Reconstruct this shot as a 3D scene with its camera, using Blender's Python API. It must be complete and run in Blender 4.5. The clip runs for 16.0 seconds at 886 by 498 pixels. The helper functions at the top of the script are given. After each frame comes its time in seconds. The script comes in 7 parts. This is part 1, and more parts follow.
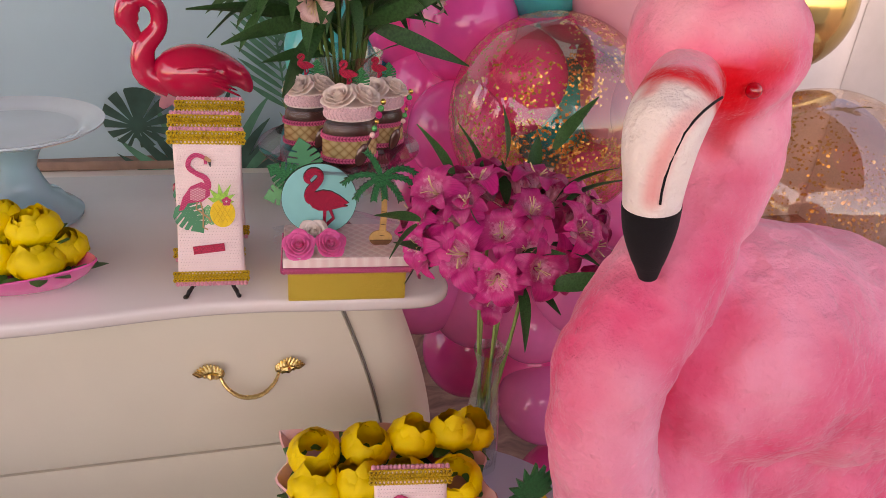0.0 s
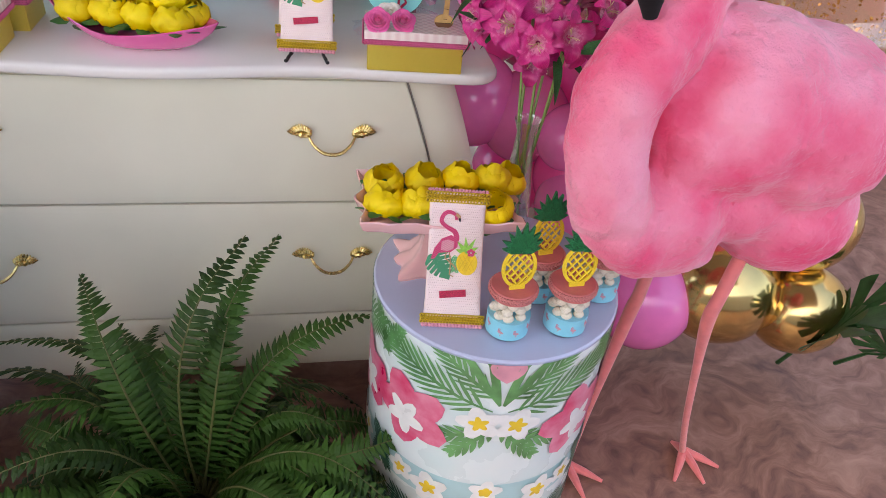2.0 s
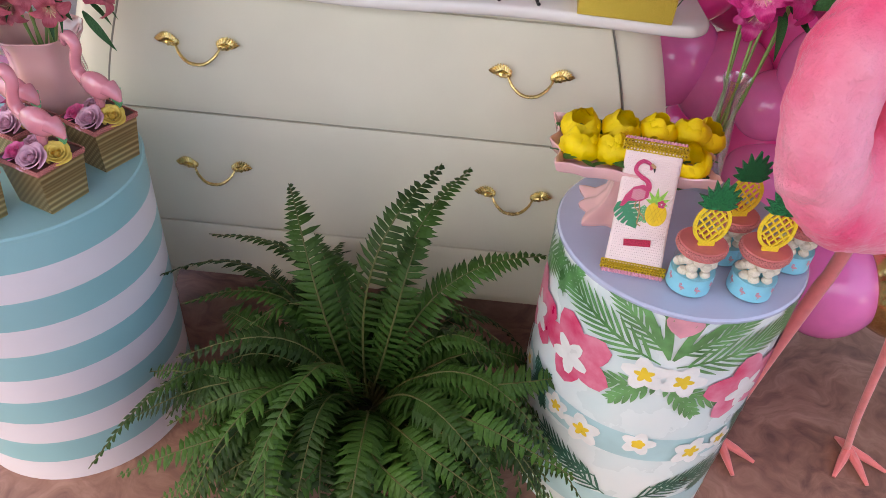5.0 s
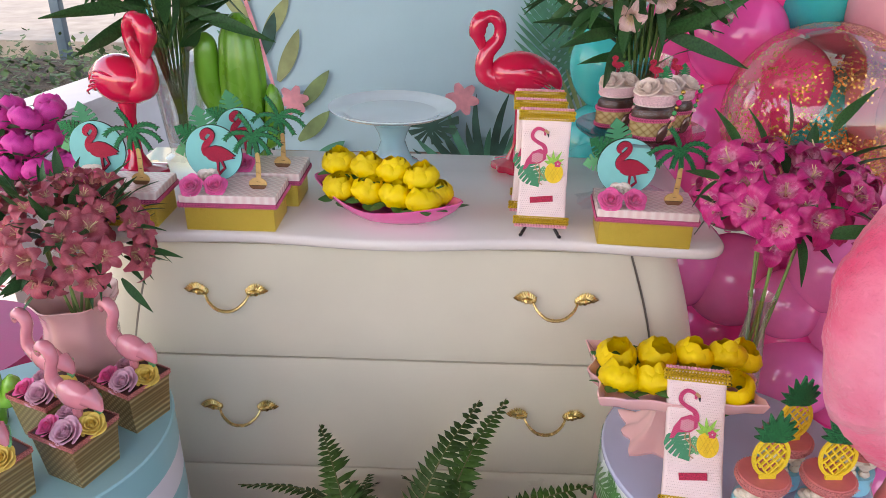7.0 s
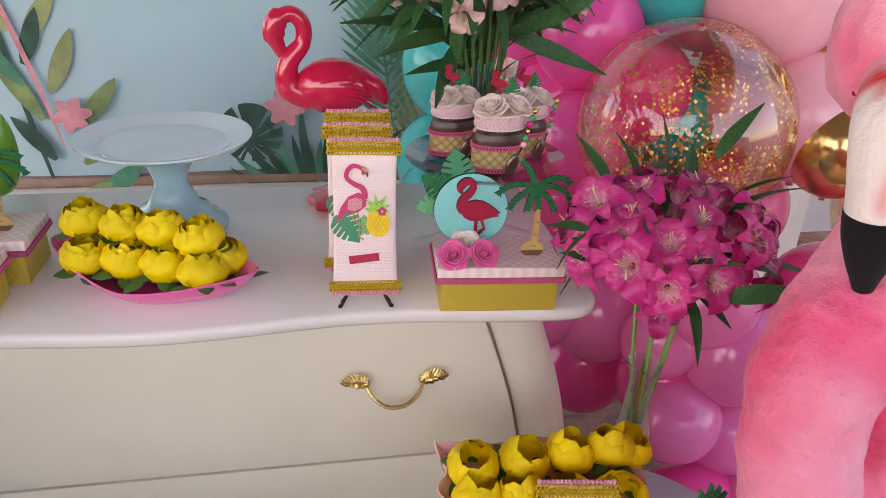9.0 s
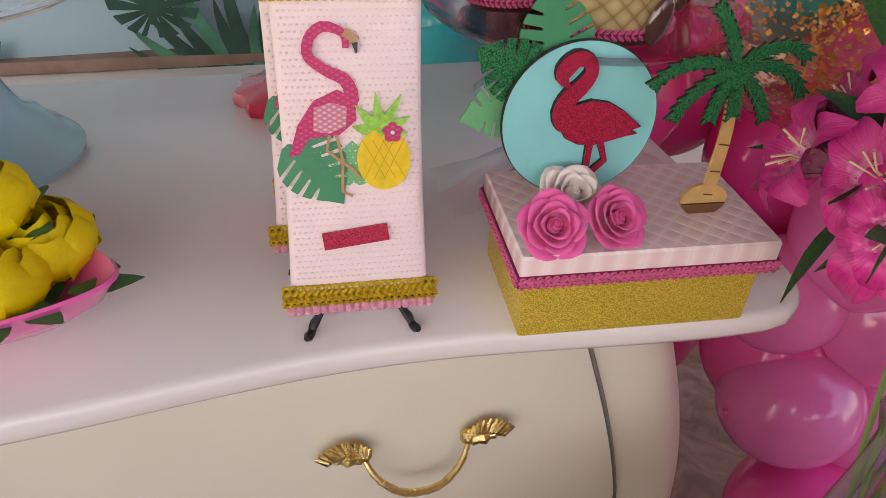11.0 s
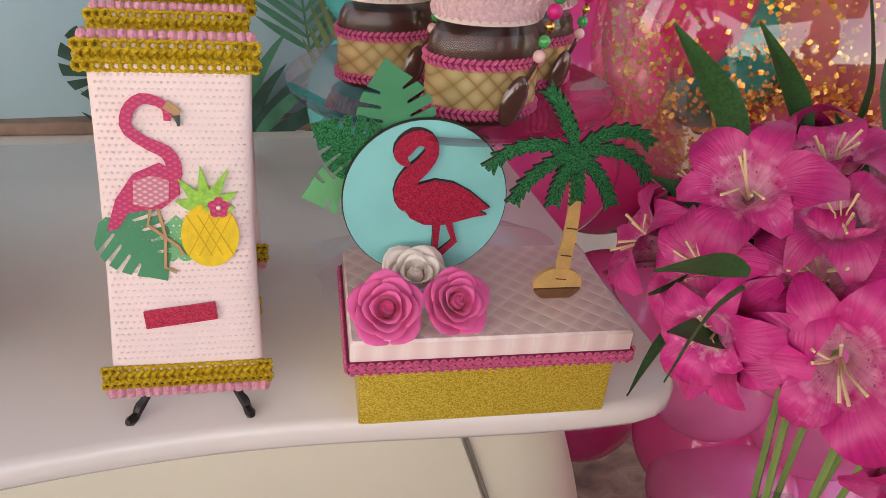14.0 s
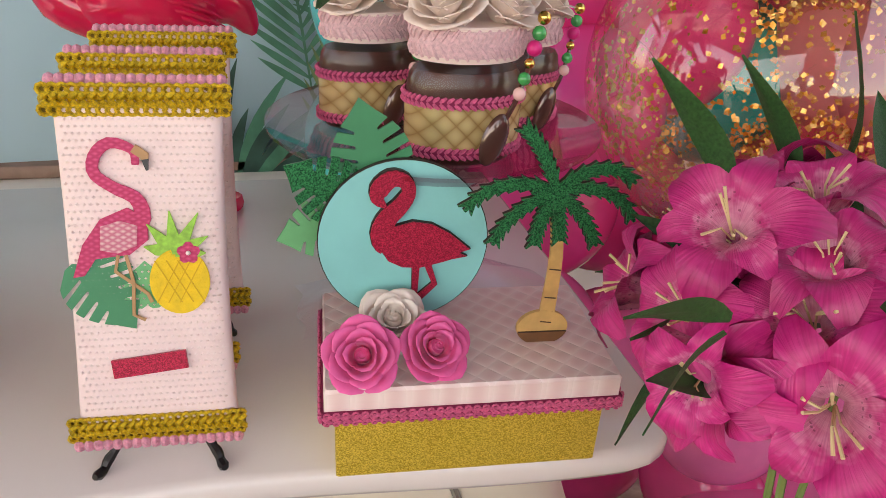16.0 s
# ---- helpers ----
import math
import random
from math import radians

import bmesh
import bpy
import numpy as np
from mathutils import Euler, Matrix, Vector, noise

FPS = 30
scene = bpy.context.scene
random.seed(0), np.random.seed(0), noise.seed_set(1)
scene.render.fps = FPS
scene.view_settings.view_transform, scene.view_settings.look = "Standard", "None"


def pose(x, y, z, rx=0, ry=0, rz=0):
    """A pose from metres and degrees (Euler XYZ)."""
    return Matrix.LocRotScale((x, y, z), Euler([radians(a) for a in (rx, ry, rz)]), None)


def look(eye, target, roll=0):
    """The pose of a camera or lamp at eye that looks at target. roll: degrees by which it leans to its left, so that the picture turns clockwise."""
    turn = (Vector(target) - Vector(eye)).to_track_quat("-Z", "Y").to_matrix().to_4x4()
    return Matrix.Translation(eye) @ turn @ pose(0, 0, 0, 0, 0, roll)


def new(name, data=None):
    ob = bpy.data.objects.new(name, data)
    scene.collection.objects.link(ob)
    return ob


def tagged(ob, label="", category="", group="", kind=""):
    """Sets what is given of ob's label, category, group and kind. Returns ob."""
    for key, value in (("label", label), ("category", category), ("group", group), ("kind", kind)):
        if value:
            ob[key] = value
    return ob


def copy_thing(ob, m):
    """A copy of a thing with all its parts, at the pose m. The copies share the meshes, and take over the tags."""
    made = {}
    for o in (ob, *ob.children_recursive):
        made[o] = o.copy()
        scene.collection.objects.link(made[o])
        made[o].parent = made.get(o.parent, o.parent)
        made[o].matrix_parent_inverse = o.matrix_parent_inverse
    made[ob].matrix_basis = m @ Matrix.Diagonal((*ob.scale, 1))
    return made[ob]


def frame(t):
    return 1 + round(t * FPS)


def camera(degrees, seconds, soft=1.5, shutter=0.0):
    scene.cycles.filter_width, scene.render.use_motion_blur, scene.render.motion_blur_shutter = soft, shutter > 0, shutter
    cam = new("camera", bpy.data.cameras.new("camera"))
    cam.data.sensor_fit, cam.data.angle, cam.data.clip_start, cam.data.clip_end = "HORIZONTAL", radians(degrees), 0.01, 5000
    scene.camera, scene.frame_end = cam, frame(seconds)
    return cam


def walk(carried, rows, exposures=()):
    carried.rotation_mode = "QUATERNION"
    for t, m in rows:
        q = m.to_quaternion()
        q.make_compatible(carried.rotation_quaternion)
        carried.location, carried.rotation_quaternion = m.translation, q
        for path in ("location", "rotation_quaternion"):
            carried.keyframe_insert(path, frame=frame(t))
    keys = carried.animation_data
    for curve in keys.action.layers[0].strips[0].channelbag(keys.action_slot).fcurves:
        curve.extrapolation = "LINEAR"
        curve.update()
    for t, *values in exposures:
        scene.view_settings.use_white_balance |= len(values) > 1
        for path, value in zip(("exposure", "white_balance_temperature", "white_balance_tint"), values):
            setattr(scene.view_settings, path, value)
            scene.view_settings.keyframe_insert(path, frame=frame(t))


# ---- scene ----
cam = camera(63.3, 16.0, soft=0.6)
PATH = [
    (0, (0.326, -0.886, 1.437), (0.839, 0.818, 0.525), 4.8),
    (0.5, (0.355, -0.957, 1.397), (0.79, 0.717, 0.392), 7.7),
    (1, (0.309, -1.039, 1.378), (0.724, 0.609, 0.323), 6.5),
    (1.5, (0.266, -1.145, 1.389), (0.658, 0.472, 0.278), 3.8),
    (2, (0.266, -1.189, 1.38), (0.635, 0.398, 0.219), 6.3),
    (2.5, (0.271, -1.199, 1.357), (0.467, 0.316, 0.065), 5.4),
    (3, (0.265, -1.207, 1.343), (0.355, 0.265, -0.008), 5.5),
    (3.2, (0.265, -1.206, 1.342), (0.337, 0.257, -0.019), 5.1),
    (5.3, (0.197, -1.243, 1.378), (0.145, 0.343, 0.161), 4.7),
    (5.5, (0.196, -1.234, 1.394), (0.126, 0.404, 0.249), 4.3),
    (6, (0.172, -1.23, 1.425), (0.091, 0.495, 0.416), 3.6),
    (6.5, (0.147, -1.212, 1.439), (0.071, 0.557, 0.509), 2.4),
    (7, (0.12, -1.184, 1.451), (0.087, 0.615, 0.58), 1.1),
    (7.5, (0.138, -1.122, 1.451), (0.179, 0.682, 0.588), 1.0),
    (8, (0.207, -1.032, 1.45), (0.319, 0.777, 0.605), 1.0),
    (8.2, (0.229, -1.007, 1.442), (0.376, 0.806, 0.608), 1.3),
    (10.3, (0.171, -0.494, 1.361), (0.723, 1.104, 0.293), 4.2),
    (10.5, (0.212, -0.44, 1.322), (0.697, 1.159, 0.223), 3.0),
    (11, (0.223, -0.355, 1.23), (0.671, 1.211, 0.069), 3.1),
    (11.5, (0.213, -0.351, 1.227), (0.668, 1.225, 0.082), 3.9),
    (12, (0.216, -0.346, 1.234), (0.683, 1.251, 0.125), 4.7),
    (12.5, (0.225, -0.346, 1.249), (0.684, 1.242, 0.123), 5.2),
    (13, (0.234, -0.353, 1.253), (0.703, 1.264, 0.173), 4.9),
    (13.5, (0.268, -0.352, 1.246), (0.746, 1.272, 0.181), 5.0),
    (14, (0.319, -0.358, 1.231), (0.807, 1.304, 0.233), 4.7),
    (14.5, (0.34, -0.353, 1.222), (0.823, 1.33, 0.255), 4.1),
    (15, (0.347, -0.349, 1.223), (0.819, 1.342, 0.265), 3.8),
    (15.5, (0.348, -0.349, 1.225), (0.807, 1.357, 0.287), 3.5),
    (16, (0.342, -0.349, 1.229), (0.803, 1.369, 0.316), 3.4),
]
EXPOSURES = [(0, 1.73, 10100, 31), (1.5, 1.96, 8300, 17), (3, 2.05, 7950, 13), (5.5, 2.05, 8350, 16), (8, 2.02, 8600, 19), (11, 1.87, 9150, 20), (16, 2.03, 9700, 16)]
walk(cam, [(t, look(eye, target, roll)) for t, eye, target, roll in PATH], EXPOSURES)

# ---------------------------------------------------------------- light
world = bpy.data.worlds.new("sky")
scene.world = world
world.use_nodes = True
wn = world.node_tree
sky = wn.nodes.new("ShaderNodeTexSky")
sky.sky_type, sky.sun_disc = "NISHITA", False
SUN_EL, SUN_AZ = radians(48), radians(215)
sky.sun_elevation, sky.sun_rotation = SUN_EL, SUN_AZ
wn.links.new(sky.outputs[0], wn.nodes["Background"].inputs[0])
wn.nodes["Background"].inputs[1].default_value = 0.15
sun_data = bpy.data.lights.new("sun", "SUN")
sun_data.energy, sun_data.angle, sun_data.color = 0.8, radians(12), (1.0, 0.95, 0.88)
sun = new("sun", sun_data)
sun.matrix_world = look((-2.6, -3.4, 5.0), (0, 0.2, 0.6))

# ---------------------------------------------------------------- materials


def nodes_of(name):
    m = bpy.data.materials.new(name)
    m.use_nodes = True
    nt = m.node_tree
    return m, nt, nt.nodes["Principled BSDF"]


def mat(name, col, rough=0.5, metal=0.0, var=0.12, scale=12.0, bump=0.15, bscale=250.0, trans=0.0, sheen=0.0, coat=0.0, sss=0.0, col2=None, spec=0.5, rand=0.0, ior=1.45, bdist=0.001):
    """A plain procedural surface: two scales of tone, fine relief, optional change from object to object."""
    m, nt, p = nodes_of(name)
    L, N = nt.links, nt.nodes
    tc = N.new("ShaderNodeTexCoord")
    n1 = N.new("ShaderNodeTexNoise")
    n1.inputs["Scale"].default_value, n1.inputs["Detail"].default_value = scale, 5
    L.new(tc.outputs["Object"], n1.inputs["Vector"])
    ramp = N.new("ShaderNodeMapRange")
    ramp.inputs[1].default_value, ramp.inputs[2].default_value = 0.3, 0.7
    L.new(n1.outputs[0], ramp.inputs[0])
    mix = N.new("ShaderNodeMix")
    mix.data_type = "RGBA"
    dark = col2 if col2 else tuple(c * (1 - var) for c in col)
    lite = col if col2 else tuple(min(1, c * (1 + var * 0.6)) for c in col)
    mix.inputs[6].default_value, mix.inputs[7].default_value = (*dark, 1), (*lite, 1)
    L.new(ramp.outputs[0], mix.inputs[0])
    out = mix.outputs[2]
    if rand:
        oi, hsv, mr = N.new("ShaderNodeObjectInfo"), N.new("ShaderNodeHueSaturation"), N.new("ShaderNodeMapRange")
        mr.inputs[3].default_value, mr.inputs[4].default_value = 1 - rand, 1 + rand
        L.new(oi.outputs["Random"], mr.inputs[0])
        L.new(mr.outputs[0], hsv.inputs["Value"])
        L.new(out, hsv.inputs["Color"])
        out = hsv.outputs[0]
    L.new(out, p.inputs["Base Color"])
    n2 = N.new("ShaderNodeTexNoise")
    n2.inputs["Scale"].default_value, n2.inputs["Detail"].default_value = bscale, 4
    L.new(tc.outputs["Object"], n2.inputs["Vector"])
    rr = N.new("ShaderNodeMapRange")
    rr.inputs[3].default_value, rr.inputs[4].default_value = max(0.0, rough - 0.07), min(1.0, rough + 0.07)
    L.new(n1.outputs[0], rr.inputs[0])
    L.new(rr.outputs[0], p.inputs["Roughness"])
    if bump:
        b = N.new("ShaderNodeBump")
        b.inputs["Strength"].default_value, b.inputs["Distance"].default_value = bump, bdist
        L.new(n2.outputs[0], b.inputs["Height"])
        L.new(b.outputs[0], p.inputs["Normal"])
    p.inputs["Metallic"].default_value = metal
    p.inputs["IOR"].default_value = ior
    p.inputs["Specular IOR Level"].default_value = spec
    p.inputs["Transmission Weight"].default_value = trans
    p.inputs["Sheen Weight"].default_value = sheen
    p.inputs["Coat Weight"].default_value = coat
    if sss:
        p.inputs["Subsurface Weight"].default_value = sss
        p.inputs["Subsurface Radius"].default_value = (0.01, 0.004, 0.003)
        p.inputs["Subsurface Scale"].default_value = 0.5
    return m


def glitter(name, dark, lite, grains=1500.0, metal=0.5, rough=0.35):
    m, nt, p = nodes_of(name)
    L, N = nt.links, nt.nodes
    tc, v = N.new("ShaderNodeTexCoord"), N.new("ShaderNodeTexVoronoi")
    v.inputs["Scale"].default_value = grains
    L.new(tc.outputs["Object"], v.inputs["Vector"])
    sep, ramp = N.new("ShaderNodeSeparateColor"), N.new("ShaderNodeValToRGB")
    L.new(v.outputs["Color"], sep.inputs[0])
    L.new(sep.outputs[0], ramp.inputs[0])
    e = ramp.color_ramp.elements
    e[0].color, e[1].color = (*dark, 1), (*lite, 1)
    e[0].position, e[1].position = 0.15, 0.85
    L.new(ramp.outputs[0], p.inputs["Base Color"])
    b = N.new("ShaderNodeBump")
    b.inputs["Strength"].default_value, b.inputs["Distance"].default_value = 0.7, 0.0006
    L.new(sep.outputs[1], b.inputs["Height"])
    L.new(b.outputs[0], p.inputs["Normal"])
    p.inputs["Metallic"].default_value, p.inputs["Roughness"].default_value = metal, rough
    return m


def weave(name, col, col2, pitch, rough=0.4, metal=0.0, angle=45, depth=0.0008, sharp=0.8, plane="xy"):
    """Two crossed sets of ridges: quilted paper, woven foil or dimpled fabric."""
    m, nt, p = nodes_of(name)
    L, N = nt.links, nt.nodes
    tc = N.new("ShaderNodeTexCoord")
    hs = []
    for a in (angle, -angle):
        mp, w = N.new("ShaderNodeMapping"), N.new("ShaderNodeTexWave")
        mp.inputs["Rotation"].default_value = (0, 0, radians(a)) if plane == "xy" else (0, radians(a), 0)
        w.inputs["Scale"].default_value = 0.314 / pitch
        w.bands_direction = "X"
        L.new(tc.outputs["Object"], mp.inputs[0])
        L.new(mp.outputs[0], w.inputs[0])
        hs.append(w.outputs["Fac"])
    mx = N.new("ShaderNodeMath")
    mx.operation = "MULTIPLY"
    L.new(hs[0], mx.inputs[0])
    L.new(hs[1], mx.inputs[1])
    mix = N.new("ShaderNodeMix")
    mix.data_type = "RGBA"
    mix.inputs[6].default_value, mix.inputs[7].default_value = (*col2, 1), (*col, 1)
    pw = N.new("ShaderNodeMath")
    pw.operation = "POWER"
    pw.inputs[1].default_value = sharp
    L.new(mx.outputs[0], pw.inputs[0])
    L.new(pw.outputs[0], mix.inputs[0])
    L.new(mix.outputs[2], p.inputs["Base Color"])
    b = N.new("ShaderNodeBump")
    b.inputs["Strength"].default_value, b.inputs["Distance"].default_value = 0.8, depth
    L.new(pw.outputs[0], b.inputs["Height"])
    L.new(b.outputs[0], p.inputs["Normal"])
    p.inputs["Roughness"].default_value, p.inputs["Metallic"].default_value = rough, metal
    return m


def clear(name, tint=(1, 1, 1), gloss=0.25, rough=0.02):
    """Thin clear film or glass: sees through, with a gloss that grows at the rim."""
    m = bpy.data.materials.new(name)
    m.use_nodes = True
    nt = m.node_tree
    nt.nodes.clear()
    N, L = nt.nodes, nt.links
    o, mx, tr, gl = N.new("ShaderNodeOutputMaterial"), N.new("ShaderNodeMixShader"), N.new("ShaderNodeBsdfTransparent"), N.new("ShaderNodeBsdfGlossy")
    lw, mr = N.new("ShaderNodeLayerWeight"), N.new("ShaderNodeMapRange")
    lw.inputs[0].default_value = 0.25
    mr.inputs[3].default_value, mr.inputs[4].default_value = gloss * 0.25, min(1.0, gloss * 2.4)
    tr.inputs[0].default_value = (*tint, 1)
    gl.inputs["Roughness"].default_value = rough
    L.new(lw.outputs["Facing"], mr.inputs[0])
    L.new(mr.outputs[0], mx.inputs[0])
    L.new(tr.outputs[0], mx.inputs[1])
    L.new(gl.outputs[0], mx.inputs[2])
    L.new(mx.outputs[0], o.inputs[0])
    return m


def petal_mat(name, edge, heart, streak=0.0, rough=0.55, reach=0.05):
    """Petals: colour runs from the heart to the rim by distance from the flower's own centre, with fine veins and freckles."""
    m, nt, p = nodes_of(name)
    L, N = nt.links, nt.nodes
    tc, ln, mr, mix = N.new("ShaderNodeTexCoord"), N.new("ShaderNodeVectorMath"), N.new("ShaderNodeMapRange"), N.new("ShaderNodeMix")
    ln.operation = "LENGTH"
    L.new(tc.outputs["Object"], ln.inputs[0])
    mr.inputs[1].default_value, mr.inputs[2].default_value = 0.1 * reach, reach
    L.new(ln.outputs["Value"], mr.inputs[0])
    nz = N.new("ShaderNodeTexNoise")
    nz.inputs["Scale"].default_value = 130
    L.new(tc.outputs["Object"], nz.inputs[0])
    ad = N.new("ShaderNodeMath")
    ad.operation = "MULTIPLY_ADD"
    ad.inputs[1].default_value, ad.inputs[2].default_value = 1.0, -0.5
    L.new(nz.outputs[0], ad.inputs[0])
    a2 = N.new("ShaderNodeMath")
    a2.use_clamp = True
    L.new(mr.outputs[0], a2.inputs[0])
    L.new(ad.outputs[0], a2.inputs[1])
    N.remove(mix)
    ramp = N.new("ShaderNodeValToRGB")
    el = ramp.color_ramp.elements
    el[0].position, el[0].color = 0.0, (*heart, 1)
    el[1].position, el[1].color = 1.0, (*[0.9 * c for c in edge], 1)
    for q, k in ((0.32, 0.42), (0.60, 0.95)):
        el.new(q).color = (*[c * k + h * (1 - k) for c, h in zip(edge, heart)], 1)
    L.new(a2.outputs[0], ramp.inputs[0])
    out = ramp.outputs[0]
    if streak:
        v, lt, mk = N.new("ShaderNodeTexVoronoi"), N.new("ShaderNodeMath"), N.new("ShaderNodeMix")
        v.inputs["Scale"].default_value = 230
        lt.operation = "LESS_THAN"
        lt.inputs[1].default_value = 0.2
        L.new(tc.outputs["Object"], v.inputs[0])
        L.new(v.outputs["Distance"], lt.inputs[0])
        band = N.new("ShaderNodeMath")
        band.operation = "COMPARE"
        band.inputs[1].default_value, band.inputs[2].default_value = 0.42, 0.13
        L.new(mr.outputs[0], band.inputs[0])
        sm = N.new("ShaderNodeMath")
        sm.operation = "MULTIPLY"
        L.new(lt.outputs[0], sm.inputs[0])
        L.new(band.outputs[0], sm.inputs[1])
        s2 = N.new("ShaderNodeMath")
        s2.operation = "MULTIPLY"
        s2.inputs[1].default_value = streak
        L.new(sm.outputs[0], s2.inputs[0])
        mk.data_type = "RGBA"
        mk.inputs[7].default_value = (0.16, 0.005, 0.05, 1)
        L.new(s2.outputs[0], mk.inputs[0])
        L.new(out, mk.inputs[6])
        out = mk.outputs[2]
    # veins run outwards along each petal
    sx, at2, mv, cb, vn = N.new("ShaderNodeSeparateXYZ"), N.new("ShaderNodeMath"), N.new("ShaderNodeMath"), N.new("ShaderNodeCombineXYZ"), N.new("ShaderNodeTexNoise")
    at2.operation, mv.operation = "ARCTAN2", "MULTIPLY"
    mv.inputs[1].default_value = 14.0
    L.new(tc.outputs["Object"], sx.inputs[0])
    L.new(sx.outputs[0], at2.inputs[1])
    L.new(sx.outputs[1], at2.inputs[0])
    L.new(at2.outputs[0], mv.inputs[0])
    L.new(mv.outputs[0], cb.inputs[0])
    L.new(mr.outputs[0], cb.inputs[1])
    vn.inputs["Scale"].default_value, vn.inputs["Detail"].default_value = 1.6, 3
    L.new(cb.outputs[0], vn.inputs[0])
    vm, vx = N.new("ShaderNodeMapRange"), N.new("ShaderNodeMix")
    vm.inputs[1].default_value, vm.inputs[2].default_value, vm.inputs[3].default_value, vm.inputs[4].default_value = 0.36, 0.62, 0.45, 0.0
    L.new(vn.outputs[0], vm.inputs[0])
    vx.data_type, vx.blend_type = "RGBA", "MULTIPLY"
    vx.inputs[7].default_value = (0.62, 0.32, 0.50, 1)
    L.new(vm.outputs[0], vx.inputs[0])
    L.new(out, vx.inputs[6])
    out = vx.outputs[2]
    oi, hsv, vr = N.new("ShaderNodeObjectInfo"), N.new("ShaderNodeHueSaturation"), N.new("ShaderNodeMapRange")
    vr.inputs[3].default_value, vr.inputs[4].default_value = 0.70, 1.2
    L.new(oi.outputs["Random"], vr.inputs[0])
    L.new(vr.outputs[0], hsv.inputs["Value"])
    L.new(out, hsv.inputs["Color"])
    L.new(hsv.outputs[0], p.inputs["Base Color"])
    b = N.new("ShaderNodeBump")
    b.inputs["Strength"].default_value, b.inputs["Distance"].default_value = 0.35, 0.002
    L.new(vn.outputs[0], b.inputs["Height"])
    L.new(b.outputs[0], p.inputs["Normal"])
    p.inputs["Roughness"].default_value = rough
    p.inputs["Specular IOR Level"].default_value = 0.45
    return m


M = {}
M["cream"] = mat("cream lacquer", (0.76, 0.71, 0.57), 0.3, var=0.05, scale=5, bump=0.06, bscale=60, coat=0.2)
M["cream_top"] = mat("cream top lacquer", (0.80, 0.74, 0.70), 0.22, var=0.05, scale=4, bump=0.05, bscale=40, coat=0.3)
M["groove"] = mat("drawer gap", (0.26, 0.24, 0.20), 0.9)
M["brass"] = mat("worn brass", (0.78, 0.58, 0.24), 0.25, 1.0, var=0.35, scale=160, bump=0.5, bscale=700)
M["gold_box"] = glitter("gold glitter paper", (0.52, 0.34, 0.02), (0.95, 0.72, 0.14), 1700, 0.4, 0.4)
M["gold_braid"] = mat("gold thread", (0.74, 0.50, 0.04), 0.30, 0.7, var=0.5, scale=700, bump=0.8, bscale=2500)
M["pink_braid"] = mat("pink cord", (0.80, 0.14, 0.30), 0.7, var=0.3, scale=500, bump=0.8, bscale=1800)
M["pink_pom"] = mat("pink pompom yarn", (0.90, 0.34, 0.45), 0.85, var=0.3, scale=500, bump=0.8, bscale=2000, sheen=0.4)
M["pale_lace"] = mat("pale pink lace", (0.80, 0.52, 0.55), 0.75, var=0.2, scale=400, bump=0.8, bscale=1500)
M["quilt"] = weave("quilted pale pink paper", (0.84, 0.62, 0.59), (0.92, 0.78, 0.73), 0.011, 0.22, depth=0.0006, sharp=0.35)
M["lid_side"] = mat("pale pink lid edge", (0.86, 0.70, 0.64), 0.45, var=0.06, scale=40)
M["dimple"] = mat("pale pink dimpled fabric", (0.90, 0.71, 0.68), 0.6, var=0.04, scale=30, bump=0.2, bscale=900)
M["dimple_dot"] = mat("raised dot fabric", (0.93, 0.76, 0.73), 0.6, var=0.04)
M["aqua"] = mat("aqua painted board", (0.20, 0.62, 0.60), 0.45, var=0.06, scale=30)
M["dark_edge"] = mat("laser-cut dark edge", (0.03, 0.02, 0.015), 0.7)
M["red_glit"] = glitter("crimson glitter", (0.30, 0.005, 0.03), (0.72, 0.03, 0.09), 1700, 0.35, 0.4)
M["green_glit"] = glitter("green glitter", (0.0, 0.055, 0.02), (0.02, 0.36, 0.13), 1700, 0.5, 0.3)
M["yellow_board"] = mat("yellow glitter board", (0.85, 0.60, 0.04), 0.5, var=0.2, scale=600)
M["green_card"] = mat("green card", (0.03, 0.26, 0.12), 0.55, var=0.12, scale=40)
M["light_green_card"] = mat("light green card", (0.12, 0.46, 0.20), 0.55, var=0.15, scale=40)
M["wood_ply"] = mat("pale plywood", (0.62, 0.38, 0.14), 0.55, var=0.25, scale=60)
M["wood_dark"] = mat("dark brown plywood", (0.20, 0.085, 0.035), 0.55, var=0.25, scale=60)
M["wood_burn"] = mat("scorched plywood edge", (0.06, 0.03, 0.015), 0.8)
M["rose_pink"] = mat("hot pink foam petal", (0.90, 0.13, 0.38), 0.6, var=0.15, scale=90, sheen=0.2)
M["rose_white"] = mat("off-white foam petal", (0.90, 0.80, 0.72), 0.65, var=0.1, scale=90)
M["rose_blush"] = mat("blush foam petal", (0.92, 0.76, 0.68), 0.65, var=0.12, scale=90)
M["rose_lilac"] = mat("pale lilac foam petal", (0.80, 0.46, 0.58), 0.6, var=0.15, scale=90)
M["rose_yellow"] = mat("soft yellow foam petal", (0.86, 0.62, 0.14), 0.6, var=0.15, scale=90)
M["magenta_petal"] = mat("magenta paper petal", (0.80, 0.06, 0.40), 0.55, var=0.25, scale=60)
M["yellow_petal"] = mat("yellow crepe petal", (0.96, 0.74, 0.012), 0.5, var=0.28, scale=38, bump=0.5, bscale=160, col2=(0.92, 0.58, 0.0), rand=0.08)
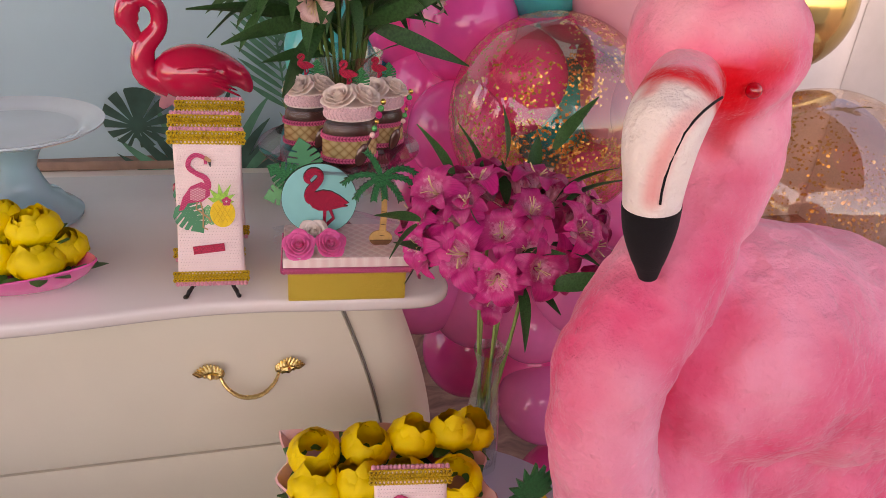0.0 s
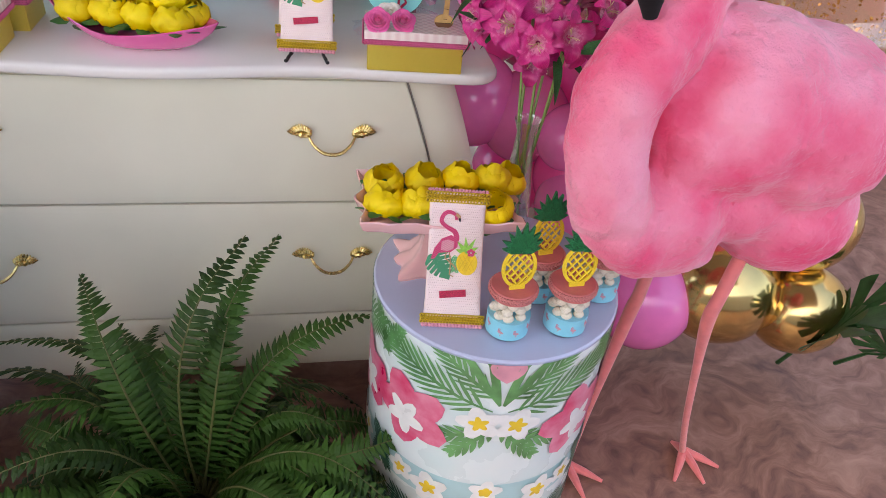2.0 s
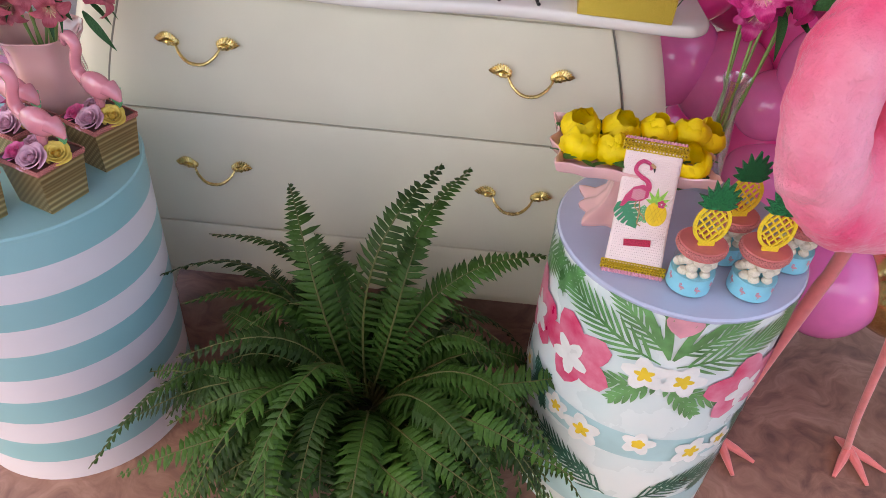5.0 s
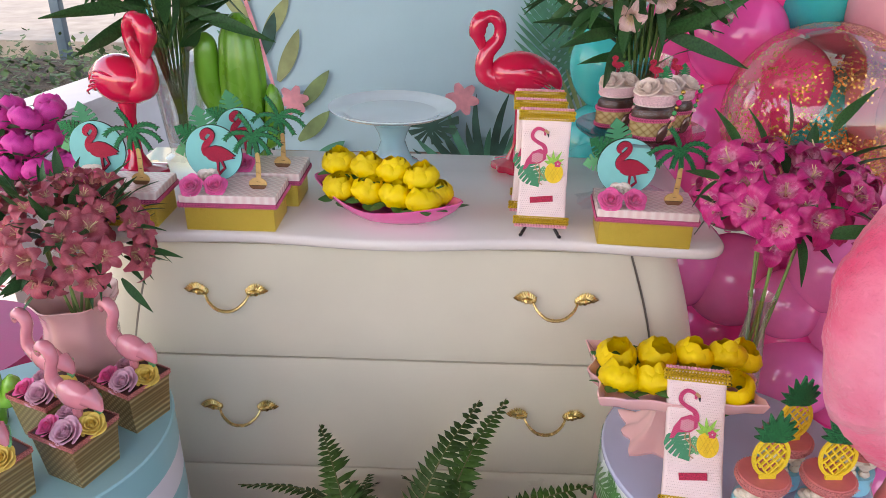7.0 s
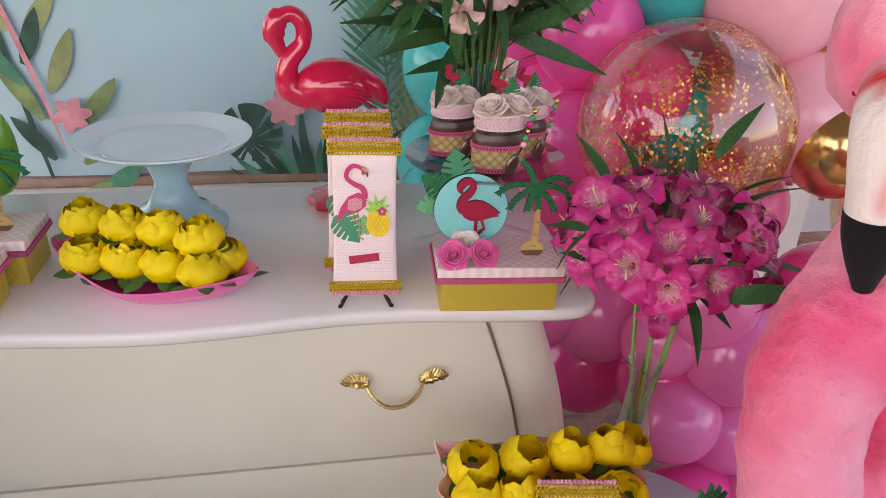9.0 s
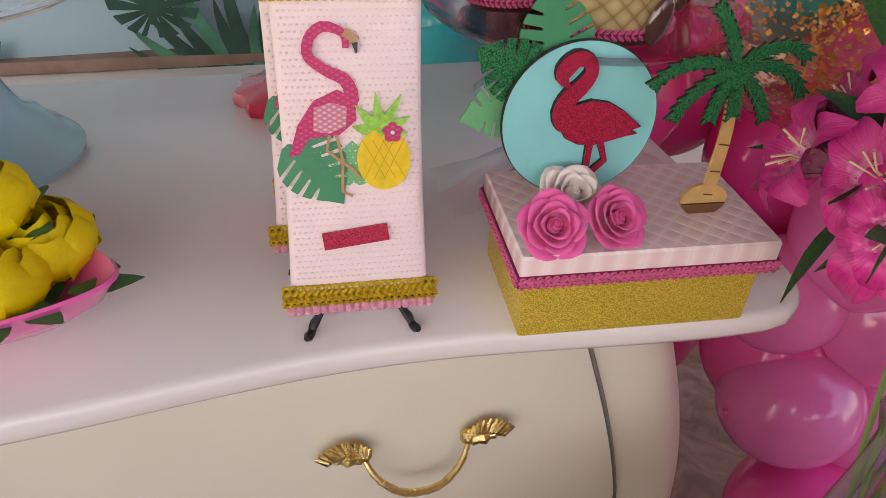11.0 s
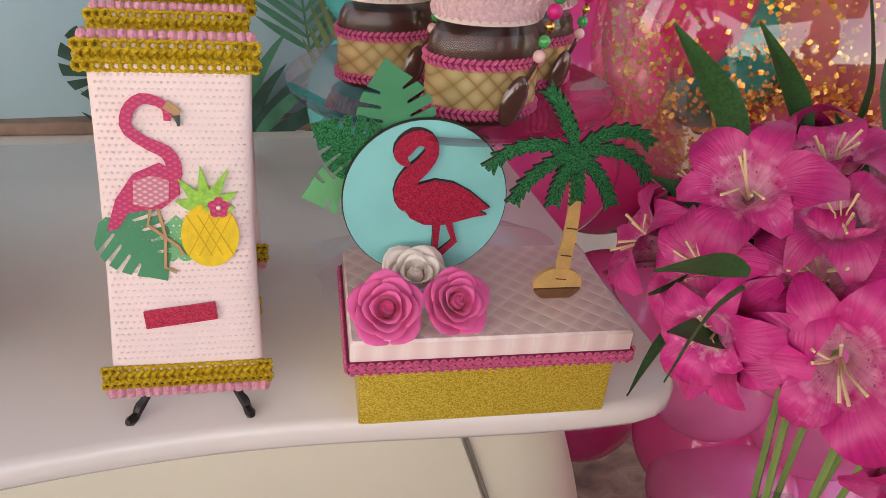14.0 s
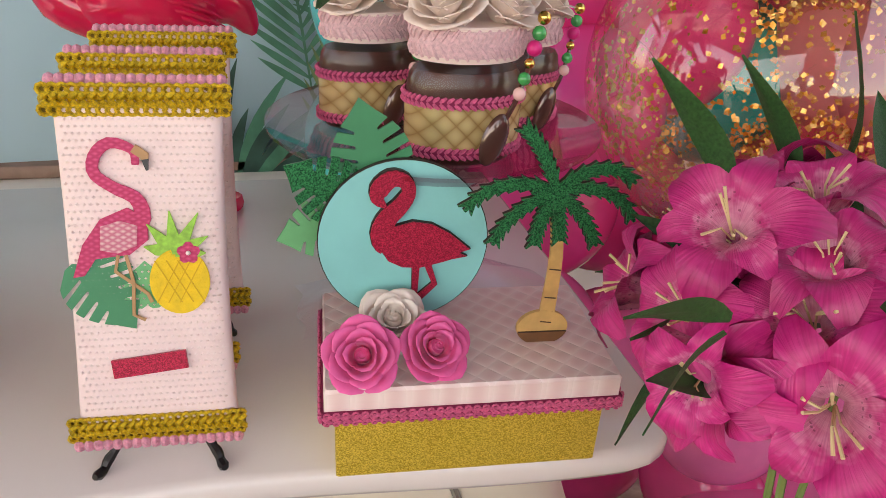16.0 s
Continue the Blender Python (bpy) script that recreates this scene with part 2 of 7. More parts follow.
M["yolk"] = mat("amber wrapper", (0.62, 0.26, 0.01), 0.4, var=0.4, scale=80)
M["sepal"] = mat("green crepe leaf", (0.05, 0.17, 0.05), 0.6, var=0.3, scale=60)
M["pink_ceramic"] = mat("glossy pink ceramic", (0.82, 0.12, 0.36), 0.12, var=0.06, scale=10, coat=0.6, bump=0.02)
M["blush_ceramic"] = mat("glossy blush ceramic", (0.85, 0.48, 0.46), 0.12, var=0.06, scale=10, coat=0.6, bump=0.02)
M["aqua_ceramic"] = mat("pale aqua ceramic", (0.36, 0.62, 0.68), 0.12, var=0.06, scale=10, coat=0.6, bump=0.03)
M["plate_ceramic"] = mat("icy white ceramic", (0.62, 0.74, 0.80), 0.1, var=0.05, scale=10, coat=0.7, bump=0.02)
M["red_ceramic"] = mat("glossy crimson ceramic", (0.66, 0.01, 0.06), 0.1, var=0.12, scale=14, coat=0.8, bump=0.03)
M["easel"] = mat("black plastic", (0.012, 0.011, 0.012), 0.35, bump=0.05)
M["emb_pink"] = weave("pink embroidery", (0.78, 0.10, 0.24), (0.58, 0.03, 0.12), 0.0028, 0.6, depth=0.0005, angle=60)
M["emb_pale"] = weave("pale embroidery", (0.86, 0.56, 0.55), (0.66, 0.18, 0.26), 0.0028, 0.6, depth=0.0005, angle=60)
M["emb_yellow"] = mat("yellow embroidery", (0.90, 0.60, 0.03), 0.6, var=0.12, scale=200, bump=0.5, bscale=900)
M["emb_yellow_d"] = mat("yellow stitch", (0.72, 0.42, 0.01), 0.6)
M["emb_lime"] = mat("lime embroidery", (0.28, 0.60, 0.08), 0.6, var=0.3, scale=300)
M["emb_tan"] = mat("tan thread", (0.50, 0.28, 0.13), 0.6)
M["white_stitch"] = mat("white thread", (0.85, 0.78, 0.75), 0.6)
M["choc"] = mat("chocolate spread", (0.075, 0.024, 0.016), 0.4, var=0.2, scale=30, coat=0.0, bump=0.03)
M["jar_glass"] = clear("jar glass", (0.97, 0.97, 0.97), 0.08)
M["glass"] = clear("clear glass", (0.93, 0.97, 0.96), 0.34)
M["pink_glass"] = clear("pinkish glass plate", (0.84, 0.62, 0.66), 0.22, 0.04)
M["gold_foil"] = weave("woven gold foil", (0.92, 0.72, 0.36), (0.42, 0.24, 0.08), 0.0105, 0.25, 0.5, depth=0.0004, sharp=0.22, plane="xz")
M["spoon"] = mat("bronze-tinted plastic spoon", (0.11, 0.05, 0.04), 0.05, 0.3, var=0.2, coat=1.0, bump=0.0)
M["bead_green"] = mat("green bead", (0.02, 0.36, 0.10), 0.12, coat=0.8, bump=0)
M["bead_pink"] = mat("pearl pink bead", (0.85, 0.50, 0.48), 0.15, coat=0.8, bump=0)
M["bead_hot"] = mat("hot pink bead", (0.70, 0.02, 0.20), 0.3, bump=0.3, bscale=1500)
M["bead_gold"] = mat("gold bead", (0.85, 0.60, 0.16), 0.15, 1.0, bump=0)
M["stripe_aqua"] = mat("aqua vinyl stripe", (0.26, 0.52, 0.56), 0.35, var=0.05, scale=6, coat=0.2, bump=0.05, bscale=30)
M["stripe_white"] = mat("pinkish white vinyl stripe", (0.76, 0.71, 0.77), 0.35, var=0.04, scale=6, coat=0.2, bump=0.05, bscale=30)
M["dark_stem"] = mat("dark green stem", (0.07, 0.15, 0.035), 0.5, var=0.3)
M["lilac_top"] = mat("lilac-grey drum top", (0.50, 0.54, 0.70), 0.22, var=0.05, scale=8, coat=0.4, bump=0.03)
M["print_ground"] = mat("printed white vinyl", (0.80, 0.83, 0.82), 0.28, var=0.04, scale=9, col2=(0.66, 0.80, 0.80), coat=0.3, bump=0.03)
M["print_aqua"] = mat("printed pale aqua", (0.42, 0.66, 0.68), 0.3, var=0.12, scale=12, coat=0.3, bump=0)
M["print_green"] = mat("printed palm green", (0.12, 0.34, 0.12), 0.3, var=0.45, scale=30, coat=0.3, bump=0)
M["print_dark"] = mat("printed dark green", (0.03, 0.15, 0.10), 0.3, var=0.4, scale=30, coat=0.3, bump=0)
M["print_hib"] = mat("printed hibiscus", (0.86, 0.30, 0.42), 0.3, scale=22, col2=(0.72, 0.02, 0.12), coat=0.3, bump=0)
M["print_frangi"] = mat("printed frangipani", (0.86, 0.86, 0.84), 0.3, var=0.08, scale=40, coat=0.3, bump=0)
M["print_yellow"] = mat("printed yellow", (0.90, 0.62, 0.05), 0.3, var=0.1, scale=40, coat=0.3, bump=0)
M["bd_blue"] = mat("pale blue printed fabric", (0.41, 0.62, 0.71), 0.7, var=0.06, scale=2.5, bump=0.25, bscale=7, bdist=0.01)
M["bd_leaf"] = mat("printed olive leaf", (0.20, 0.30, 0.13), 0.7, var=0.4, scale=14)
M["bd_leaf2"] = mat("printed pale olive leaf", (0.32, 0.38, 0.18), 0.7, var=0.3, scale=14)
M["bd_dark"] = mat("printed dark leaf", (0.03, 0.10, 0.08), 0.7, var=0.5, scale=14)
M["bd_teal"] = mat("printed teal leaf", (0.06, 0.26, 0.17), 0.7, var=0.4, scale=14)
M["bd_pink"] = mat("printed pink petal", (0.72, 0.30, 0.36), 0.7, var=0.3, scale=20)
M["bd_wood"] = mat("brown wooden batten", (0.30, 0.19, 0.15), 0.6, var=0.25, scale=20)
M["wall_white"] = mat("whitewashed render", (0.62, 0.62, 0.66), 0.8, var=0.12, scale=4, bump=0.5, bscale=60)
M["cream_board"] = mat("cream plinth", (0.78, 0.72, 0.66), 0.7, var=0.1, scale=6)
M["soil"] = mat("leaf-strewn soil", (0.07, 0.06, 0.05), 0.95, var=0.6, scale=30, bump=1.0, bscale=50, bdist=0.02)
M["leafage"] = mat("garden leaf", (0.045, 0.10, 0.03), 0.6, var=0.4, scale=20, rand=0.3)
M["post_blue"] = mat("turquoise painted post", (0.03, 0.36, 0.44), 0.5, var=0.15)
M["post_dark"] = mat("dark painted rail", (0.05, 0.09, 0.13), 0.5, var=0.2)
M["sand"] = mat("pale sandy ground", (0.36, 0.32, 0.28), 0.9, var=0.2, scale=8)
M["ceil"] = mat("pale ceiling boards", (0.44, 0.40, 0.36), 0.7, var=0.1, scale=5)
M["fern"] = mat("fern green", (0.030, 0.080, 0.012), 0.55, spec=0.25, var=0.35, scale=18, rand=0.5, bump=0.3, bscale=300)
M["fern_stem"] = mat("fern stalk", (0.10, 0.10, 0.03), 0.6)
M["pot"] = mat("dark plastic pot", (0.03, 0.028, 0.025), 0.6)
M["plume_leaf"] = mat("dark green foliage", (0.026, 0.10, 0.030), 0.45, spec=0.3, var=0.4, scale=40, bump=0.4, bscale=200, rand=0.2)
M["plume_light"] = mat("fresh green foliage", (0.11, 0.26, 0.06), 0.45, var=0.3, scale=40, rand=0.2)
M["stem"] = mat("green stem", (0.22, 0.34, 0.10), 0.5, var=0.2)
M["stamen"] = mat("cream stamen", (0.72, 0.58, 0.32), 0.6)
M["alst_hot"] = petal_mat("hot pink alstroemeria", (0.61, 0.016, 0.20), (0.90, 0.46, 0.61), 0.6, 0.40, 0.053)
M["alst_dusk"] = petal_mat("dusty pink alstroemeria", (0.54, 0.10, 0.14), (0.80, 0.42, 0.32), 0.7, 0.5, 0.045)
M["alst_pale"] = petal_mat("pale pink lily", (0.80, 0.56, 0.52), (0.78, 0.66, 0.46), 0.4, 0.5, 0.05)
M["balloon_hot"] = mat("hot pink latex", (0.95, 0.09, 0.38), 0.16, var=0.05, scale=3, bump=0, coat=0.5)
M["balloon_orchid"] = mat("orchid pink latex", (0.92, 0.20, 0.50), 0.16, var=0.05, scale=3, bump=0, coat=0.5)
M["balloon_pale"] = mat("pale pink latex", (0.86, 0.40, 0.48), 0.2, var=0.05, scale=3, bump=0, coat=0.4)
# braid backings, coloured dark to stand for the shade between the loops
M["pink_gap_shade"] = mat("pink braid gap shade", (0.30, 0.02, 0.09), 0.8)
M["gold_gap_shade"] = mat("gold braid gap shade", (0.22, 0.13, 0.01), 0.6, 0.3)
M["salmon_gap_shade"] = mat("salmon braid gap shade", (0.30, 0.08, 0.07), 0.8)
M["balloon_turq"] = mat("turquoise latex", (0.0, 0.50, 0.50), 0.18, var=0.05, scale=3, bump=0, coat=0.4)
M["balloon_gold"] = mat("gold chrome latex", (0.72, 0.50, 0.20), 0.16, 0.95, var=0.08, scale=4, bump=0)
M["balloon_light"] = mat("light blue latex", (0.16, 0.55, 0.66), 0.2, var=0.05, scale=3, bump=0, coat=0.4)
M["film"] = clear("clear balloon film", (0.98, 0.84, 0.74), 0.30, 0.04)
M["film_gold"] = clear("amber balloon film", (0.92, 0.70, 0.58), 0.34)
M["flake"] = glitter("gold confetti", (0.85, 0.45, 0.06), (1.0, 0.78, 0.32), 300, 0.55, 0.22)
M["plush"] = None
M["eye"] = mat("red glass eye", (0.45, 0.0, 0.01), 0.05, coat=1.0, bump=0)
M["beak_black"] = mat("black plush", (0.012, 0.010, 0.012), 0.9, spec=0.15, sheen=0.05, bump=0.5, bscale=500)
M["leg_pink"] = mat("pink fabric leg", (0.80, 0.20, 0.20), 0.75, var=0.12, scale=40, sheen=0.4, bump=0.4, bscale=600)
M["cactus"] = mat("glossy cactus green", (0.13, 0.36, 0.03), 0.28, var=0.2, scale=10, coat=0.3)
M["clear_pink"] = mat("glossy translucent pink resin", (0.94, 0.34, 0.42), 0.06, var=0.1, scale=30, trans=0.25, coat=0.8, bump=0.1, bscale=90)
M["gold_lattice"] = weave("gold lattice card", (0.66, 0.48, 0.24), (0.30, 0.19, 0.08), 0.0075, 0.35, 0.55, depth=0.001, plane="xz")
M["salmon_braid"] = mat("salmon braid", (0.66, 0.22, 0.20), 0.65, var=0.3, scale=500, bump=0.8, bscale=1600)
M["lid_red"] = mat("terracotta pink lid", (0.60, 0.15, 0.14), 0.5, var=0.12, scale=60)
M["label_blue"] = mat("sky blue paper label", (0.22, 0.62, 0.74), 0.4, var=0.05, scale=60)
M["sweet"] = mat("cream sugared sweet", (0.82, 0.74, 0.60), 0.7, var=0.12, scale=90)
M["drum_magenta"] = mat("deep magenta drum", (0.42, 0.01, 0.12), 0.35, var=0.08, coat=0.2)
M["lime_toy"] = mat("lime green plastic", (0.20, 0.55, 0.05), 0.25, coat=0.4, bump=0)


def floor_material():
    m, nt, p = nodes_of("marbled brown floor")
    L, N = nt.links, nt.nodes
    tc, n0, ad = N.new("ShaderNodeTexCoord"), N.new("ShaderNodeTexNoise"), N.new("ShaderNodeVectorMath")
    n0.inputs["Scale"].default_value, n0.inputs["Detail"].default_value = 3.5, 3
    L.new(tc.outputs["Object"], n0.inputs[0])
    mul = N.new("ShaderNodeVectorMath")
    mul.operation = "SCALE"
    mul.inputs["Scale"].default_value = 0.6
    L.new(n0.outputs["Color"], mul.inputs[0])
    L.new(tc.outputs["Object"], ad.inputs[0])
    L.new(mul.outputs[0], ad.inputs[1])
    n1 = N.new("ShaderNodeTexNoise")
    n1.inputs["Scale"].default_value, n1.inputs["Detail"].default_value, n1.inputs["Roughness"].default_value = 9, 9, 0.62
    mp = N.new("ShaderNodeMapping")
    mp.inputs["Scale"].default_value = (0.7, 1.9, 1)
    L.new(ad.outputs[0], mp.inputs[0])
    L.new(mp.outputs[0], n1.inputs[0])
    r = N.new("ShaderNodeValToRGB")
    e = r.color_ramp.elements
    e[0].position, e[0].color = 0.30, (0.12, 0.056, 0.046, 1)
    e[1].position, e[1].color = 0.74, (0.42, 0.24, 0.19, 1)
    k = e.new(0.5)
    k.color = (0.26, 0.13, 0.10, 1)
    L.new(n1.outputs[0], r.inputs[0])
    L.new(r.outputs[0], p.inputs["Base Color"])
    b = N.new("ShaderNodeBump")
    b.inputs["Strength"].default_value, b.inputs["Distance"].default_value = 0.3, 0.004
    L.new(n1.outputs[0], b.inputs["Height"])
    L.new(b.outputs[0], p.inputs["Normal"])
    p.inputs["Roughness"].default_value = 0.5
    return m


M["floor"] = floor_material()

# ---------------------------------------------------------------- geometry helpers


class Geo:
    """Collects vertices and faces of one mesh."""

    def __init__(self):
        self.v, self.f, self.m = [], [], []
        self.slot = 0

    def add(self, verts, faces, mx=None):
        k = len(self.v)
        self.v += [tuple(mx @ Vector(p)) if mx else tuple(p) for p in verts]
        self.f += [[k + i for i in f] for f in faces]
        self.m += [self.slot] * len(faces)
        return self

    def grid(self, rows, mx=None, loop=False, cap=False):
        """Rows of equally many points, joined into a sheet; loop closes each row to a ring; cap closes the ends."""
        n, w = len(rows), len(rows[0])
        fs = []
        for i in range(n - 1):
            for j in range(w if loop else w - 1):
                a, b = i * w + j, i * w + (j + 1) % w
                fs.append((a, b, b + w, a + w))
        if cap:
            fs += [tuple(reversed(range(w))), tuple(range((n - 1) * w, n * w))]
        return self.add([p for r in rows for p in r], fs, mx)

    def lathe(self, prof, n=32, mx=None, sx=1.0, sy=1.0, rib=0.0, ribs=0, cap=True):
        rows = [[(r * sx * math.cos(a) * (1 + rib * math.cos(ribs * a)), r * sy * math.sin(a) * (1 + rib * math.cos(ribs * a)), z) for a in (2 * math.pi * k / n for k in range(n))] for r, z in prof]
        return self.grid(rows, mx, True, cap)

    def tube(self, pts, rad, n=8, mx=None, cap=True):
        pts = [Vector(p) for p in pts]
        rads = rad if isinstance(rad, (list, tuple)) else [rad] * len(pts)
        rows, up = [], Vector((0.13, 0.21, 1)).normalized()
        side = None
        for i, p in enumerate(pts):
            d = (pts[min(i + 1, len(pts) - 1)] - pts[max(i - 1, 0)]).normalized()
            if side is None:
                side = d.cross(up if abs(d.dot(up)) < 0.95 else Vector((1, 0, 0))).normalized()
            side = (side - d * side.dot(d)).normalized()
            o = d.cross(side)
            rows.append([p + (side * math.cos(a) + o * math.sin(a)) * rads[i] for a in (2 * math.pi * k / n for k in range(n))])
        return self.grid(rows, mx, True, cap)

    def ball(self, c, r, n=12, mx=None, s=(1, 1, 1)):
        h = max(4, n // 2)
        rows = [[(c[0] + r * s[0] * math.sin(t) * math.cos(a), c[1] + r * s[1] * math.sin(t) * math.sin(a), c[2] - r * s[2] * math.cos(t)) for a in (2 * math.pi * k / n for k in range(n))] for t in (math.pi * (i + 0.02) / (h + 0.04) for i in range(h + 1))]
        return self.grid(rows, mx, True, True)

    def box(self, lo, hi, mx=None, taper=1.0, bev=0.0):
        (x0, y0, z0), (x1, y1, z1) = lo, hi
        cx, cy = (x0 + x1) / 2, (y0 + y1) / 2
        hx, hy = (x1 - x0) / 2, (y1 - y0) / 2

        def ring(k, z, ins):
            a, b, c = hx * k - ins, hy * k - ins, min(bev, hx, hy)
            if not bev:
                return [(cx - a, cy - b, z), (cx + a, cy - b, z), (cx + a, cy + b, z), (cx - a, cy + b, z)]
            out = []
            for sx, sy, st in ((-1, -1, 180), (1, -1, 270), (1, 1, 0), (-1, 1, 90)):
                for q in (0, 30, 60, 90):
                    t = radians(st + q)
                    out.append((cx + sx * (a - c) + c * math.cos(t), cy + sy * (b - c) + c * math.sin(t), z))
            return out

        if bev:
            e = min(bev, (z1 - z0) / 3)
            rows = [ring(1, z0, e * 0.6), ring(1, z0 + e, 0), ring(taper, z1 - e, 0), ring(taper, z1, e * 0.6)]
        else:
            rows = [ring(1, z0, 0), ring(taper, z1, 0)]
        return self.grid(rows, mx, True, True)

    def prism(self, outline, thick, mx=None, z=0.0):
        """A flat cut-out in x, y with the given thickness in z."""
        n = len(outline)
        vs = [(x, y, z) for x, y in outline] + [(x, y, z + thick) for x, y in outline]
        fs = [tuple(reversed(range(n))), tuple(range(n, 2 * n))] + [(i, (i + 1) % n, n + (i + 1) % n, n + i) for i in range(n)]
        return self.add(vs, fs, mx)

    def ribbon(self, pts, wid, thick, mx=None, z=0.0):
        """A flat band along a 2D line, with its own width at every point."""
        rows = []
        for i, (x, y) in enumerate(pts):
            ax, ay = pts[max(i - 1, 0)]
            bx, by = pts[min(i + 1, len(pts) - 1)]
            d = math.hypot(bx - ax, by - ay) or 1
            nx, ny, w = -(by - ay) / d, (bx - ax) / d, (wid[i] if isinstance(wid, (list, tuple)) else wid) / 2
            rows.append([(x + nx * w, y + ny * w, z), (x - nx * w, y - ny * w, z), (x - nx * w, y - ny * w, z + thick), (x + nx * w, y + ny * w, z + thick)])
        return self.grid(rows, mx, True, True)

    def mesh(self, name, mats, smooth=True, angle=40):
        me = bpy.data.meshes.new(name)
        me.from_pydata(self.v, [], self.f)
        for m in mats if isinstance(mats, (list, tuple)) else [mats]:
            me.materials.append(m)
        me.polygons.foreach_set("material_index", self.m)
        bm = bmesh.new()
        bm.from_mesh(me)
        bmesh.ops.recalc_face_normals(bm, faces=bm.faces)
        lim = radians(angle)
        for f in bm.faces:
            f.smooth = smooth
        if smooth:
            for ed in bm.edges:
                if len(ed.link_faces) == 2 and ed.calc_face_angle(0) > lim:
                    ed.smooth = False
        bm.to_mesh(me)
        bm.free()
        return me


def thing(name, label, category, group="", at=None):
    return tagged(new(name), label, category, group) if at is None else placed(tagged(new(name), label, category, group), at)


def placed(ob, m):
    ob.matrix_world = m
    return ob


def part(name, geo, material, parent, label="", m=None, smooth=True, angle=40, kind=""):
    """Links one mesh under a thing or part; m is its place in the parent. A pair (thing, pose) sets it into that pose."""
    if isinstance(parent, tuple):
        parent, base = parent
        m = base @ m if m is not None else base
    me = geo if isinstance(geo, bpy.types.Mesh) else geo.mesh(name, material, smooth, angle)
    ob = new(name, me)
    ob.parent = parent
    if m is not None:
        ob.matrix_basis = m
    return tagged(ob, label, kind=kind)


def solo(name, geo, material, label, category, group="", m=None, smooth=True, angle=40, kind=""):
    ob = new(name, geo.mesh(name, material, smooth, angle))
    if m is not None:
        ob.matrix_world = m
    return tagged(ob, label, category, group, kind)


def rng(k):
    return random.Random(k)


def curve(fn, n):
    return [fn(i / (n - 1)) for i in range(n)]


def spline(pts, n):
    """Smooth line through points (any dimension)."""
    P = [pts[0], *pts, pts[-1]]
    out = []
    segs = len(pts) - 1
    for i in range(n):
        u = i / (n - 1) * segs
        k = min(int(u), segs - 1)
        t = u - k
        a, b, c, d = P[k], P[k + 1], P[k + 2], P[k + 3]
        out.append(tuple(0.5 * (2 * q + (r - p) * t + (2 * p - 5 * q + 4 * r - s) * t * t + (3 * q - p - 3 * r + s) * t**3) for p, q, r, s in zip(a, b, c, d)))
    return out

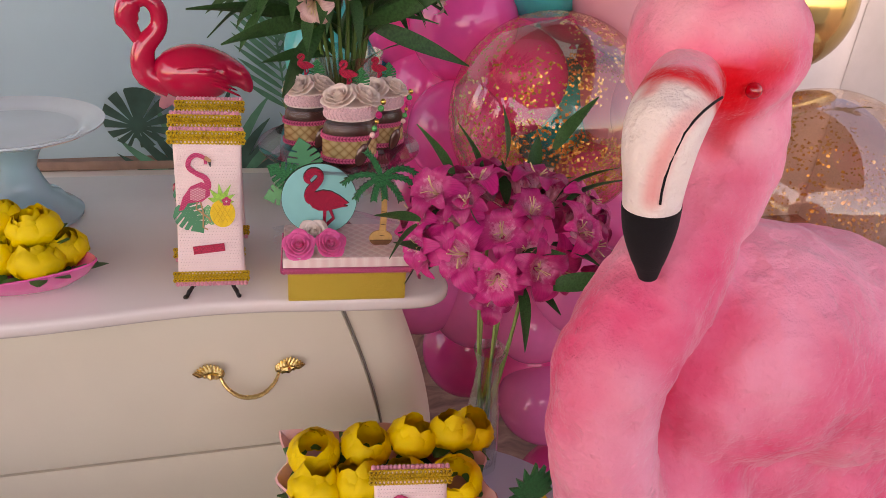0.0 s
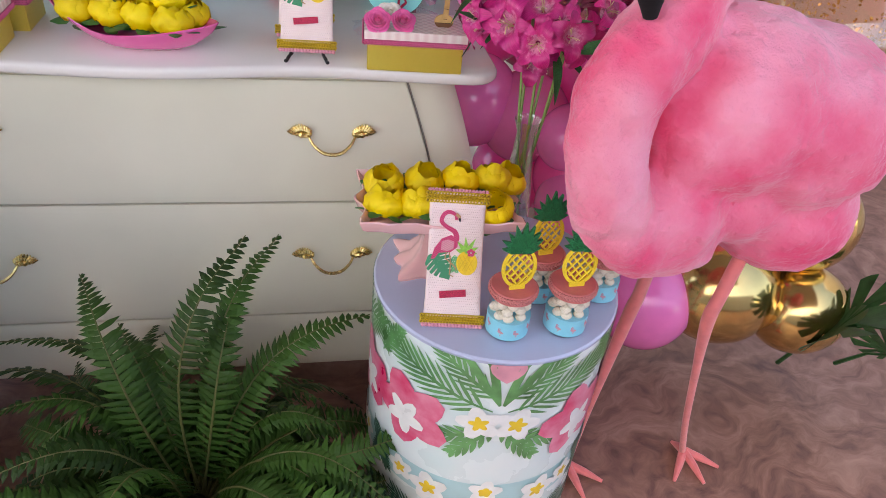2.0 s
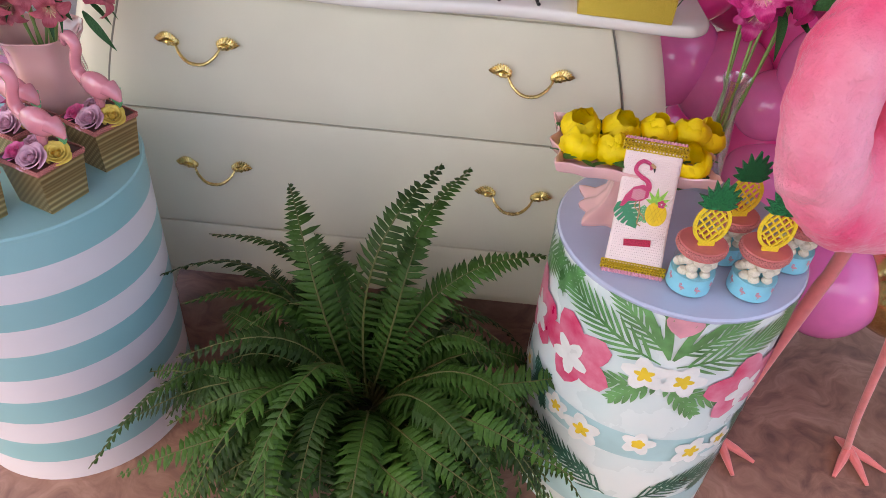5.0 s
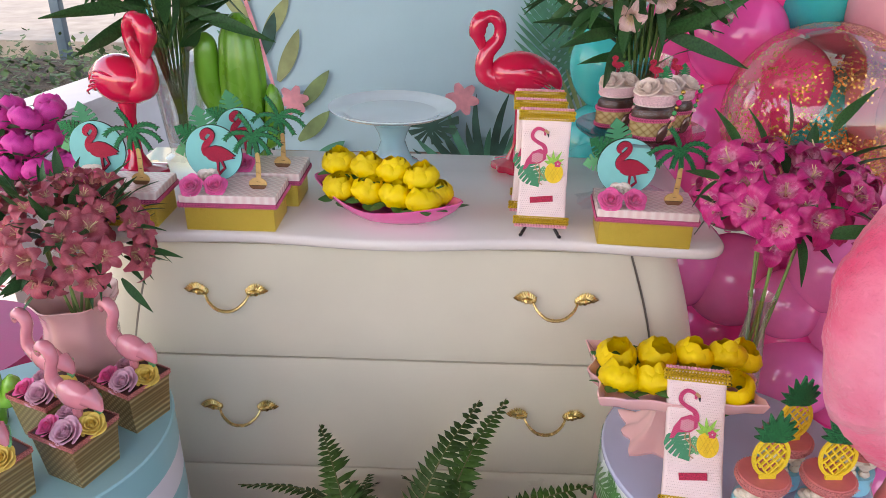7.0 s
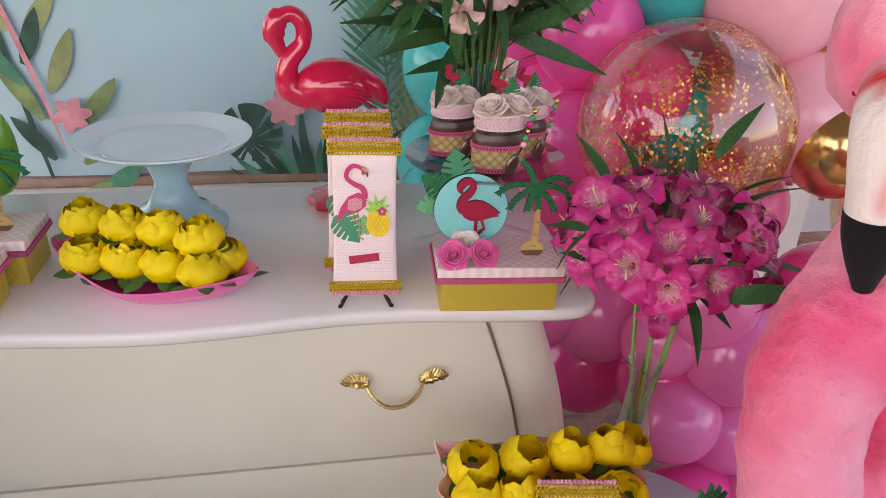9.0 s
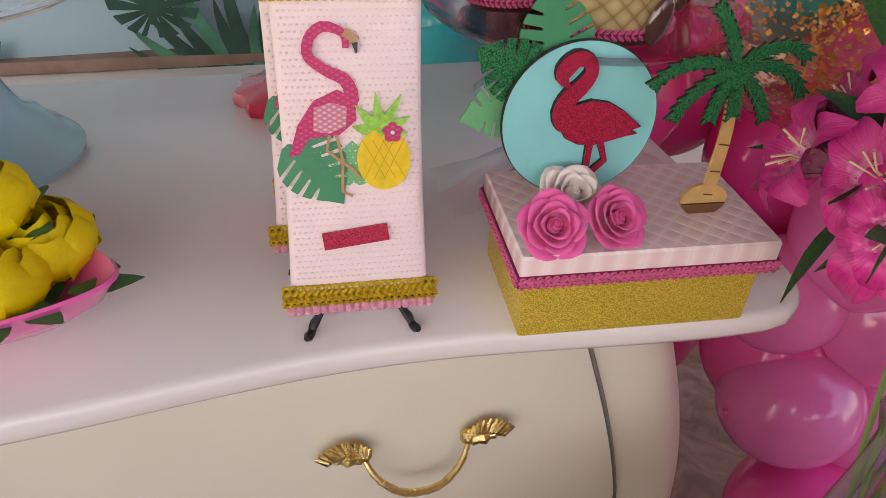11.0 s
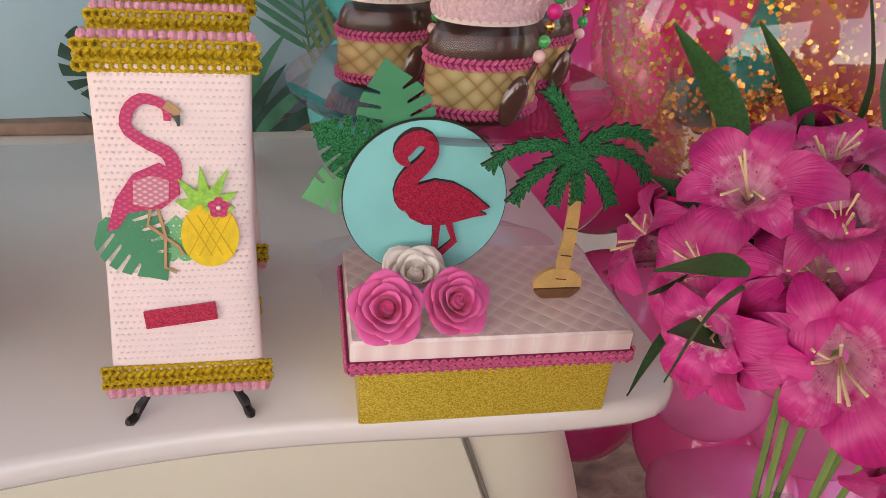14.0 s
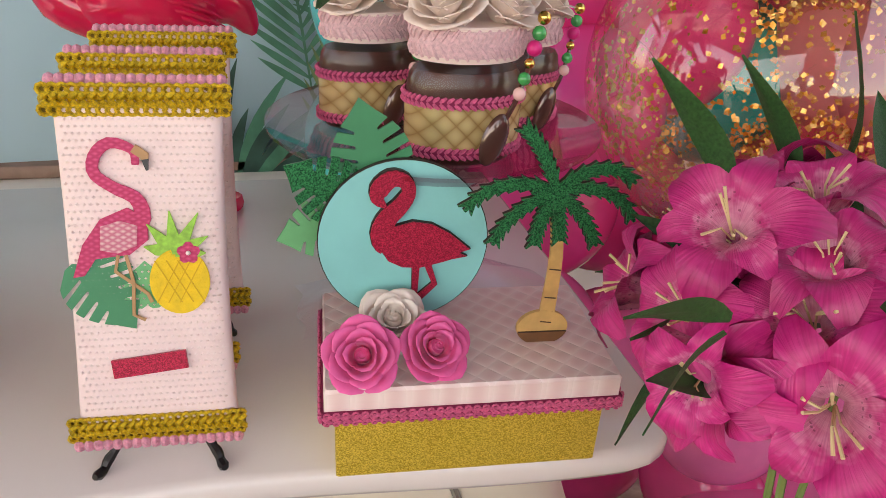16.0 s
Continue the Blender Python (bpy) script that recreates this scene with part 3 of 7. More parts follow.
# ---------------------------------------------------------------- plan of balloons, plush and fern
BALLOONS = (
    ("h", (0.903, 0.83, 1.159), 0.119, (10, 20, 0)), ("h", (0.74, 0.667, 1.021), 0.109, (0, 30, 0)), ("h", (0.787, 0.829, 1.298), 0.123, (0, 0, 0)),
    ("h", (0.693, 0.722, 1.172), 0.114, (0, 10, 0)), ("h", (0.725, 0.553, 0.822), 0.114, (0, 40, 0)), ("o", (0.678, 0.441, 0.655), 0.114, (0, 0, 0)),
    ("o", (0.811, 0.413, 0.618), 0.114, (20, 0, 0)), ("o", (0.886, 0.259, 0.637), 0.081, (0, 60, 0)), ("o", (0.908, 0.202, 0.484), 0.095, (0, 90, 0)),
    ("t", (0.54, 0.79, 1.066), 0.123, (0, 0, 0)), ("t", (0.515, 0.757, 0.851), 0.114, (0, 0, 0)), ("t", (0.609, 0.614, 0.631), 0.104, (0, 0, 0)),
    ("t", (0.504, 0.673, 0.787), 0.104, (0, 0, 0)), ("h", (1.053, 0.642, 1.275), 0.133, (0, 0, 0)), ("h", (1.166, 0.574, 1.1), 0.123, (0, 0, 0)),
    ("o", (1.098, 0.465, 0.837), 0.123, (0, 0, 0)), ("h", (0.993, 0.455, 0.724), 0.123, (0, 0, 0)), ("o", (1.091, 0.085, 0.281), 0.123, (0, 0, 0)),
    ("h", (0.961, 0.142, 0.271), 0.114, (0, 0, 0)), ("g", (1.276, 0.073, 0.319), 0.142, (0, 90, 0)), ("g", (1.478, 0.013, 0.291), 0.114, (0, 60, 0)),
    ("g", (1.464, 0.1, 0.502), 0.123, (0, 0, 0)), ("g", (1.276, 0.528, 1.206), 0.123, (0, 0, 0)), ("g", (1.45, 0.465, 1.263), 0.133, (0, 0, 0)),
    ("g", (1.19, 0.306, 1.022), 0.095, (0, 0, 0)), ("l", (0.989, 0.832, 1.383), 0.114, (0, 0, 0)), ("t", (1.015, 0.606, 0.985), 0.122, (0, 0, 0)),
    ("p", (1.135, 0.499, 1.042), 0.115, (0, 0, 0)), ("h", (0.877, 0.658, 0.795), 0.133, (0, 0, 0)), ("h", (0.828, 0.494, 0.419), 0.114, (0, 0, 0)),
    ("t", (0.851, 0.854, 1.159), 0.114, (0, 0, 0)), ("h", (0.867, 0.634, 1.33), 0.123, (0, 20, 0)), ("h", (1.084, 0.541, 1.35), 0.133, (0, 0, 0)),
    ("h", (0.9, 0.58, 1.064), 0.114, (0, 0, 0)), ("h", (0.793, 0.861, 0.851), 0.133, (0, 0, 0)), ("h", (1.256, 0.287, 0.677), 0.133, (0, 0, 0)),
    ("o", (0.952, 0.234, 0.743), 0.095, (0, 20, 0)), ("o", (1.029, 0.224, 0.626), 0.114, (0, 50, 0)), ("h", (0.919, 0.277, 0.521), 0.104, (0, 0, 0)),
    ("o", (1.044, 0.22, 0.435), 0.104, (0, 0, 0)), ("h", (0.773, 0.585, 1.177), 0.114, (0, 0, 0)), ("p", (1.097, 0.466, 1.289), 0.142, (0, 0, 0)),
    ("p", (1.168, 0.381, 1.057), 0.123, (0, 0, 0)), ("t", (0.93, 0.565, 1.29), 0.095, (0, 0, 0)), ("h", (0.754, 0.506, 0.974), 0.104, (0, 15, 0)),
    ("o", (1.218, 0.127, 0.262), 0.095, (0, 0, 0)), ("h", (0.958, 0.776, 1.46), 0.133, (0, 0, 0)), ("h", (1.172, 0.702, 1.466), 0.142, (0, 0, 0)),
)
PLUSH_BALLS = (
    ((0.88, -0.29, 0.980), 0.150, (1.10, 1.0, 0.95)), ((1.00, -0.27, 0.950), 0.150, (1.05, 1.15, 0.95)), ((0.79, -0.34, 0.825), 0.096, (1.10, 0.95, 0.95)),
    ((1.03, -0.30, 0.805), 0.112, (1.08, 1.0, 0.98)), ((1.08, -0.20, 0.93), 0.110, (1.1, 1.2, 0.9)), ((0.82, -0.33, 0.96), 0.100, (0.9, 0.9, 1.3)), ((0.92, -0.30, 0.84), 0.105, (1.1, 0.95, 0.85)),
    ((0.768, -0.272, 1.312), 0.086, (1.02, 0.95, 1.0)), ((0.798, -0.28, 1.242), 0.062, (1.0, 0.95, 0.95)),
)
PLUSH_NECK = ((0.817, -0.285, 1.215, 0.05), (0.76, -0.318, 1.144, 0.052), (0.705, -0.35, 1.075, 0.062), (0.668, -0.372, 1.018, 0.06), (0.663, -0.385, 0.946, 0.058), (0.691, -0.385, 0.856, 0.06), (0.758, -0.37, 0.792, 0.06), (0.863, -0.34, 0.773, 0.056))
PLUSH_BEAK = ((0.722, -0.308, 1.290), (0.661, -0.378, 1.269), (0.657, -0.388, 1.22), (0.664, -0.386, 1.176), (0.677, -0.38, 1.127))
PLUSH_MOUTH = [(0.722, -0.361, 1.289), (0.6967, -0.3852, 1.2909), (0.6787, -0.3999, 1.2887), (0.6667, -0.4076, 1.2833), (0.6574, -0.4122, 1.2748), (0.6521, -0.415, 1.2638), (0.6486, -0.4156, 1.2518), (0.6476, -0.415, 1.2387), (0.6484, -0.4137, 1.2259), (0.6498, -0.4133, 1.2146)]
PLUSH_EYES = [(0.755, -0.357, 1.294), (0.694, -0.288, 1.278)]
PLUSH_LEGS = (
    ((0.985, -0.32, 0.76, 0.013), (0.955, -0.34, 0.64, 0.012), (0.955, -0.335, 0.585, 0.013), (0.99, -0.31, 0.45, 0.0085), (1.06, -0.26, 0.22, 0.0075), (1.125, -0.215, 0.05, 0.0075)),
    ((0.835, -0.30, 0.78, 0.013), (0.852, -0.265, 0.60, 0.012), (0.850, -0.255, 0.53, 0.013), (0.838, -0.235, 0.25, 0.008), (0.832, -0.225, 0.05, 0.0075)),
)
RED, ROSE, CREASE_SHADE, PALE = (0.80, 0.012, 0.02), (0.84, 0.16, 0.17), (0.76, 0.05, 0.14), (0.95, 0.50, 0.58)
PLUSH_BLOTS = (
    # red brow from eye to eye and down the cheek
    ((0.657, -0.334, 1.307), 0.006, 0.024, RED, 0.8), ((0.657, -0.356, 1.310), 0.006, 0.018, RED, 0.85), ((0.691, -0.374, 1.309), 0.006, 0.020, RED, 0.8),
    ((0.735, -0.341, 1.295), 0.012, 0.030, RED, 0.95), ((0.735, -0.340, 1.284), 0.010, 0.026, RED, 0.95), ((0.745, -0.344, 1.291), 0.012, 0.032, RED, 0.9),
    ((0.766, -0.352, 1.306), 0.006, 0.032, RED, 0.7), ((0.779, -0.351, 1.323), 0.004, 0.030, RED, 0.55), ((0.759, -0.342, 1.272), 0.008, 0.032, RED, 0.85),
    ((0.758, -0.329, 1.252), 0.006, 0.028, RED, 0.75), ((0.760, -0.322, 1.230), 0.002, 0.024, RED, 0.5), ((0.643, -0.371, 1.300), 0.002, 0.014, RED, 0.7),
    # crease shade painted in as deeper pink; paler on crown and breast
    ((0.784, -0.347, 1.199), 0.0, 0.045, CREASE_SHADE, 0.55), ((0.763, -0.364, 1.166), 0.0, 0.040, CREASE_SHADE, 0.5), ((0.792, -0.374, 1.068), 0.0, 0.055, CREASE_SHADE, 0.6), ((0.766, -0.385, 1.017), 0.0, 0.05, CREASE_SHADE, 0.6),
    ((0.765, -0.397, 0.945), 0.0, 0.05, CREASE_SHADE, 0.6), ((0.920, -0.378, 1.060), 0.0, 0.06, CREASE_SHADE, 0.45), ((0.882, -0.404, 1.045), 0.0, 0.05, CREASE_SHADE, 0.45), ((0.932, -0.428, 0.947), 0.0, 0.09, CREASE_SHADE, 0.3),
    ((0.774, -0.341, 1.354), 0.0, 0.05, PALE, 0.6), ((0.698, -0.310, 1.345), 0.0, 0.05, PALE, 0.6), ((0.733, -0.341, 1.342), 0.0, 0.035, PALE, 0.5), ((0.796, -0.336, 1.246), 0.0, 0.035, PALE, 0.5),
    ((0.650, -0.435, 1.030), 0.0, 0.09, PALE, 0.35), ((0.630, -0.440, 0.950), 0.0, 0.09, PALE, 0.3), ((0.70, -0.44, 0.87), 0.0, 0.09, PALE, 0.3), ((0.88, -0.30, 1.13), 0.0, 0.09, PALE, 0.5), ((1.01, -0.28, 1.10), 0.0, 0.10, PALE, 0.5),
    ((1.0, -0.43, 0.98), 0.0, 0.10, CREASE_SHADE, 0.35), ((0.91, -0.42, 0.80), 0.0, 0.09, CREASE_SHADE, 0.55), ((1.06, -0.42, 0.90), 0.0, 0.09, CREASE_SHADE, 0.35),
)
FR_RND = random.Random(4)
FRONDS = [(FR_RND.uniform(0, 360), FR_RND.uniform(0.30, 0.44), FR_RND.uniform(0.10, 0.24), FR_RND.uniform(0.5, 1.0), FR_RND.uniform(0, 30)) for _ in range(36)]
FRONDS += [(FR_RND.uniform(185, 355), FR_RND.uniform(0.36, 0.50), FR_RND.uniform(0.10, 0.20), FR_RND.uniform(0.7, 1.1), FR_RND.uniform(0, 20)) for _ in range(46)]
FRONDS += [(FR_RND.uniform(195, 350), FR_RND.uniform(0.26, 0.44), FR_RND.uniform(0.08, 0.16), FR_RND.uniform(0.8, 1.25), FR_RND.uniform(0, 14)) for _ in range(34)]
FRONDS += [(72, 0.44, 0.34, 0.12, 40), (128, 0.44, 0.25, 0.30, 34), (48, 0.46, 0.32, 0.18, 34), (60, 0.40, 0.30, 0.25, 40), (150, 0.46, 0.20, 0.45, 30), (30, 0.46, 0.24, 0.30, 30), (175, 0.50, 0.22, 0.5, 22), (10, 0.44, 0.18, 0.5, 20), (205, 0.52, 0.16, 0.6, 15), (110, 0.36, 0.20, 0.5, 35), (165, 0.42, 0.18, 0.6, 25)]

# ---------------------------------------------------------------- structure
TOP, DRUM, FLOOR = 0.91, 0.648, 0.04

g = Geo()
rows = [[(x, y, FLOOR) for x in (-60, -3, -1.2, 0, 1.2, 3, 60)] for y in (-60, -3, -1, 0, 1, 3, 60)]
solo("floor", g.grid(rows), M["floor"], "brown marbled polished cement floor", "floor", kind="structure", smooth=False)

# unseen roof added to shape the daylight, open to the front and the sides
g = Geo().box((-2.6, -2.75, 2.75), (1.75, 2.02, 2.85))
solo("ceiling", g, M["ceil"], "unseen pale boarded ceiling added to shape the daylight", "ceiling", kind="structure", smooth=False)
g = Geo().box((-0.95, 1.9, 0.0), (3.2, 2.02, 2.74))
solo("wall_north", g, M["wall_white"], "whitewashed rendered wall behind the backdrop", "wall", kind="structure", smooth=False)
g = Geo().box((3.05, -0.3, 0.0), (3.17, 1.89, 2.74))
solo("wall_east", g, M["wall_white"], "whitewashed rendered side wall", "wall", kind="structure", smooth=False)

# unseen wall added behind the camera to keep low sky light off the floor
g = Geo().box((-2.6, -2.75, 0.0), (3.2, -2.6, 1.35))
solo("wall_south", g, M["wall_white"], "unseen whitewashed parapet added to block low sky light", "wall", kind="structure", smooth=False)

# low garden wall that runs back on the left, with its bed of soil
g = Geo()
a, b = Vector((-1.60, 1.10, 0)), Vector((-1.30, 2.85, 0))
d = (b - a).normalized()
nrm = Vector((-d.y, d.x, 0)) * 0.11
for z0, z1, k in ((0.0, 0.66, 1.0), (0.66, 0.70, 1.25)):
    base = [a - nrm * k, b - nrm * k, b + nrm * k, a + nrm * k]
    g.grid([[(p.x, p.y, z) for p in base] for z in (z0, z1)], None, True, True)
solo("garden_wall", g, M["wall_white"], "low white rendered garden wall", "wall", kind="structure", smooth=False)
g = Geo()
R = rng(3)
rows = [[(-3.95 + 2.3 * j / 24 + (i / 24) * 0.3, 1.1 + 2.2 * i / 24, 0.52 + 0.05 * noise.noise((j * 0.6, i * 0.6, 0)) + 0.02 * R.random()) for j in range(25)] for i in range(25)]
solo("soil_bed", g.grid(rows), M["soil"], "raised bed of dark leaf-strewn soil", "soil", kind="structure")
g = Geo().box((-9, 3.7, 0.0), (-1.0, 9, 0.56))
solo("yard", g, M["sand"], "pale sandy yard behind the garden", "ground", kind="structure", smooth=False)

# ---------------------------------------------------------------- flat print helpers


def leaf2(g, F, base, ang, ln, wd, lay=0, n=7, bend=0.0):
    """A slim leaf on a mapped surface."""
    rows = []
    for i in range(n):
        t = i / (n - 1)
        a = ang + bend * t
        x, y = base[0] + ln * t * math.cos(a), base[1] + ln * t * math.sin(a)
        w = wd * math.sin(math.pi * min(1, 0.06 + 0.94 * t)) ** 0.8 * 0.5 + 0.0004
        nx, ny = -math.sin(a), math.cos(a)
        rows.append([F(x + nx * w, y + ny * w, lay), F(x, y, lay), F(x - nx * w, y - ny * w, lay)])
    g.grid(rows)


def palm2(g, F, base, ang, ln, n=11, wd=0.012, spread=0.9, side=0.42, lay=0, bend=0.0):
    leaf2(g, F, base, ang, ln, 0.006, lay, 8, bend)
    for i in range(n):
        t = 0.08 + 0.9 * i / n
        a = ang + bend * t
        p = (base[0] + ln * t * math.cos(a), base[1] + ln * t * math.sin(a))
        q = side * ln * (0.45 + 0.75 * math.sin(math.pi * min(1, t * 0.85 + 0.15)))
        for s in (-1, 1):
            leaf2(g, F, p, a + s * spread * (1 - 0.45 * t), q, wd, lay + 0.2, 6)


def flower2(g, F, c, r, n=5, wd=0.62, lay=0, turn=0.3):
    for k in range(n):
        a = turn + 2 * math.pi * k / n
        rows = []
        for i in range(6):
            t = i / 5
            x, y = c[0] + r * t * math.cos(a), c[1] + r * t * math.sin(a)
            w = r * wd * (math.sin(math.pi * (0.12 + 0.80 * t)) ** 0.7) * 0.62
            nx, ny = -math.sin(a), math.cos(a)
            rows.append([F(x + nx * w * s, y + ny * w * s, lay + 0.15 * k) for s in (1, 0.4, -0.4, -1)])
        g.grid(rows)


def monstera(r, cuts=4, deep=0.55, n=96):
    """Outline of a split leaf of radius r, stalk at the origin's lower edge."""
    out = []
    for i in range(n):
        a = -math.pi / 2 + 2 * math.pi * (i + 0.5) / n
        side = abs(((a + math.pi / 2 + math.pi) % (2 * math.pi)) - math.pi) / math.pi
        k = r * (0.80 + 0.25 * math.cos(a - math.pi / 2)) * (0.55 if side < 0.06 else 1.0)
        u = side * (cuts + 1)
        if 0.7 < u < cuts + 0.3 and abs(u - round(u)) < 0.14:
            k *= 1 - deep * min(1.0, 1.9 * (1 - abs(u - round(u)) / 0.14))
        out.append((k * math.cos(a), k * math.sin(a) + r * 0.1))
    return out


# ---------------------------------------------------------------- backdrop
BY = 1.30
bd = thing("backdrop", "pale blue fabric photo backdrop printed with tropical leaves", "backdrop")
tagged(bd, kind="structure")
g = Geo()
rows = [[(x, BY + 0.012 * math.sin(x * 5 + z) + 0.01 * math.sin(z * 4), z) for x in [-0.78 + 2.6 * j / 40 for j in range(41)]] for z in [0.63 + 1.9 * i / 24 for i in range(25)]]
part("fabric", g.grid(rows), M["bd_blue"], bd)
part("batten", Geo().box((-0.9, BY - 0.03, 0.604), (1.9, BY + 0.03, 0.632), bev=0.004), M["bd_wood"], bd, "brown wooden batten")
part("plinth", Geo().box((-0.9, BY - 0.10, 0.0), (1.9, BY + 0.03, 0.602)), M["cream_board"], bd, "cream plinth board", smooth=False)


def bdF(x, y, lay):
    return (0.982 * x + 0.012 * y - 0.005, BY - 0.026 - 0.002 * lay, 0.969 * y - 0.010 * x + 0.1235)


def bd_part(name, mkey, fn):
    g = Geo()
    fn(g)
    part(name, g, M[mkey], bd, smooth=False)


for k, (bx, bz, ex, ez, wd, mk) in enumerate((
    (-0.515, 0.78, -0.420, 0.955, 0.050, "bd_leaf2"), (-0.450, 0.685, -0.325, 0.815, 0.050, "bd_leaf"), (-0.560, 0.92, -0.450, 1.060, 0.050, "bd_leaf2"),
    (-0.455, 0.565, -0.330, 0.670, 0.050, "bd_leaf"), (-0.570, 0.86, -0.500, 1.010, 0.046, "bd_dark"), (-0.545, 0.70, -0.640, 0.900, 0.050, "bd_leaf"),
    (-0.575, 0.80, -0.700, 0.960, 0.046, "bd_teal"), (-0.590, 0.95, -0.690, 1.130, 0.050, "bd_leaf2"), (-0.600, 1.05, -0.500, 1.240, 0.055, "bd_leaf"),
    (-0.605, 1.10, -0.690, 1.300, 0.055, "bd_dark"), (-0.530, 0.58, -0.620, 0.720, 0.046, "bd_dark"), (-0.420, 0.470, -0.280, 0.560, 0.055, "bd_teal"),
    (-0.610, 1.20, -0.520, 1.400, 0.055, "bd_leaf2"), (-0.480, 0.45, -0.380, 0.500, 0.045, "bd_leaf"),
)):
    bd_part("printed_leaf", mk, lambda g: leaf2(g, bdF, (bx, bz), math.atan2(ez - bz, ex - bx), math.hypot(ex - bx, ez - bz), wd, 0.3 + 0.2 * k, 9, 0.08))
bd_part("printed_stem", "bd_dark", lambda g: leaf2(g, bdF, (-0.530, 0.42), radians(101), 1.0, 0.016, 0.1, 12, -0.05))
bd_part("printed_stem", "bd_pink", lambda g: leaf2(g, bdF, (-0.500, 0.62), radians(102), 0.7, 0.014, 3.4, 12, 0.05))
for c, r, tn in (((-0.465, 0.715), 0.055, 0.2), ((0.13, 0.74), 0.060, 0.9), ((-0.24, 0.42), 0.07, 0.1), ((-0.16, 0.41), 0.05, 0.7)):
    bd_part("printed_blossom", "bd_pink", lambda g: flower2(g, bdF, c, r, 6, 0.5, 3.6, tn))
for k in range(17):
    an, ln = 172 - 8.5 * k + 5 * math.sin(3.1 * k), 0.20 + 0.14 * abs(math.sin(1.7 * k + 0.6))
    bd_part("printed_leaf", ("bd_dark", "bd_teal", "bd_dark")[k % 3], lambda g: leaf2(g, bdF, (0.21 + 0.007 * k, 0.43), radians(an), ln, 0.030, 1.0 + 0.1 * k, 9, -0.3))
bd_part("printed_palm_leaf", "bd_teal", lambda g: palm2(g, bdF, (0.46, 0.66), radians(98), 0.44, 14, 0.016, 0.9, 0.34, 0.4))
bd_part("printed_palm_leaf", "bd_leaf", lambda g: palm2(g, bdF, (0.50, 0.50), radians(70), 0.50, 16, 0.014, 0.9, 0.36, 1.4))
bd_part("printed_palm_leaf", "bd_teal", lambda g: palm2(g, bdF, (0.58, 0.80), radians(112), 0.50, 14, 0.016, 0.9, 0.34, 2.0))
for c, rr, an in (((0.02, 0.62), 0.115, -8),):
    mo = [(c[0] + x * math.cos(radians(an)) - y * math.sin(radians(an)), c[1] + x * math.sin(radians(an)) + y * math.cos(radians(an))) for x, y in monstera(rr, 6, 0.72, 170)]
    bd_part("printed_monstera", "bd_dark", lambda g: g.add([bdF(x, y, 1.8 + an * 0.01) for x, y in mo], [tuple(range(len(mo)))]))

# ---------------------------------------------------------------- commode
HW = 0.605


def top_front(x):
    e = max(0.0, abs(x) - (HW - 0.045)) / 0.045
    return -0.031 - 0.010 * math.cos(2 * math.pi * x / 0.56) + 0.045 * (1 - math.sqrt(max(0.0, 1 - e * e)))


commode = thing("commode", "cream lacquered bombe commode with three drawers and brass pulls", "commode")
xs = [-HW + 2 * HW * i / 80 for i in range(81)]
xs = sorted(set(xs + [s * (HW - q) for s in (-1, 1) for q in (0.001, 0.004, 0.009, 0.02, 0.03)]))
g = Geo()
BACK = 0.455
front = [(x, top_front(x)) for x in xs]
ring = front + [(x, BACK) for x in reversed(xs[1:-1])]
cx, cy = 0.0, 0.21


def shrink(p, d):
    x, y = p
    return (x - d * (1 if x > 0 else -1) * min(1, abs(x) / 0.3), y + d * (1 if y < cy else -1))


rows = []
for z, d in ((TOP - 0.023, 0.010), (TOP - 0.021, 0.003), (TOP - 0.016, 0.0), (TOP - 0.007, 0.0), (TOP - 0.003, 0.002), (TOP, 0.006)):
    rows.append([(*shrink(p, d), z) for p in ring])
part("top", g.grid(rows, None, True, True), M["cream_top"], commode, "cream serpentine-edged top", angle=60)


def face_y(x, z):
    """Bombe front: swells in the middle heights, serpentine across."""
    return 0.022 - 0.016 * math.sin(math.pi * max(0, min(1, (z - 0.12) / 0.75)))


def half_w(z):
    """Half width of the carcass: narrow under the top, swelling downwards."""
    return 0.530 + 0.085 * math.sin(math.pi * 0.5 * max(0, min(1, (0.885 - z) / 0.36))) - 0.05 * max(0, (0.45 - z) / 0.3) ** 2


g = Geo()
zs = [0.17 + (TOP - 0.023 - 0.17) * i / 30 for i in range(31)]
rows = []
for z in zs:
    w = half_w(z)
    us = [-1 + 2 * j / 40 for j in range(41)]
    fr = [(w * u, face_y(w * u, z) + 0.012 + (0.03 * max(0, (abs(u) - 0.93) / 0.07) ** 2), z) for u in us]
    rows.append(fr + [(w, 0.445, z), (-w, 0.445, z)])
part("body", g.grid(rows, None, True, True), M["cream"], commode, angle=50)
EDGES = (0.868, 0.622, 0.338, 0.182)


def drawer_x(z):
    return half_w(z) - 0.092


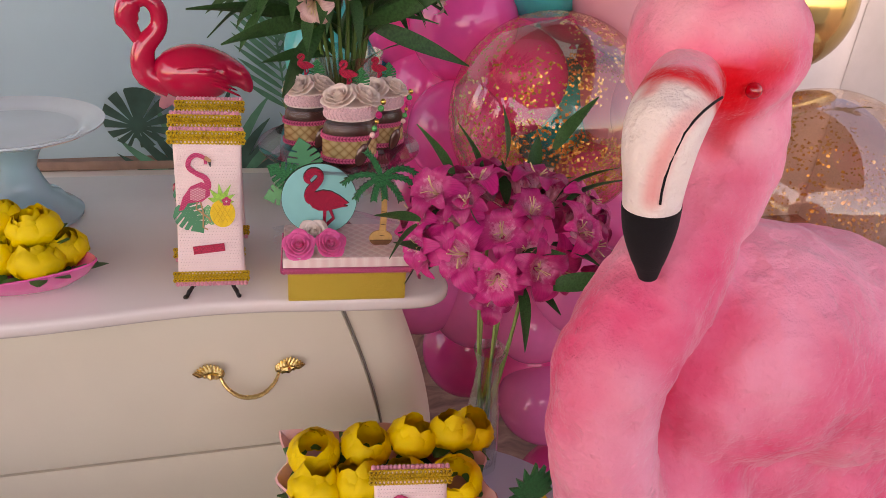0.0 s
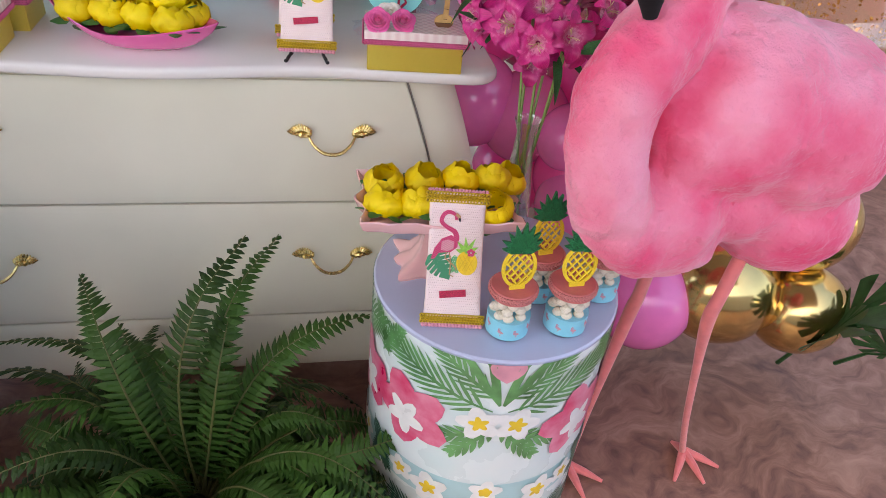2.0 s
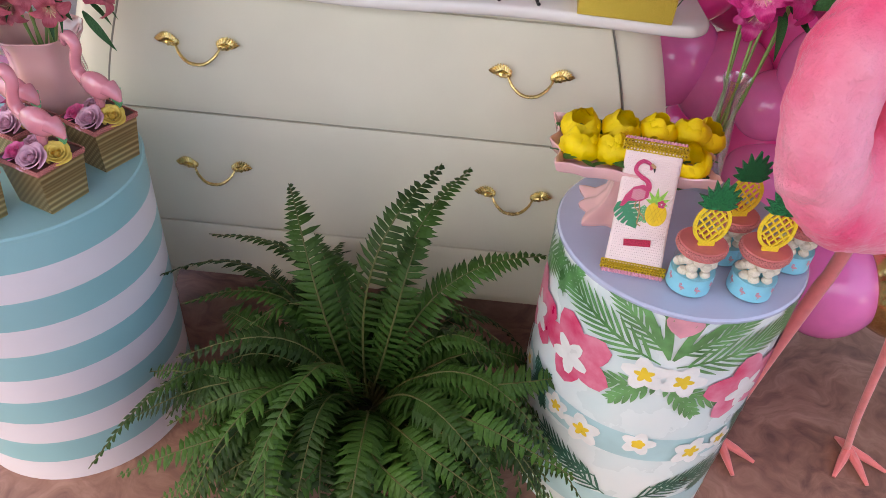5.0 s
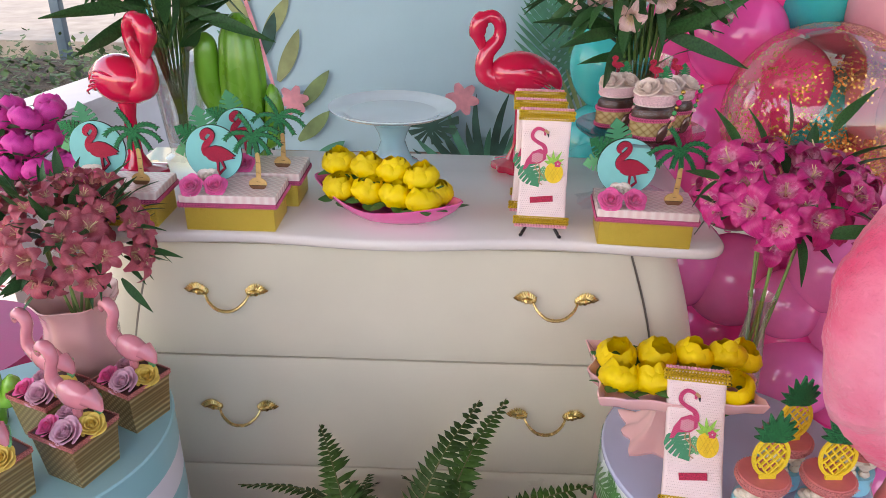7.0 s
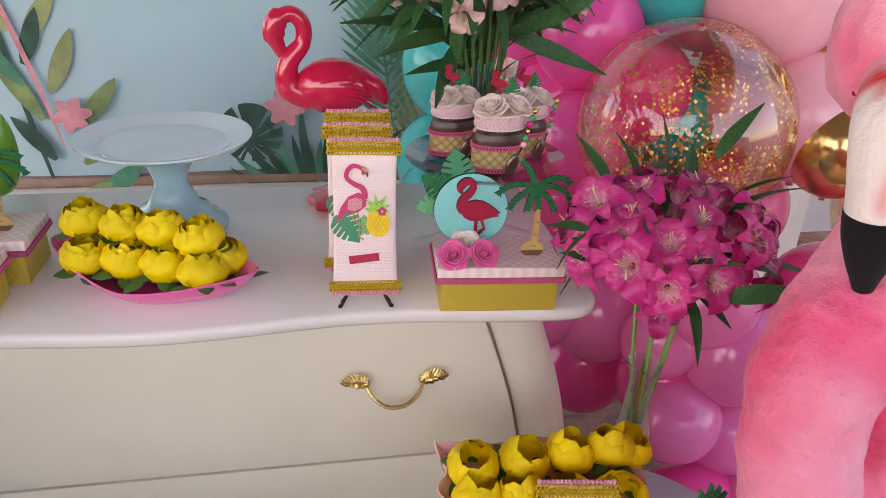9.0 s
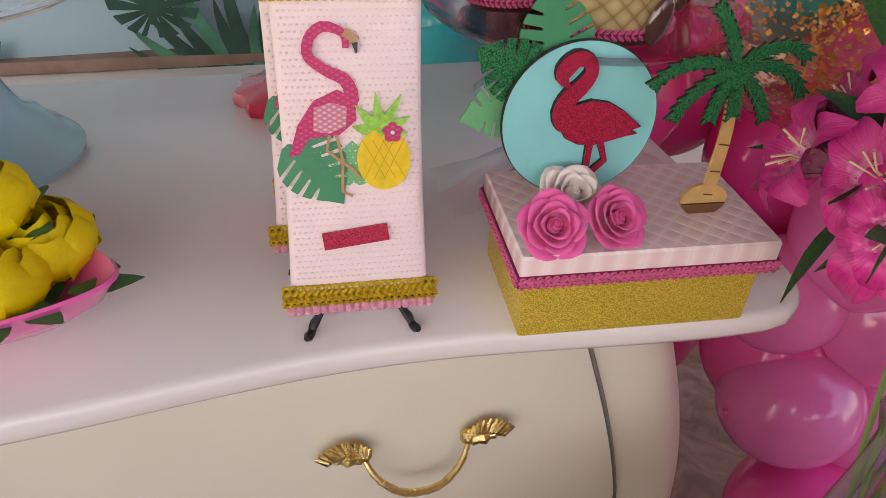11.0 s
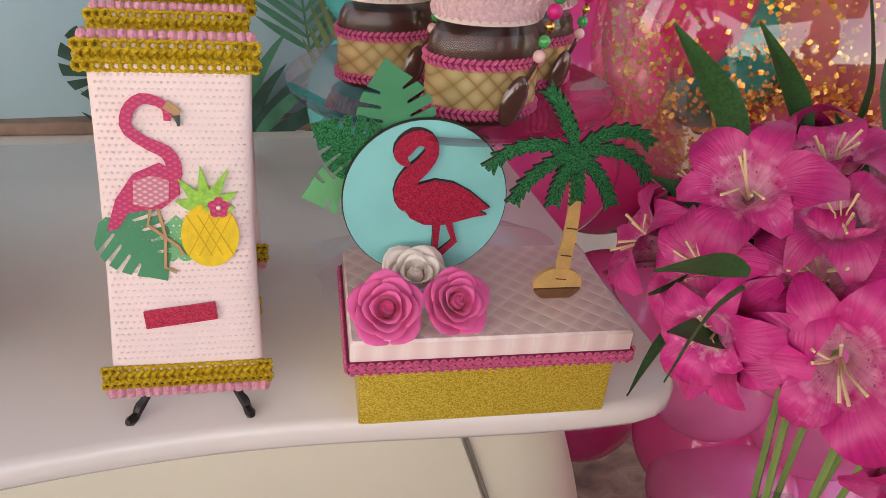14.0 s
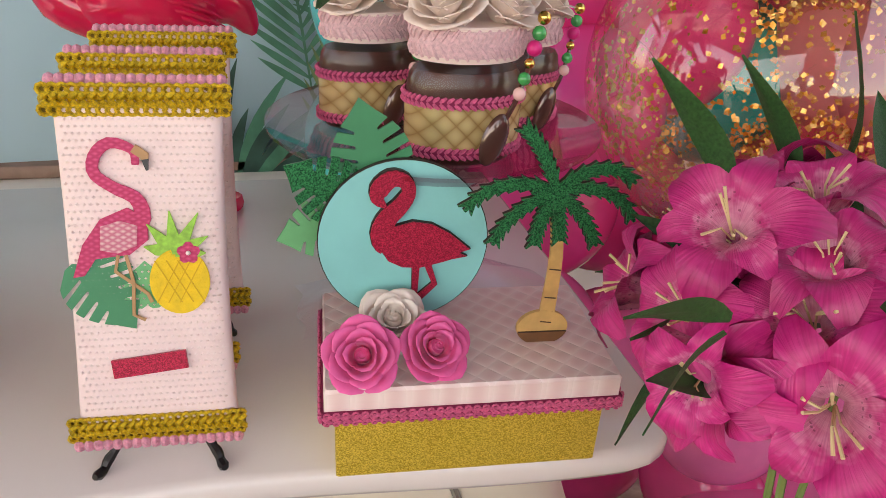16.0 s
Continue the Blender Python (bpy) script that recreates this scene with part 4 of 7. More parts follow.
for i in range(3):
    zt, zb = EDGES[i] - 0.0025, EDGES[i + 1] + 0.0025
    g = Geo()
    rows = []
    n = 12
    for k in range(n + 1):
        z = zb + (zt - zb) * k / n
        w = drawer_x(z)
        ins = 0.003 if k in (0, n) else 0.0
        rows.append([(w * (-1 + 2 * j / 30), face_y(w * (-1 + 2 * j / 30), z) + ins + (0.004 if j in (0, 30) else 0), z) for j in range(31)])
    back = [[(x, y + 0.02, z) for x, y, z in r] for r in rows]
    g.grid(rows)
    g.grid([rows[0], back[0]])
    g.grid([back[-1], rows[-1]])
    g.grid([[r[0] for r in rows], [r[0] for r in back]])
    g.grid([[r[-1] for r in back], [r[-1] for r in rows]])
    dr = part("drawer", g, M["cream"], commode, angle=50)
    if i == 0:
        DR = dr
    hz = (0.766, 0.499, 0.0)[i]
    for hx in (-0.314, 0.314) if i < 2 else ():
        yy = face_y(hx, hz)
        h = Geo()
        for s in (-1, 1):
            o = Vector((hx + s * 0.042, yy - 0.006, hz + 0.004))
            h.ball(tuple(o), 0.0065, 10, None, (1, 1.1, 1))
            for q in range(11):
                t = q / 10
                aa = radians(35 + 125 * t)
                ln = 0.014 + 0.008 * math.sin(math.pi * t)
                p1 = o + Vector((s * (0.004 + 0.020 * (t - 0.2)), -0.001, 0.001))
                p2 = p1 + Vector((-s * math.cos(aa) * ln * 0.4 + s * 0.013 * t, -0.003, math.sin(aa) * ln * 0.85 + 0.002))
                h.tube([p1, p1.lerp(p2, 0.5) + Vector((0, -0.003, 0)), p2], [0.0024, 0.0038, 0.0012], 6)
            leaf = [o + Vector((s * 0.001, 0, -0.002)), o + Vector((s * 0.012, -0.002, -0.0005)), o + Vector((s * 0.022, -0.001, 0.0025)), o + Vector((s * 0.029, 0.001, 0.0035))]
            h.tube(spline([tuple(p) for p in leaf], 9), [0.004, 0.007, 0.0055, 0.0075, 0.005, 0.0068, 0.0042, 0.0055, 0.002], 7)
            for q in range(5):
                h.ball(tuple(o + Vector((s * (0.006 + 0.005 * q), -0.0045, -0.001 + 0.0012 * q))), 0.0028, 8)
        bail = spline([(hx - 0.042, yy - 0.010, hz), (hx - 0.034, yy - 0.019, hz - 0.012), (hx - 0.018, yy - 0.026, hz - 0.024), (hx, yy - 0.027, hz - 0.028), (hx + 0.018, yy - 0.026, hz - 0.024), (hx + 0.034, yy - 0.019, hz - 0.012), (hx + 0.042, yy - 0.010, hz)], 25)
        h.tube(bail, [0.0019 + 0.0013 * math.sin(math.pi * t / 24) + 0.0005 * (t % 2) for t in range(25)], 8)
        part("handle", h, M["brass"], dr, "ornate cast brass bail pull")
# dark gap behind the drawers and the slim groove along the corner posts
g = Geo()
for s in (-1, 1):
    pts = [(s * (drawer_x(z) + 0.004), face_y(drawer_x(z), z) + 0.010, z) for z in [0.19 + 0.68 * k / 24 for k in range(25)]]
    g.tube(pts, 0.0022, 6)
for z in EDGES[1:3]:
    g.tube([(drawer_x(z) * (-1 + 2 * j / 30), face_y(drawer_x(z) * (-1 + 2 * j / 30), z) + 0.011, z) for j in range(31)], 0.0024, 6)
part("shadow_gap", g, M["groove"], commode, "dark joint between the drawers")
for sx in (-1, 1):
    for y0 in (0.04, 0.39):
        part("leg", Geo().tube([(sx * 0.50, y0 + 0.01, 0.19), (sx * 0.515, y0 - 0.005, 0.10), (sx * 0.50, y0, FLOOR + 0.03), (sx * 0.51, y0 - 0.015, FLOOR)], [0.045, 0.032, 0.02, 0.026], 10), M["cream"], commode)

# ---------------------------------------------------------------- drums
FX, FY, FR = 0.577, -0.267, 0.205
DH = DRUM - FLOOR
drum = thing("floral_drum", "round white display drum printed with palm leaves, hibiscus and frangipani", "pedestal", at=Matrix.Translation((FX, FY, FLOOR)))
part("wrap", Geo().lathe([(FR, 0.0), (FR, DH - 0.006)], 72, cap=False), M["print_ground"], drum, "white printed vinyl wrap")
part("top", Geo().lathe([(FR - 0.01, DH - 0.02), (FR + 0.001, DH - 0.008), (FR + 0.001, DH - 0.003), (FR - 0.002, DH)], 72), M["lilac_top"], drum, "lilac-grey glossy top", angle=30)
part("aqua_band", Geo().lathe([(FR + 0.0006, 0.065), (FR + 0.0006, 0.130)], 72, cap=False), M["print_aqua"], drum)
part("aqua_band", Geo().lathe([(FR + 0.0006, 0.255), (FR + 0.0006, 0.318)], 72, cap=False), M["print_aqua"], drum)
AX0 = radians(-97)


def drF(u, v, lay):
    a = AX0 + u / FR
    r = FR + 0.0014 + 0.0005 * lay
    return (r * math.cos(a), r * math.sin(a), max(0.004, min(v, DH - 0.006)))


def dr_part(name, mk, fn, off=(0, 0)):
    g = Geo()
    fn(g)
    return part(name, g, M[mk], drum, smooth=True)


for rep in (0.0, 2 * math.pi / 3, 4 * math.pi / 3):
    def rF(u, v, lay, rep=rep):
        return drF(u + rep * FR, v, lay)
    for s in (-1, 1):
        for bx_, bz_, an_, ln_, mk_, nn_, wd_, lay_ in (
            (0.006, 0.525, 50, 0.140, "print_green", 9, 0.0052, 1.0), (0.012, 0.500, 70, 0.215, "print_green", 12, 0.0058, 0.0),
            (0.004, 0.462, 138, 0.105, "print_green", 6, 0.0085, 1.5), (0.012, 0.455, 112, 0.120, "print_green", 7, 0.0075, 1.2), (0.185, 0.345, 150, 0.110, "print_dark", 10, 0.0060, 0.6),
            (0.022, 0.132, 62, 0.180, "print_dark", 11, 0.0046, 0.7), (0.050, 0.175, 84, 0.130, "print_dark", 9, 0.0042, 0.9), (0.190, 0.190, 118, 0.110, "print_dark", 10, 0.0055, 0.8), (0.205, 0.520, 30, 0.100, "print_green", 8, 0.0052, 0.9),
        ):
            dr_part("printed_palm_leaf", mk_, lambda g: palm2(g, rF, (s * bx_, bz_), radians(90 - s * an_), ln_, nn_, wd_, 0.72, 0.27, lay_))
        dr_part("printed_blade", "print_green", lambda g: [leaf2(g, rF, (s * 0.003, 0.515), radians(90 - s * q), 0.075 + 0.004 * q, 0.013, 2 + 0.01 * q, 7) for q in (14, 32)])
        g = Geo()
        flower2(g, rF, (s * 0.150, 0.440), 0.078, 5, 0.64, 3.0, 0.5 * s)
        part("printed_hibiscus", g, M["print_hib"], drum, "hot pink printed hibiscus")
        g = Geo()
        flower2(g, rF, (s * 0.158, 0.425), 0.040, 5, 0.50, 4.0, 0.5 * s + 0.3)
        part("printed_hibiscus_throat", g, M["print_frangi"], drum, "white throat of the printed hibiscus")
        for c, r in (((s * 0.030, 0.472), 0.037), ((s * 0.157, 0.292), 0.028), ((s * 0.098, 0.282), 0.037)):
            dr_part("printed_frangipani", "print_frangi", lambda g: flower2(g, rF, c, r, 5, 0.62, 4.5, 0.3 + s))
            dr_part("printed_centre", "print_yellow", lambda g: flower2(g, rF, c, r * 0.45, 5, 0.5, 5.6, 0.3 + s))
    dr_part("printed_frangipani", "print_frangi", lambda g: flower2(g, rF, (0, 0.302), 0.030, 5, 0.62, 4.5, 0.2))
    dr_part("printed_centre", "print_yellow", lambda g: flower2(g, rF, (0, 0.302), 0.012, 5, 0.8, 5.6, 0.2))
    dr_part("printed_petal", "bd_pink", lambda g: leaf2(g, rF, (0, 0.625), radians(-90), 0.060, 0.055, 3, 7))
    dr_part("printed_grass", "print_green", lambda g: [leaf2(g, rF, (0.012 * k - 0.2, 0.012), radians(88 + 38 * math.sin(k * 2.3)), 0.03 + 0.035 * math.sin(k * 5.0) ** 2, 0.006, 2 + 0.05 * (k % 5), 5) for k in range(34)])

SX, SY, SR = -0.573, -0.260, 0.222
sdrum = thing("striped_drum", "round display drum with aqua and pinkish white stripes", "pedestal", at=Matrix.Translation((SX, SY, FLOOR)))
n = 10
for k in range(n):
    z0, z1 = (DH - 0.006) * k / n, (DH - 0.006) * (k + 1) / n
    part("stripe", Geo().lathe([(SR, z0), (SR, z1)], 64, cap=False), M["stripe_aqua" if (n - 1 - k) % 2 == 0 else "stripe_white"], sdrum)
part("top", Geo().lathe([(SR - 0.012, DH - 0.02), (SR + 0.001, DH - 0.009), (SR + 0.001, DH - 0.003), (SR - 0.002, DH)], 64), M["stripe_aqua"], sdrum, "pale aqua drum top", angle=30)
mdrum = solo("magenta_drum", Geo().lathe([(0.2, 0.0), (0.2, 0.52), (0.198, 0.525)], 48), M["drum_magenta"], "deep magenta round display drum", "pedestal", m=Matrix.Translation((-0.985, 0.10, FLOOR)))

# ---------------------------------------------------------------- balloons


def balloon_mesh(mk):
    prof = []
    for i in range(25):
        t = math.pi * (i + 0.15) / 24.3
        prof.append((math.sin(t) * (1 - 0.10 * (1 - math.cos(t)) / 2 * 0), -math.cos(t) * (1.0 if t > math.pi / 2 else 1.10)))
    g = Geo().lathe(prof, 36)
    return g.mesh("balloon", M[mk])


B_HOT, B_ORC, B_TUR, B_GLD, B_LIT, B_PAL = (balloon_mesh(k) for k in ("balloon_hot", "balloon_orchid", "balloon_turq", "balloon_gold", "balloon_light", "balloon_pale"))
KNOT = Geo().lathe([(0.02, -1.06), (0.05, -1.10), (0.035, -1.13), (0.07, -1.18)], 12)
KN = {m: KNOT.mesh("knot", M[k]) for m, k in ((B_HOT, "balloon_hot"), (B_ORC, "balloon_orchid"), (B_TUR, "balloon_turq"), (B_GLD, "balloon_gold"), (B_LIT, "balloon_light"), (B_PAL, "balloon_pale"))}
NAMES = {B_HOT: "glossy hot pink latex balloon in the garland", B_ORC: "glossy orchid pink latex balloon in the garland", B_TUR: "turquoise latex balloon in the garland", B_GLD: "gold chrome balloon in the garland", B_LIT: "light blue latex balloon in the garland", B_PAL: "pale pink latex balloon in the garland"}


def balloon(me, c, r, tilt=(0, 0, 0)):
    ob = new("balloon", me)
    ob.matrix_world = pose(*c, *tilt) @ Matrix.Diagonal((r, r, r, 1))
    tagged(ob, NAMES[me], "balloon", "balloon garland")
    k = new("knot", KN[me])
    k.parent = ob


for me, c, r, tl in BALLOONS:
    balloon({"h": B_HOT, "o": B_ORC, "t": B_TUR, "g": B_GLD, "l": B_LIT, "p": B_PAL}[me], c, r, tl)


def confetti_balloon(c, r, film, label, flakes, seed):
    ob = thing("confetti_balloon", label, "balloon", at=Matrix.Translation(c))
    prof = [(r * math.sin(math.pi * (i + 0.05) / 32.1), -r * math.cos(math.pi * (i + 0.05) / 32.1)) for i in range(33)]
    part("film", Geo().lathe(prof, 56), M[film], ob)
    R = rng(seed)
    g = Geo()
    for i in range(flakes):
        v = Vector((R.gauss(0, 1), R.gauss(0, 1), R.gauss(0, 1))).normalized()
        if noise.noise(v * 2.3 + Vector((seed, 0, 0))) + R.random() * 0.9 - 0.45 * abs(v.z + 0.15) < 0.30:
            continue
        s = r * R.uniform(0.005, 0.017)
        q = v.to_track_quat("Z", "Y").to_matrix().to_4x4() @ pose(0, 0, 0, R.uniform(-25, 25), R.uniform(-25, 25), R.uniform(0, 360))
        g.add([(-s, -s * 0.6, 0), (s, -s * 0.8, 0), (s * 0.8, s * 0.7, 0), (-s * 0.7, s, 0)], [(0, 1, 2, 3)], Matrix.Translation(v * r * 0.985) @ q)
    part("confetti", g, M["flake"], ob, "loose gold foil flakes", smooth=False, kind="stuff")
    part("knot", Geo().lathe([(0.01, -r * 0.99), (0.012, -r * 1.03), (0.02, -r * 1.07)], 12), M[film], ob)


confetti_balloon((0.895, 0.36, 1.045), 0.198, "film", "large clear balloon flecked with gold confetti", 20000, 5)
confetti_balloon((1.454, 0.248, 0.904), 0.225, "film_gold", "large amber-tinted clear balloon with gold confetti", 8000, 9)


def split_leaf(m, r, label, mk="plume_leaf", name="monstera_leaf"):
    g = Geo()
    o = monstera(r, 5, 0.62, 96)
    n = len(o)
    rim = [(x, y, 0.35 * r * ((x / r) ** 2) - 0.25 * r * (y / r) ** 2) for x, y in o]
    mid = [(x * 0.45, y * 0.45, 0.35 * r * ((x * 0.45 / r) ** 2)) for x, y in o]
    g.grid([mid, rim], None, True)
    g.add(mid, [tuple(range(n))])
    g.tube([(0, -r * 1.3, -0.02), (0, -r * 0.5, 0.0), (0, r * 0.9, -0.2 * r)], [0.006, 0.004, 0.002], 6)
    return solo(name, g, M[mk], label, "leaf", "artificial leaves", m)


split_leaf(pose(1.478, -0.112, 0.335, 62, 10, 215), 0.17, "dark green artificial split monstera leaf tucked into the garland")
split_leaf(pose(1.597, -0.164, 0.302, 50, -15, 160), 0.14, "dark green artificial split monstera leaf tucked into the garland")
split_leaf(pose(1.25, 0.39, 1.377, 80, 20, 10), 0.17, "mid green artificial leaf tucked into the garland", "plume_light")
split_leaf(pose(1.556, 0.322, 1.407, 75, -20, -20), 0.15, "dark green artificial split monstera leaf tucked into the garland")

# ---------------------------------------------------------------- plush flamingo


def plush_material():
    m, nt, p = nodes_of("pink plush")
    L, N = nt.links, nt.nodes
    tc = N.new("ShaderNodeTexCoord")

    def noise_of(sc, det=4):
        n = N.new("ShaderNodeTexNoise")
        n.inputs["Scale"].default_value, n.inputs["Detail"].default_value = sc, det
        L.new(tc.outputs["Object"], n.inputs[0])
        return n.outputs[0]

    r = N.new("ShaderNodeValToRGB")
    e = r.color_ramp.elements
    e[0].position, e[0].color = 0.33, (0.86, 0.085, 0.20, 1)
    e[1].position, e[1].color = 0.61, (0.94, 0.32, 0.44, 1)
    L.new(noise_of(7, 5), r.inputs[0])
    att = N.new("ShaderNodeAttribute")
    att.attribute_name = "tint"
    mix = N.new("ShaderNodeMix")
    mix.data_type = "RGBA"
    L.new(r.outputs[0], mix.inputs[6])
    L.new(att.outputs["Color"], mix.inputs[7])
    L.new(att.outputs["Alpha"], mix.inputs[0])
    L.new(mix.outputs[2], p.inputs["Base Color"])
    p.inputs["Roughness"].default_value = 0.95
    p.inputs["Sheen Weight"].default_value = 0.45
    p.inputs["Sheen Roughness"].default_value = 0.4
    p.inputs["Sheen Tint"].default_value = (1.0, 0.70, 0.78, 1)
    p.inputs["Specular IOR Level"].default_value = 0.1
    b1, b2 = N.new("ShaderNodeBump"), N.new("ShaderNodeBump")
    b1.inputs["Strength"].default_value, b1.inputs["Distance"].default_value = 0.8, 0.02
    b2.inputs["Strength"].default_value, b2.inputs["Distance"].default_value = 0.5, 0.0025
    L.new(noise_of(28, 3), b1.inputs["Height"])
    L.new(noise_of(420, 3), b2.inputs["Height"])
    L.new(b1.outputs[0], b2.inputs["Normal"])
    L.new(b2.outputs[0], p.inputs["Normal"])
    return m


M["plush"] = plush_material()


def skin(geo, voxel, smooth, rounds):
    """Melts overlapping solids into one soft skin."""
    ob = new("mould", geo.mesh("mould", M["plush"]))
    a = ob.modifiers.new("melt", "REMESH")
    a.mode, a.voxel_size = "VOXEL", voxel
    b = ob.modifiers.new("soft", "SMOOTH")
    b.factor, b.iterations = smooth, rounds
    dg = bpy.context.evaluated_depsgraph_get()
    me = bpy.data.meshes.new_from_object(ob.evaluated_get(dg))
    old = ob.data
    bpy.data.objects.remove(ob)
    bpy.data.meshes.remove(old)
    return me


g = Geo()
for c, r, s in PLUSH_BALLS:
    g.ball(c, r, 28, None, s)
neck = spline(PLUSH_NECK, 34)
g.tube([p[:3] for p in neck], [p[3] for p in neck], 20)
me = skin(g, 0.009, 0.6, 7)
g2 = Geo()
g2.v = [tuple(v.co + v.normal * (0.0055 * noise.noise(v.co * 21) + 0.0028 * noise.noise(v.co * 55))) for v in me.vertices]
g2.f = [list(p.vertices) for p in me.polygons]
g2.m = [0] * len(g2.f)
bpy.data.meshes.remove(me)
soft_count = len(g2.v)
# beak: pale base bending down into a black tip, with a dark mouth line
BK = [Vector(p) for p in PLUSH_BEAK]
HEAD, B1 = Vector((0.703, -0.323, 1.300)), BK[2]
bk = spline([tuple(p) for p in BK], 65)
br = [p[0] for p in spline([(0.035,), (0.033,), (0.026,), (0.022,), (0.009,)], 65)]
g2.slot = 0
g2.tube(bk[:39], br[:39], 36)
g2.slot = 1
g2.tube(bk[38:], [r * (1.03 if k < 20 else 1.0) for k, r in enumerate(br[38:])], 28)
g2.tube(PLUSH_MOUTH, 0.0012, 6)
g2.slot = 3
for p in PLUSH_EYES:
    g2.ball(p, 0.0072, 14)
g2.slot = 2
for leg in PLUSH_LEGS:
    pts = spline(leg, 16)
    g2.tube([p[:3] for p in pts], [p[3] for p in pts], 10)
    f = Vector(leg[-1][:3])
    for a in (-48, 0, 48, 180):
        d = Vector((math.sin(radians(a + 12)), -math.cos(radians(a + 12)), 0))
        ln = 0.085 if a != 180 else 0.04
        g2.tube([f + Vector((0, 0, 0.012)), f + d * ln * 0.5 + Vector((0, 0, 0.006)), f + d * ln + Vector((0, 0, -0.004))], [0.011, 0.009, 0.004], 8)
plush = solo("plush_flamingo", g2, [M["plush"], M["beak_black"], M["leg_pink"], M["eye"]], "large soft pink plush flamingo standing on thin legs", "plush toy")
me = plush.data
tint = me.color_attributes.new("tint", "FLOAT_COLOR", "POINT")
cols = np.zeros((len(me.vertices), 4), np.float32)
co = np.empty(len(me.vertices) * 3, np.float32)
me.vertices.foreach_get("co", co)
co = co.reshape(-1, 3)


def ss(x, a, b):
    t = np.clip((x - a) / (b - a), 0, 1)
    return t * t * (3 - 2 * t)


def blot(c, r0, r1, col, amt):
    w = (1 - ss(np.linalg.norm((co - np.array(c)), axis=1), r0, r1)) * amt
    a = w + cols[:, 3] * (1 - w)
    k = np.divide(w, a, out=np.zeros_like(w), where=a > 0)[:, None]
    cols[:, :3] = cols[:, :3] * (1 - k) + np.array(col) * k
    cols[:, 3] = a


cols[:, :3] = (0.80, 0.30, 0.44)
ax = np.array(B1 - HEAD)
along = (co - np.array(HEAD)) @ ax / (ax @ ax)
bone, brow, rise = np.array((0.84, 0.74, 0.69)), np.array(RED), np.array((0.92, 0.30, 0.40))
low, high = ss(along, 0.30, 0.46)[:, None], ss(along, 0.10, 0.24)[:, None]
on_beak = np.arange(len(co)) >= soft_count
cols[on_beak, :3] = ((rise * (1 - high) + brow * high) * (1 - low) + bone * low)[on_beak]
cols[on_beak, 3] = 0.96
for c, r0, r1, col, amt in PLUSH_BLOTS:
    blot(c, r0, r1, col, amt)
for q in spline(PLUSH_MOUTH[1:], 40):
    blot((q[0] - 0.006, q[1] + 0.003, q[2] - 0.001), 0.002, 0.013, ROSE, 0.16)
tint.data.foreach_set("color", cols.ravel())

# ---------------------------------------------------------------- fern
fern = thing("potted_fern", "bushy green sword fern in a dark pot", "fern", at=Matrix.Translation((0.055, -0.350, FLOOR)))
part("pot", Geo().lathe([(0.085, 0.0), (0.11, 0.16), (0.118, 0.165), (0.118, 0.18), (0.108, 0.18), (0.10, 0.15), (0.02, 0.15)], 28), M["pot"], fern)


def frond(seed, ln, rise, droop, wd):
    """One arching frond along +x with paired leaflets."""
    R = rng(seed)
    g = Geo()

    def at(t):
        return Vector((ln * (t - 0.16 * t * t * droop), ln * 0.10 * math.sin(2.2 * t + seed) * t, rise * math.sin(min(1.0, t * 1.05) * math.pi * 0.62) - droop * ln * 0.62 * t ** 2.6))

    pts = [at(k / 14) for k in range(15)]
    g.slot = 1
    g.tube(pts, [0.0024 * (1 - 0.8 * k / 14) + 0.0004 for k in range(15)], 5)
    g.slot = 0
    n = int(ln / 0.0125)
    for k in range(n):
        t = 0.10 + 0.9 * k / n
        p, d = at(t), (at(min(1, t + 0.02)) - at(t - 0.02)).normalized()
        side = d.cross(Vector((0, 0, 1)))
        side = side.normalized() if side.length > 0.05 else Vector((0, 1, 0))
        up = side.cross(d)
        q = wd * (math.sin(math.pi * min(1.0, 0.10 + 0.90 * t) ** 0.75) ** 0.75) * R.uniform(0.85, 1.1) + 0.004
        for s in (-1, 1):
            if R.random() < 0.05:
                continue
            v = (side * s + d * R.uniform(0.18, 0.42) + up * R.uniform(-0.30, 0.08)).normalized()
            w = d * 0.0060
            b = p + d * 0.003 * s
            dn = Vector((0, 0, -1)) * q * 0.16
            g.add([b - w * 0.7, b + w * 0.9, b + v * q * 0.5 + w * 1.05, b + v * q + d * q * 0.10 + dn, b + v * q * 0.55 - w * 0.75, b + v * q * 0.45 + up * 0.0016], [(0, 1, 5), (1, 2, 5), (2, 3, 5), (3, 4, 5), (4, 0, 5)])
    return g


R = rng(21)
k = 0
for az, ln, rise, droop, tilt in FRONDS:
    me_g = frond(100 + k, ln, rise, droop, 0.033 + 0.013 * R.random())
    part("frond", me_g, [M["fern"], M["fern_stem"]], fern, m=pose(0.02 * math.cos(radians(az)), 0.02 * math.sin(radians(az)), 0.17, R.uniform(-38, 38), -tilt, az + R.uniform(-6, 6)), smooth=False)
    k += 1

# ---------------------------------------------------------------- small pieces shared by the party things


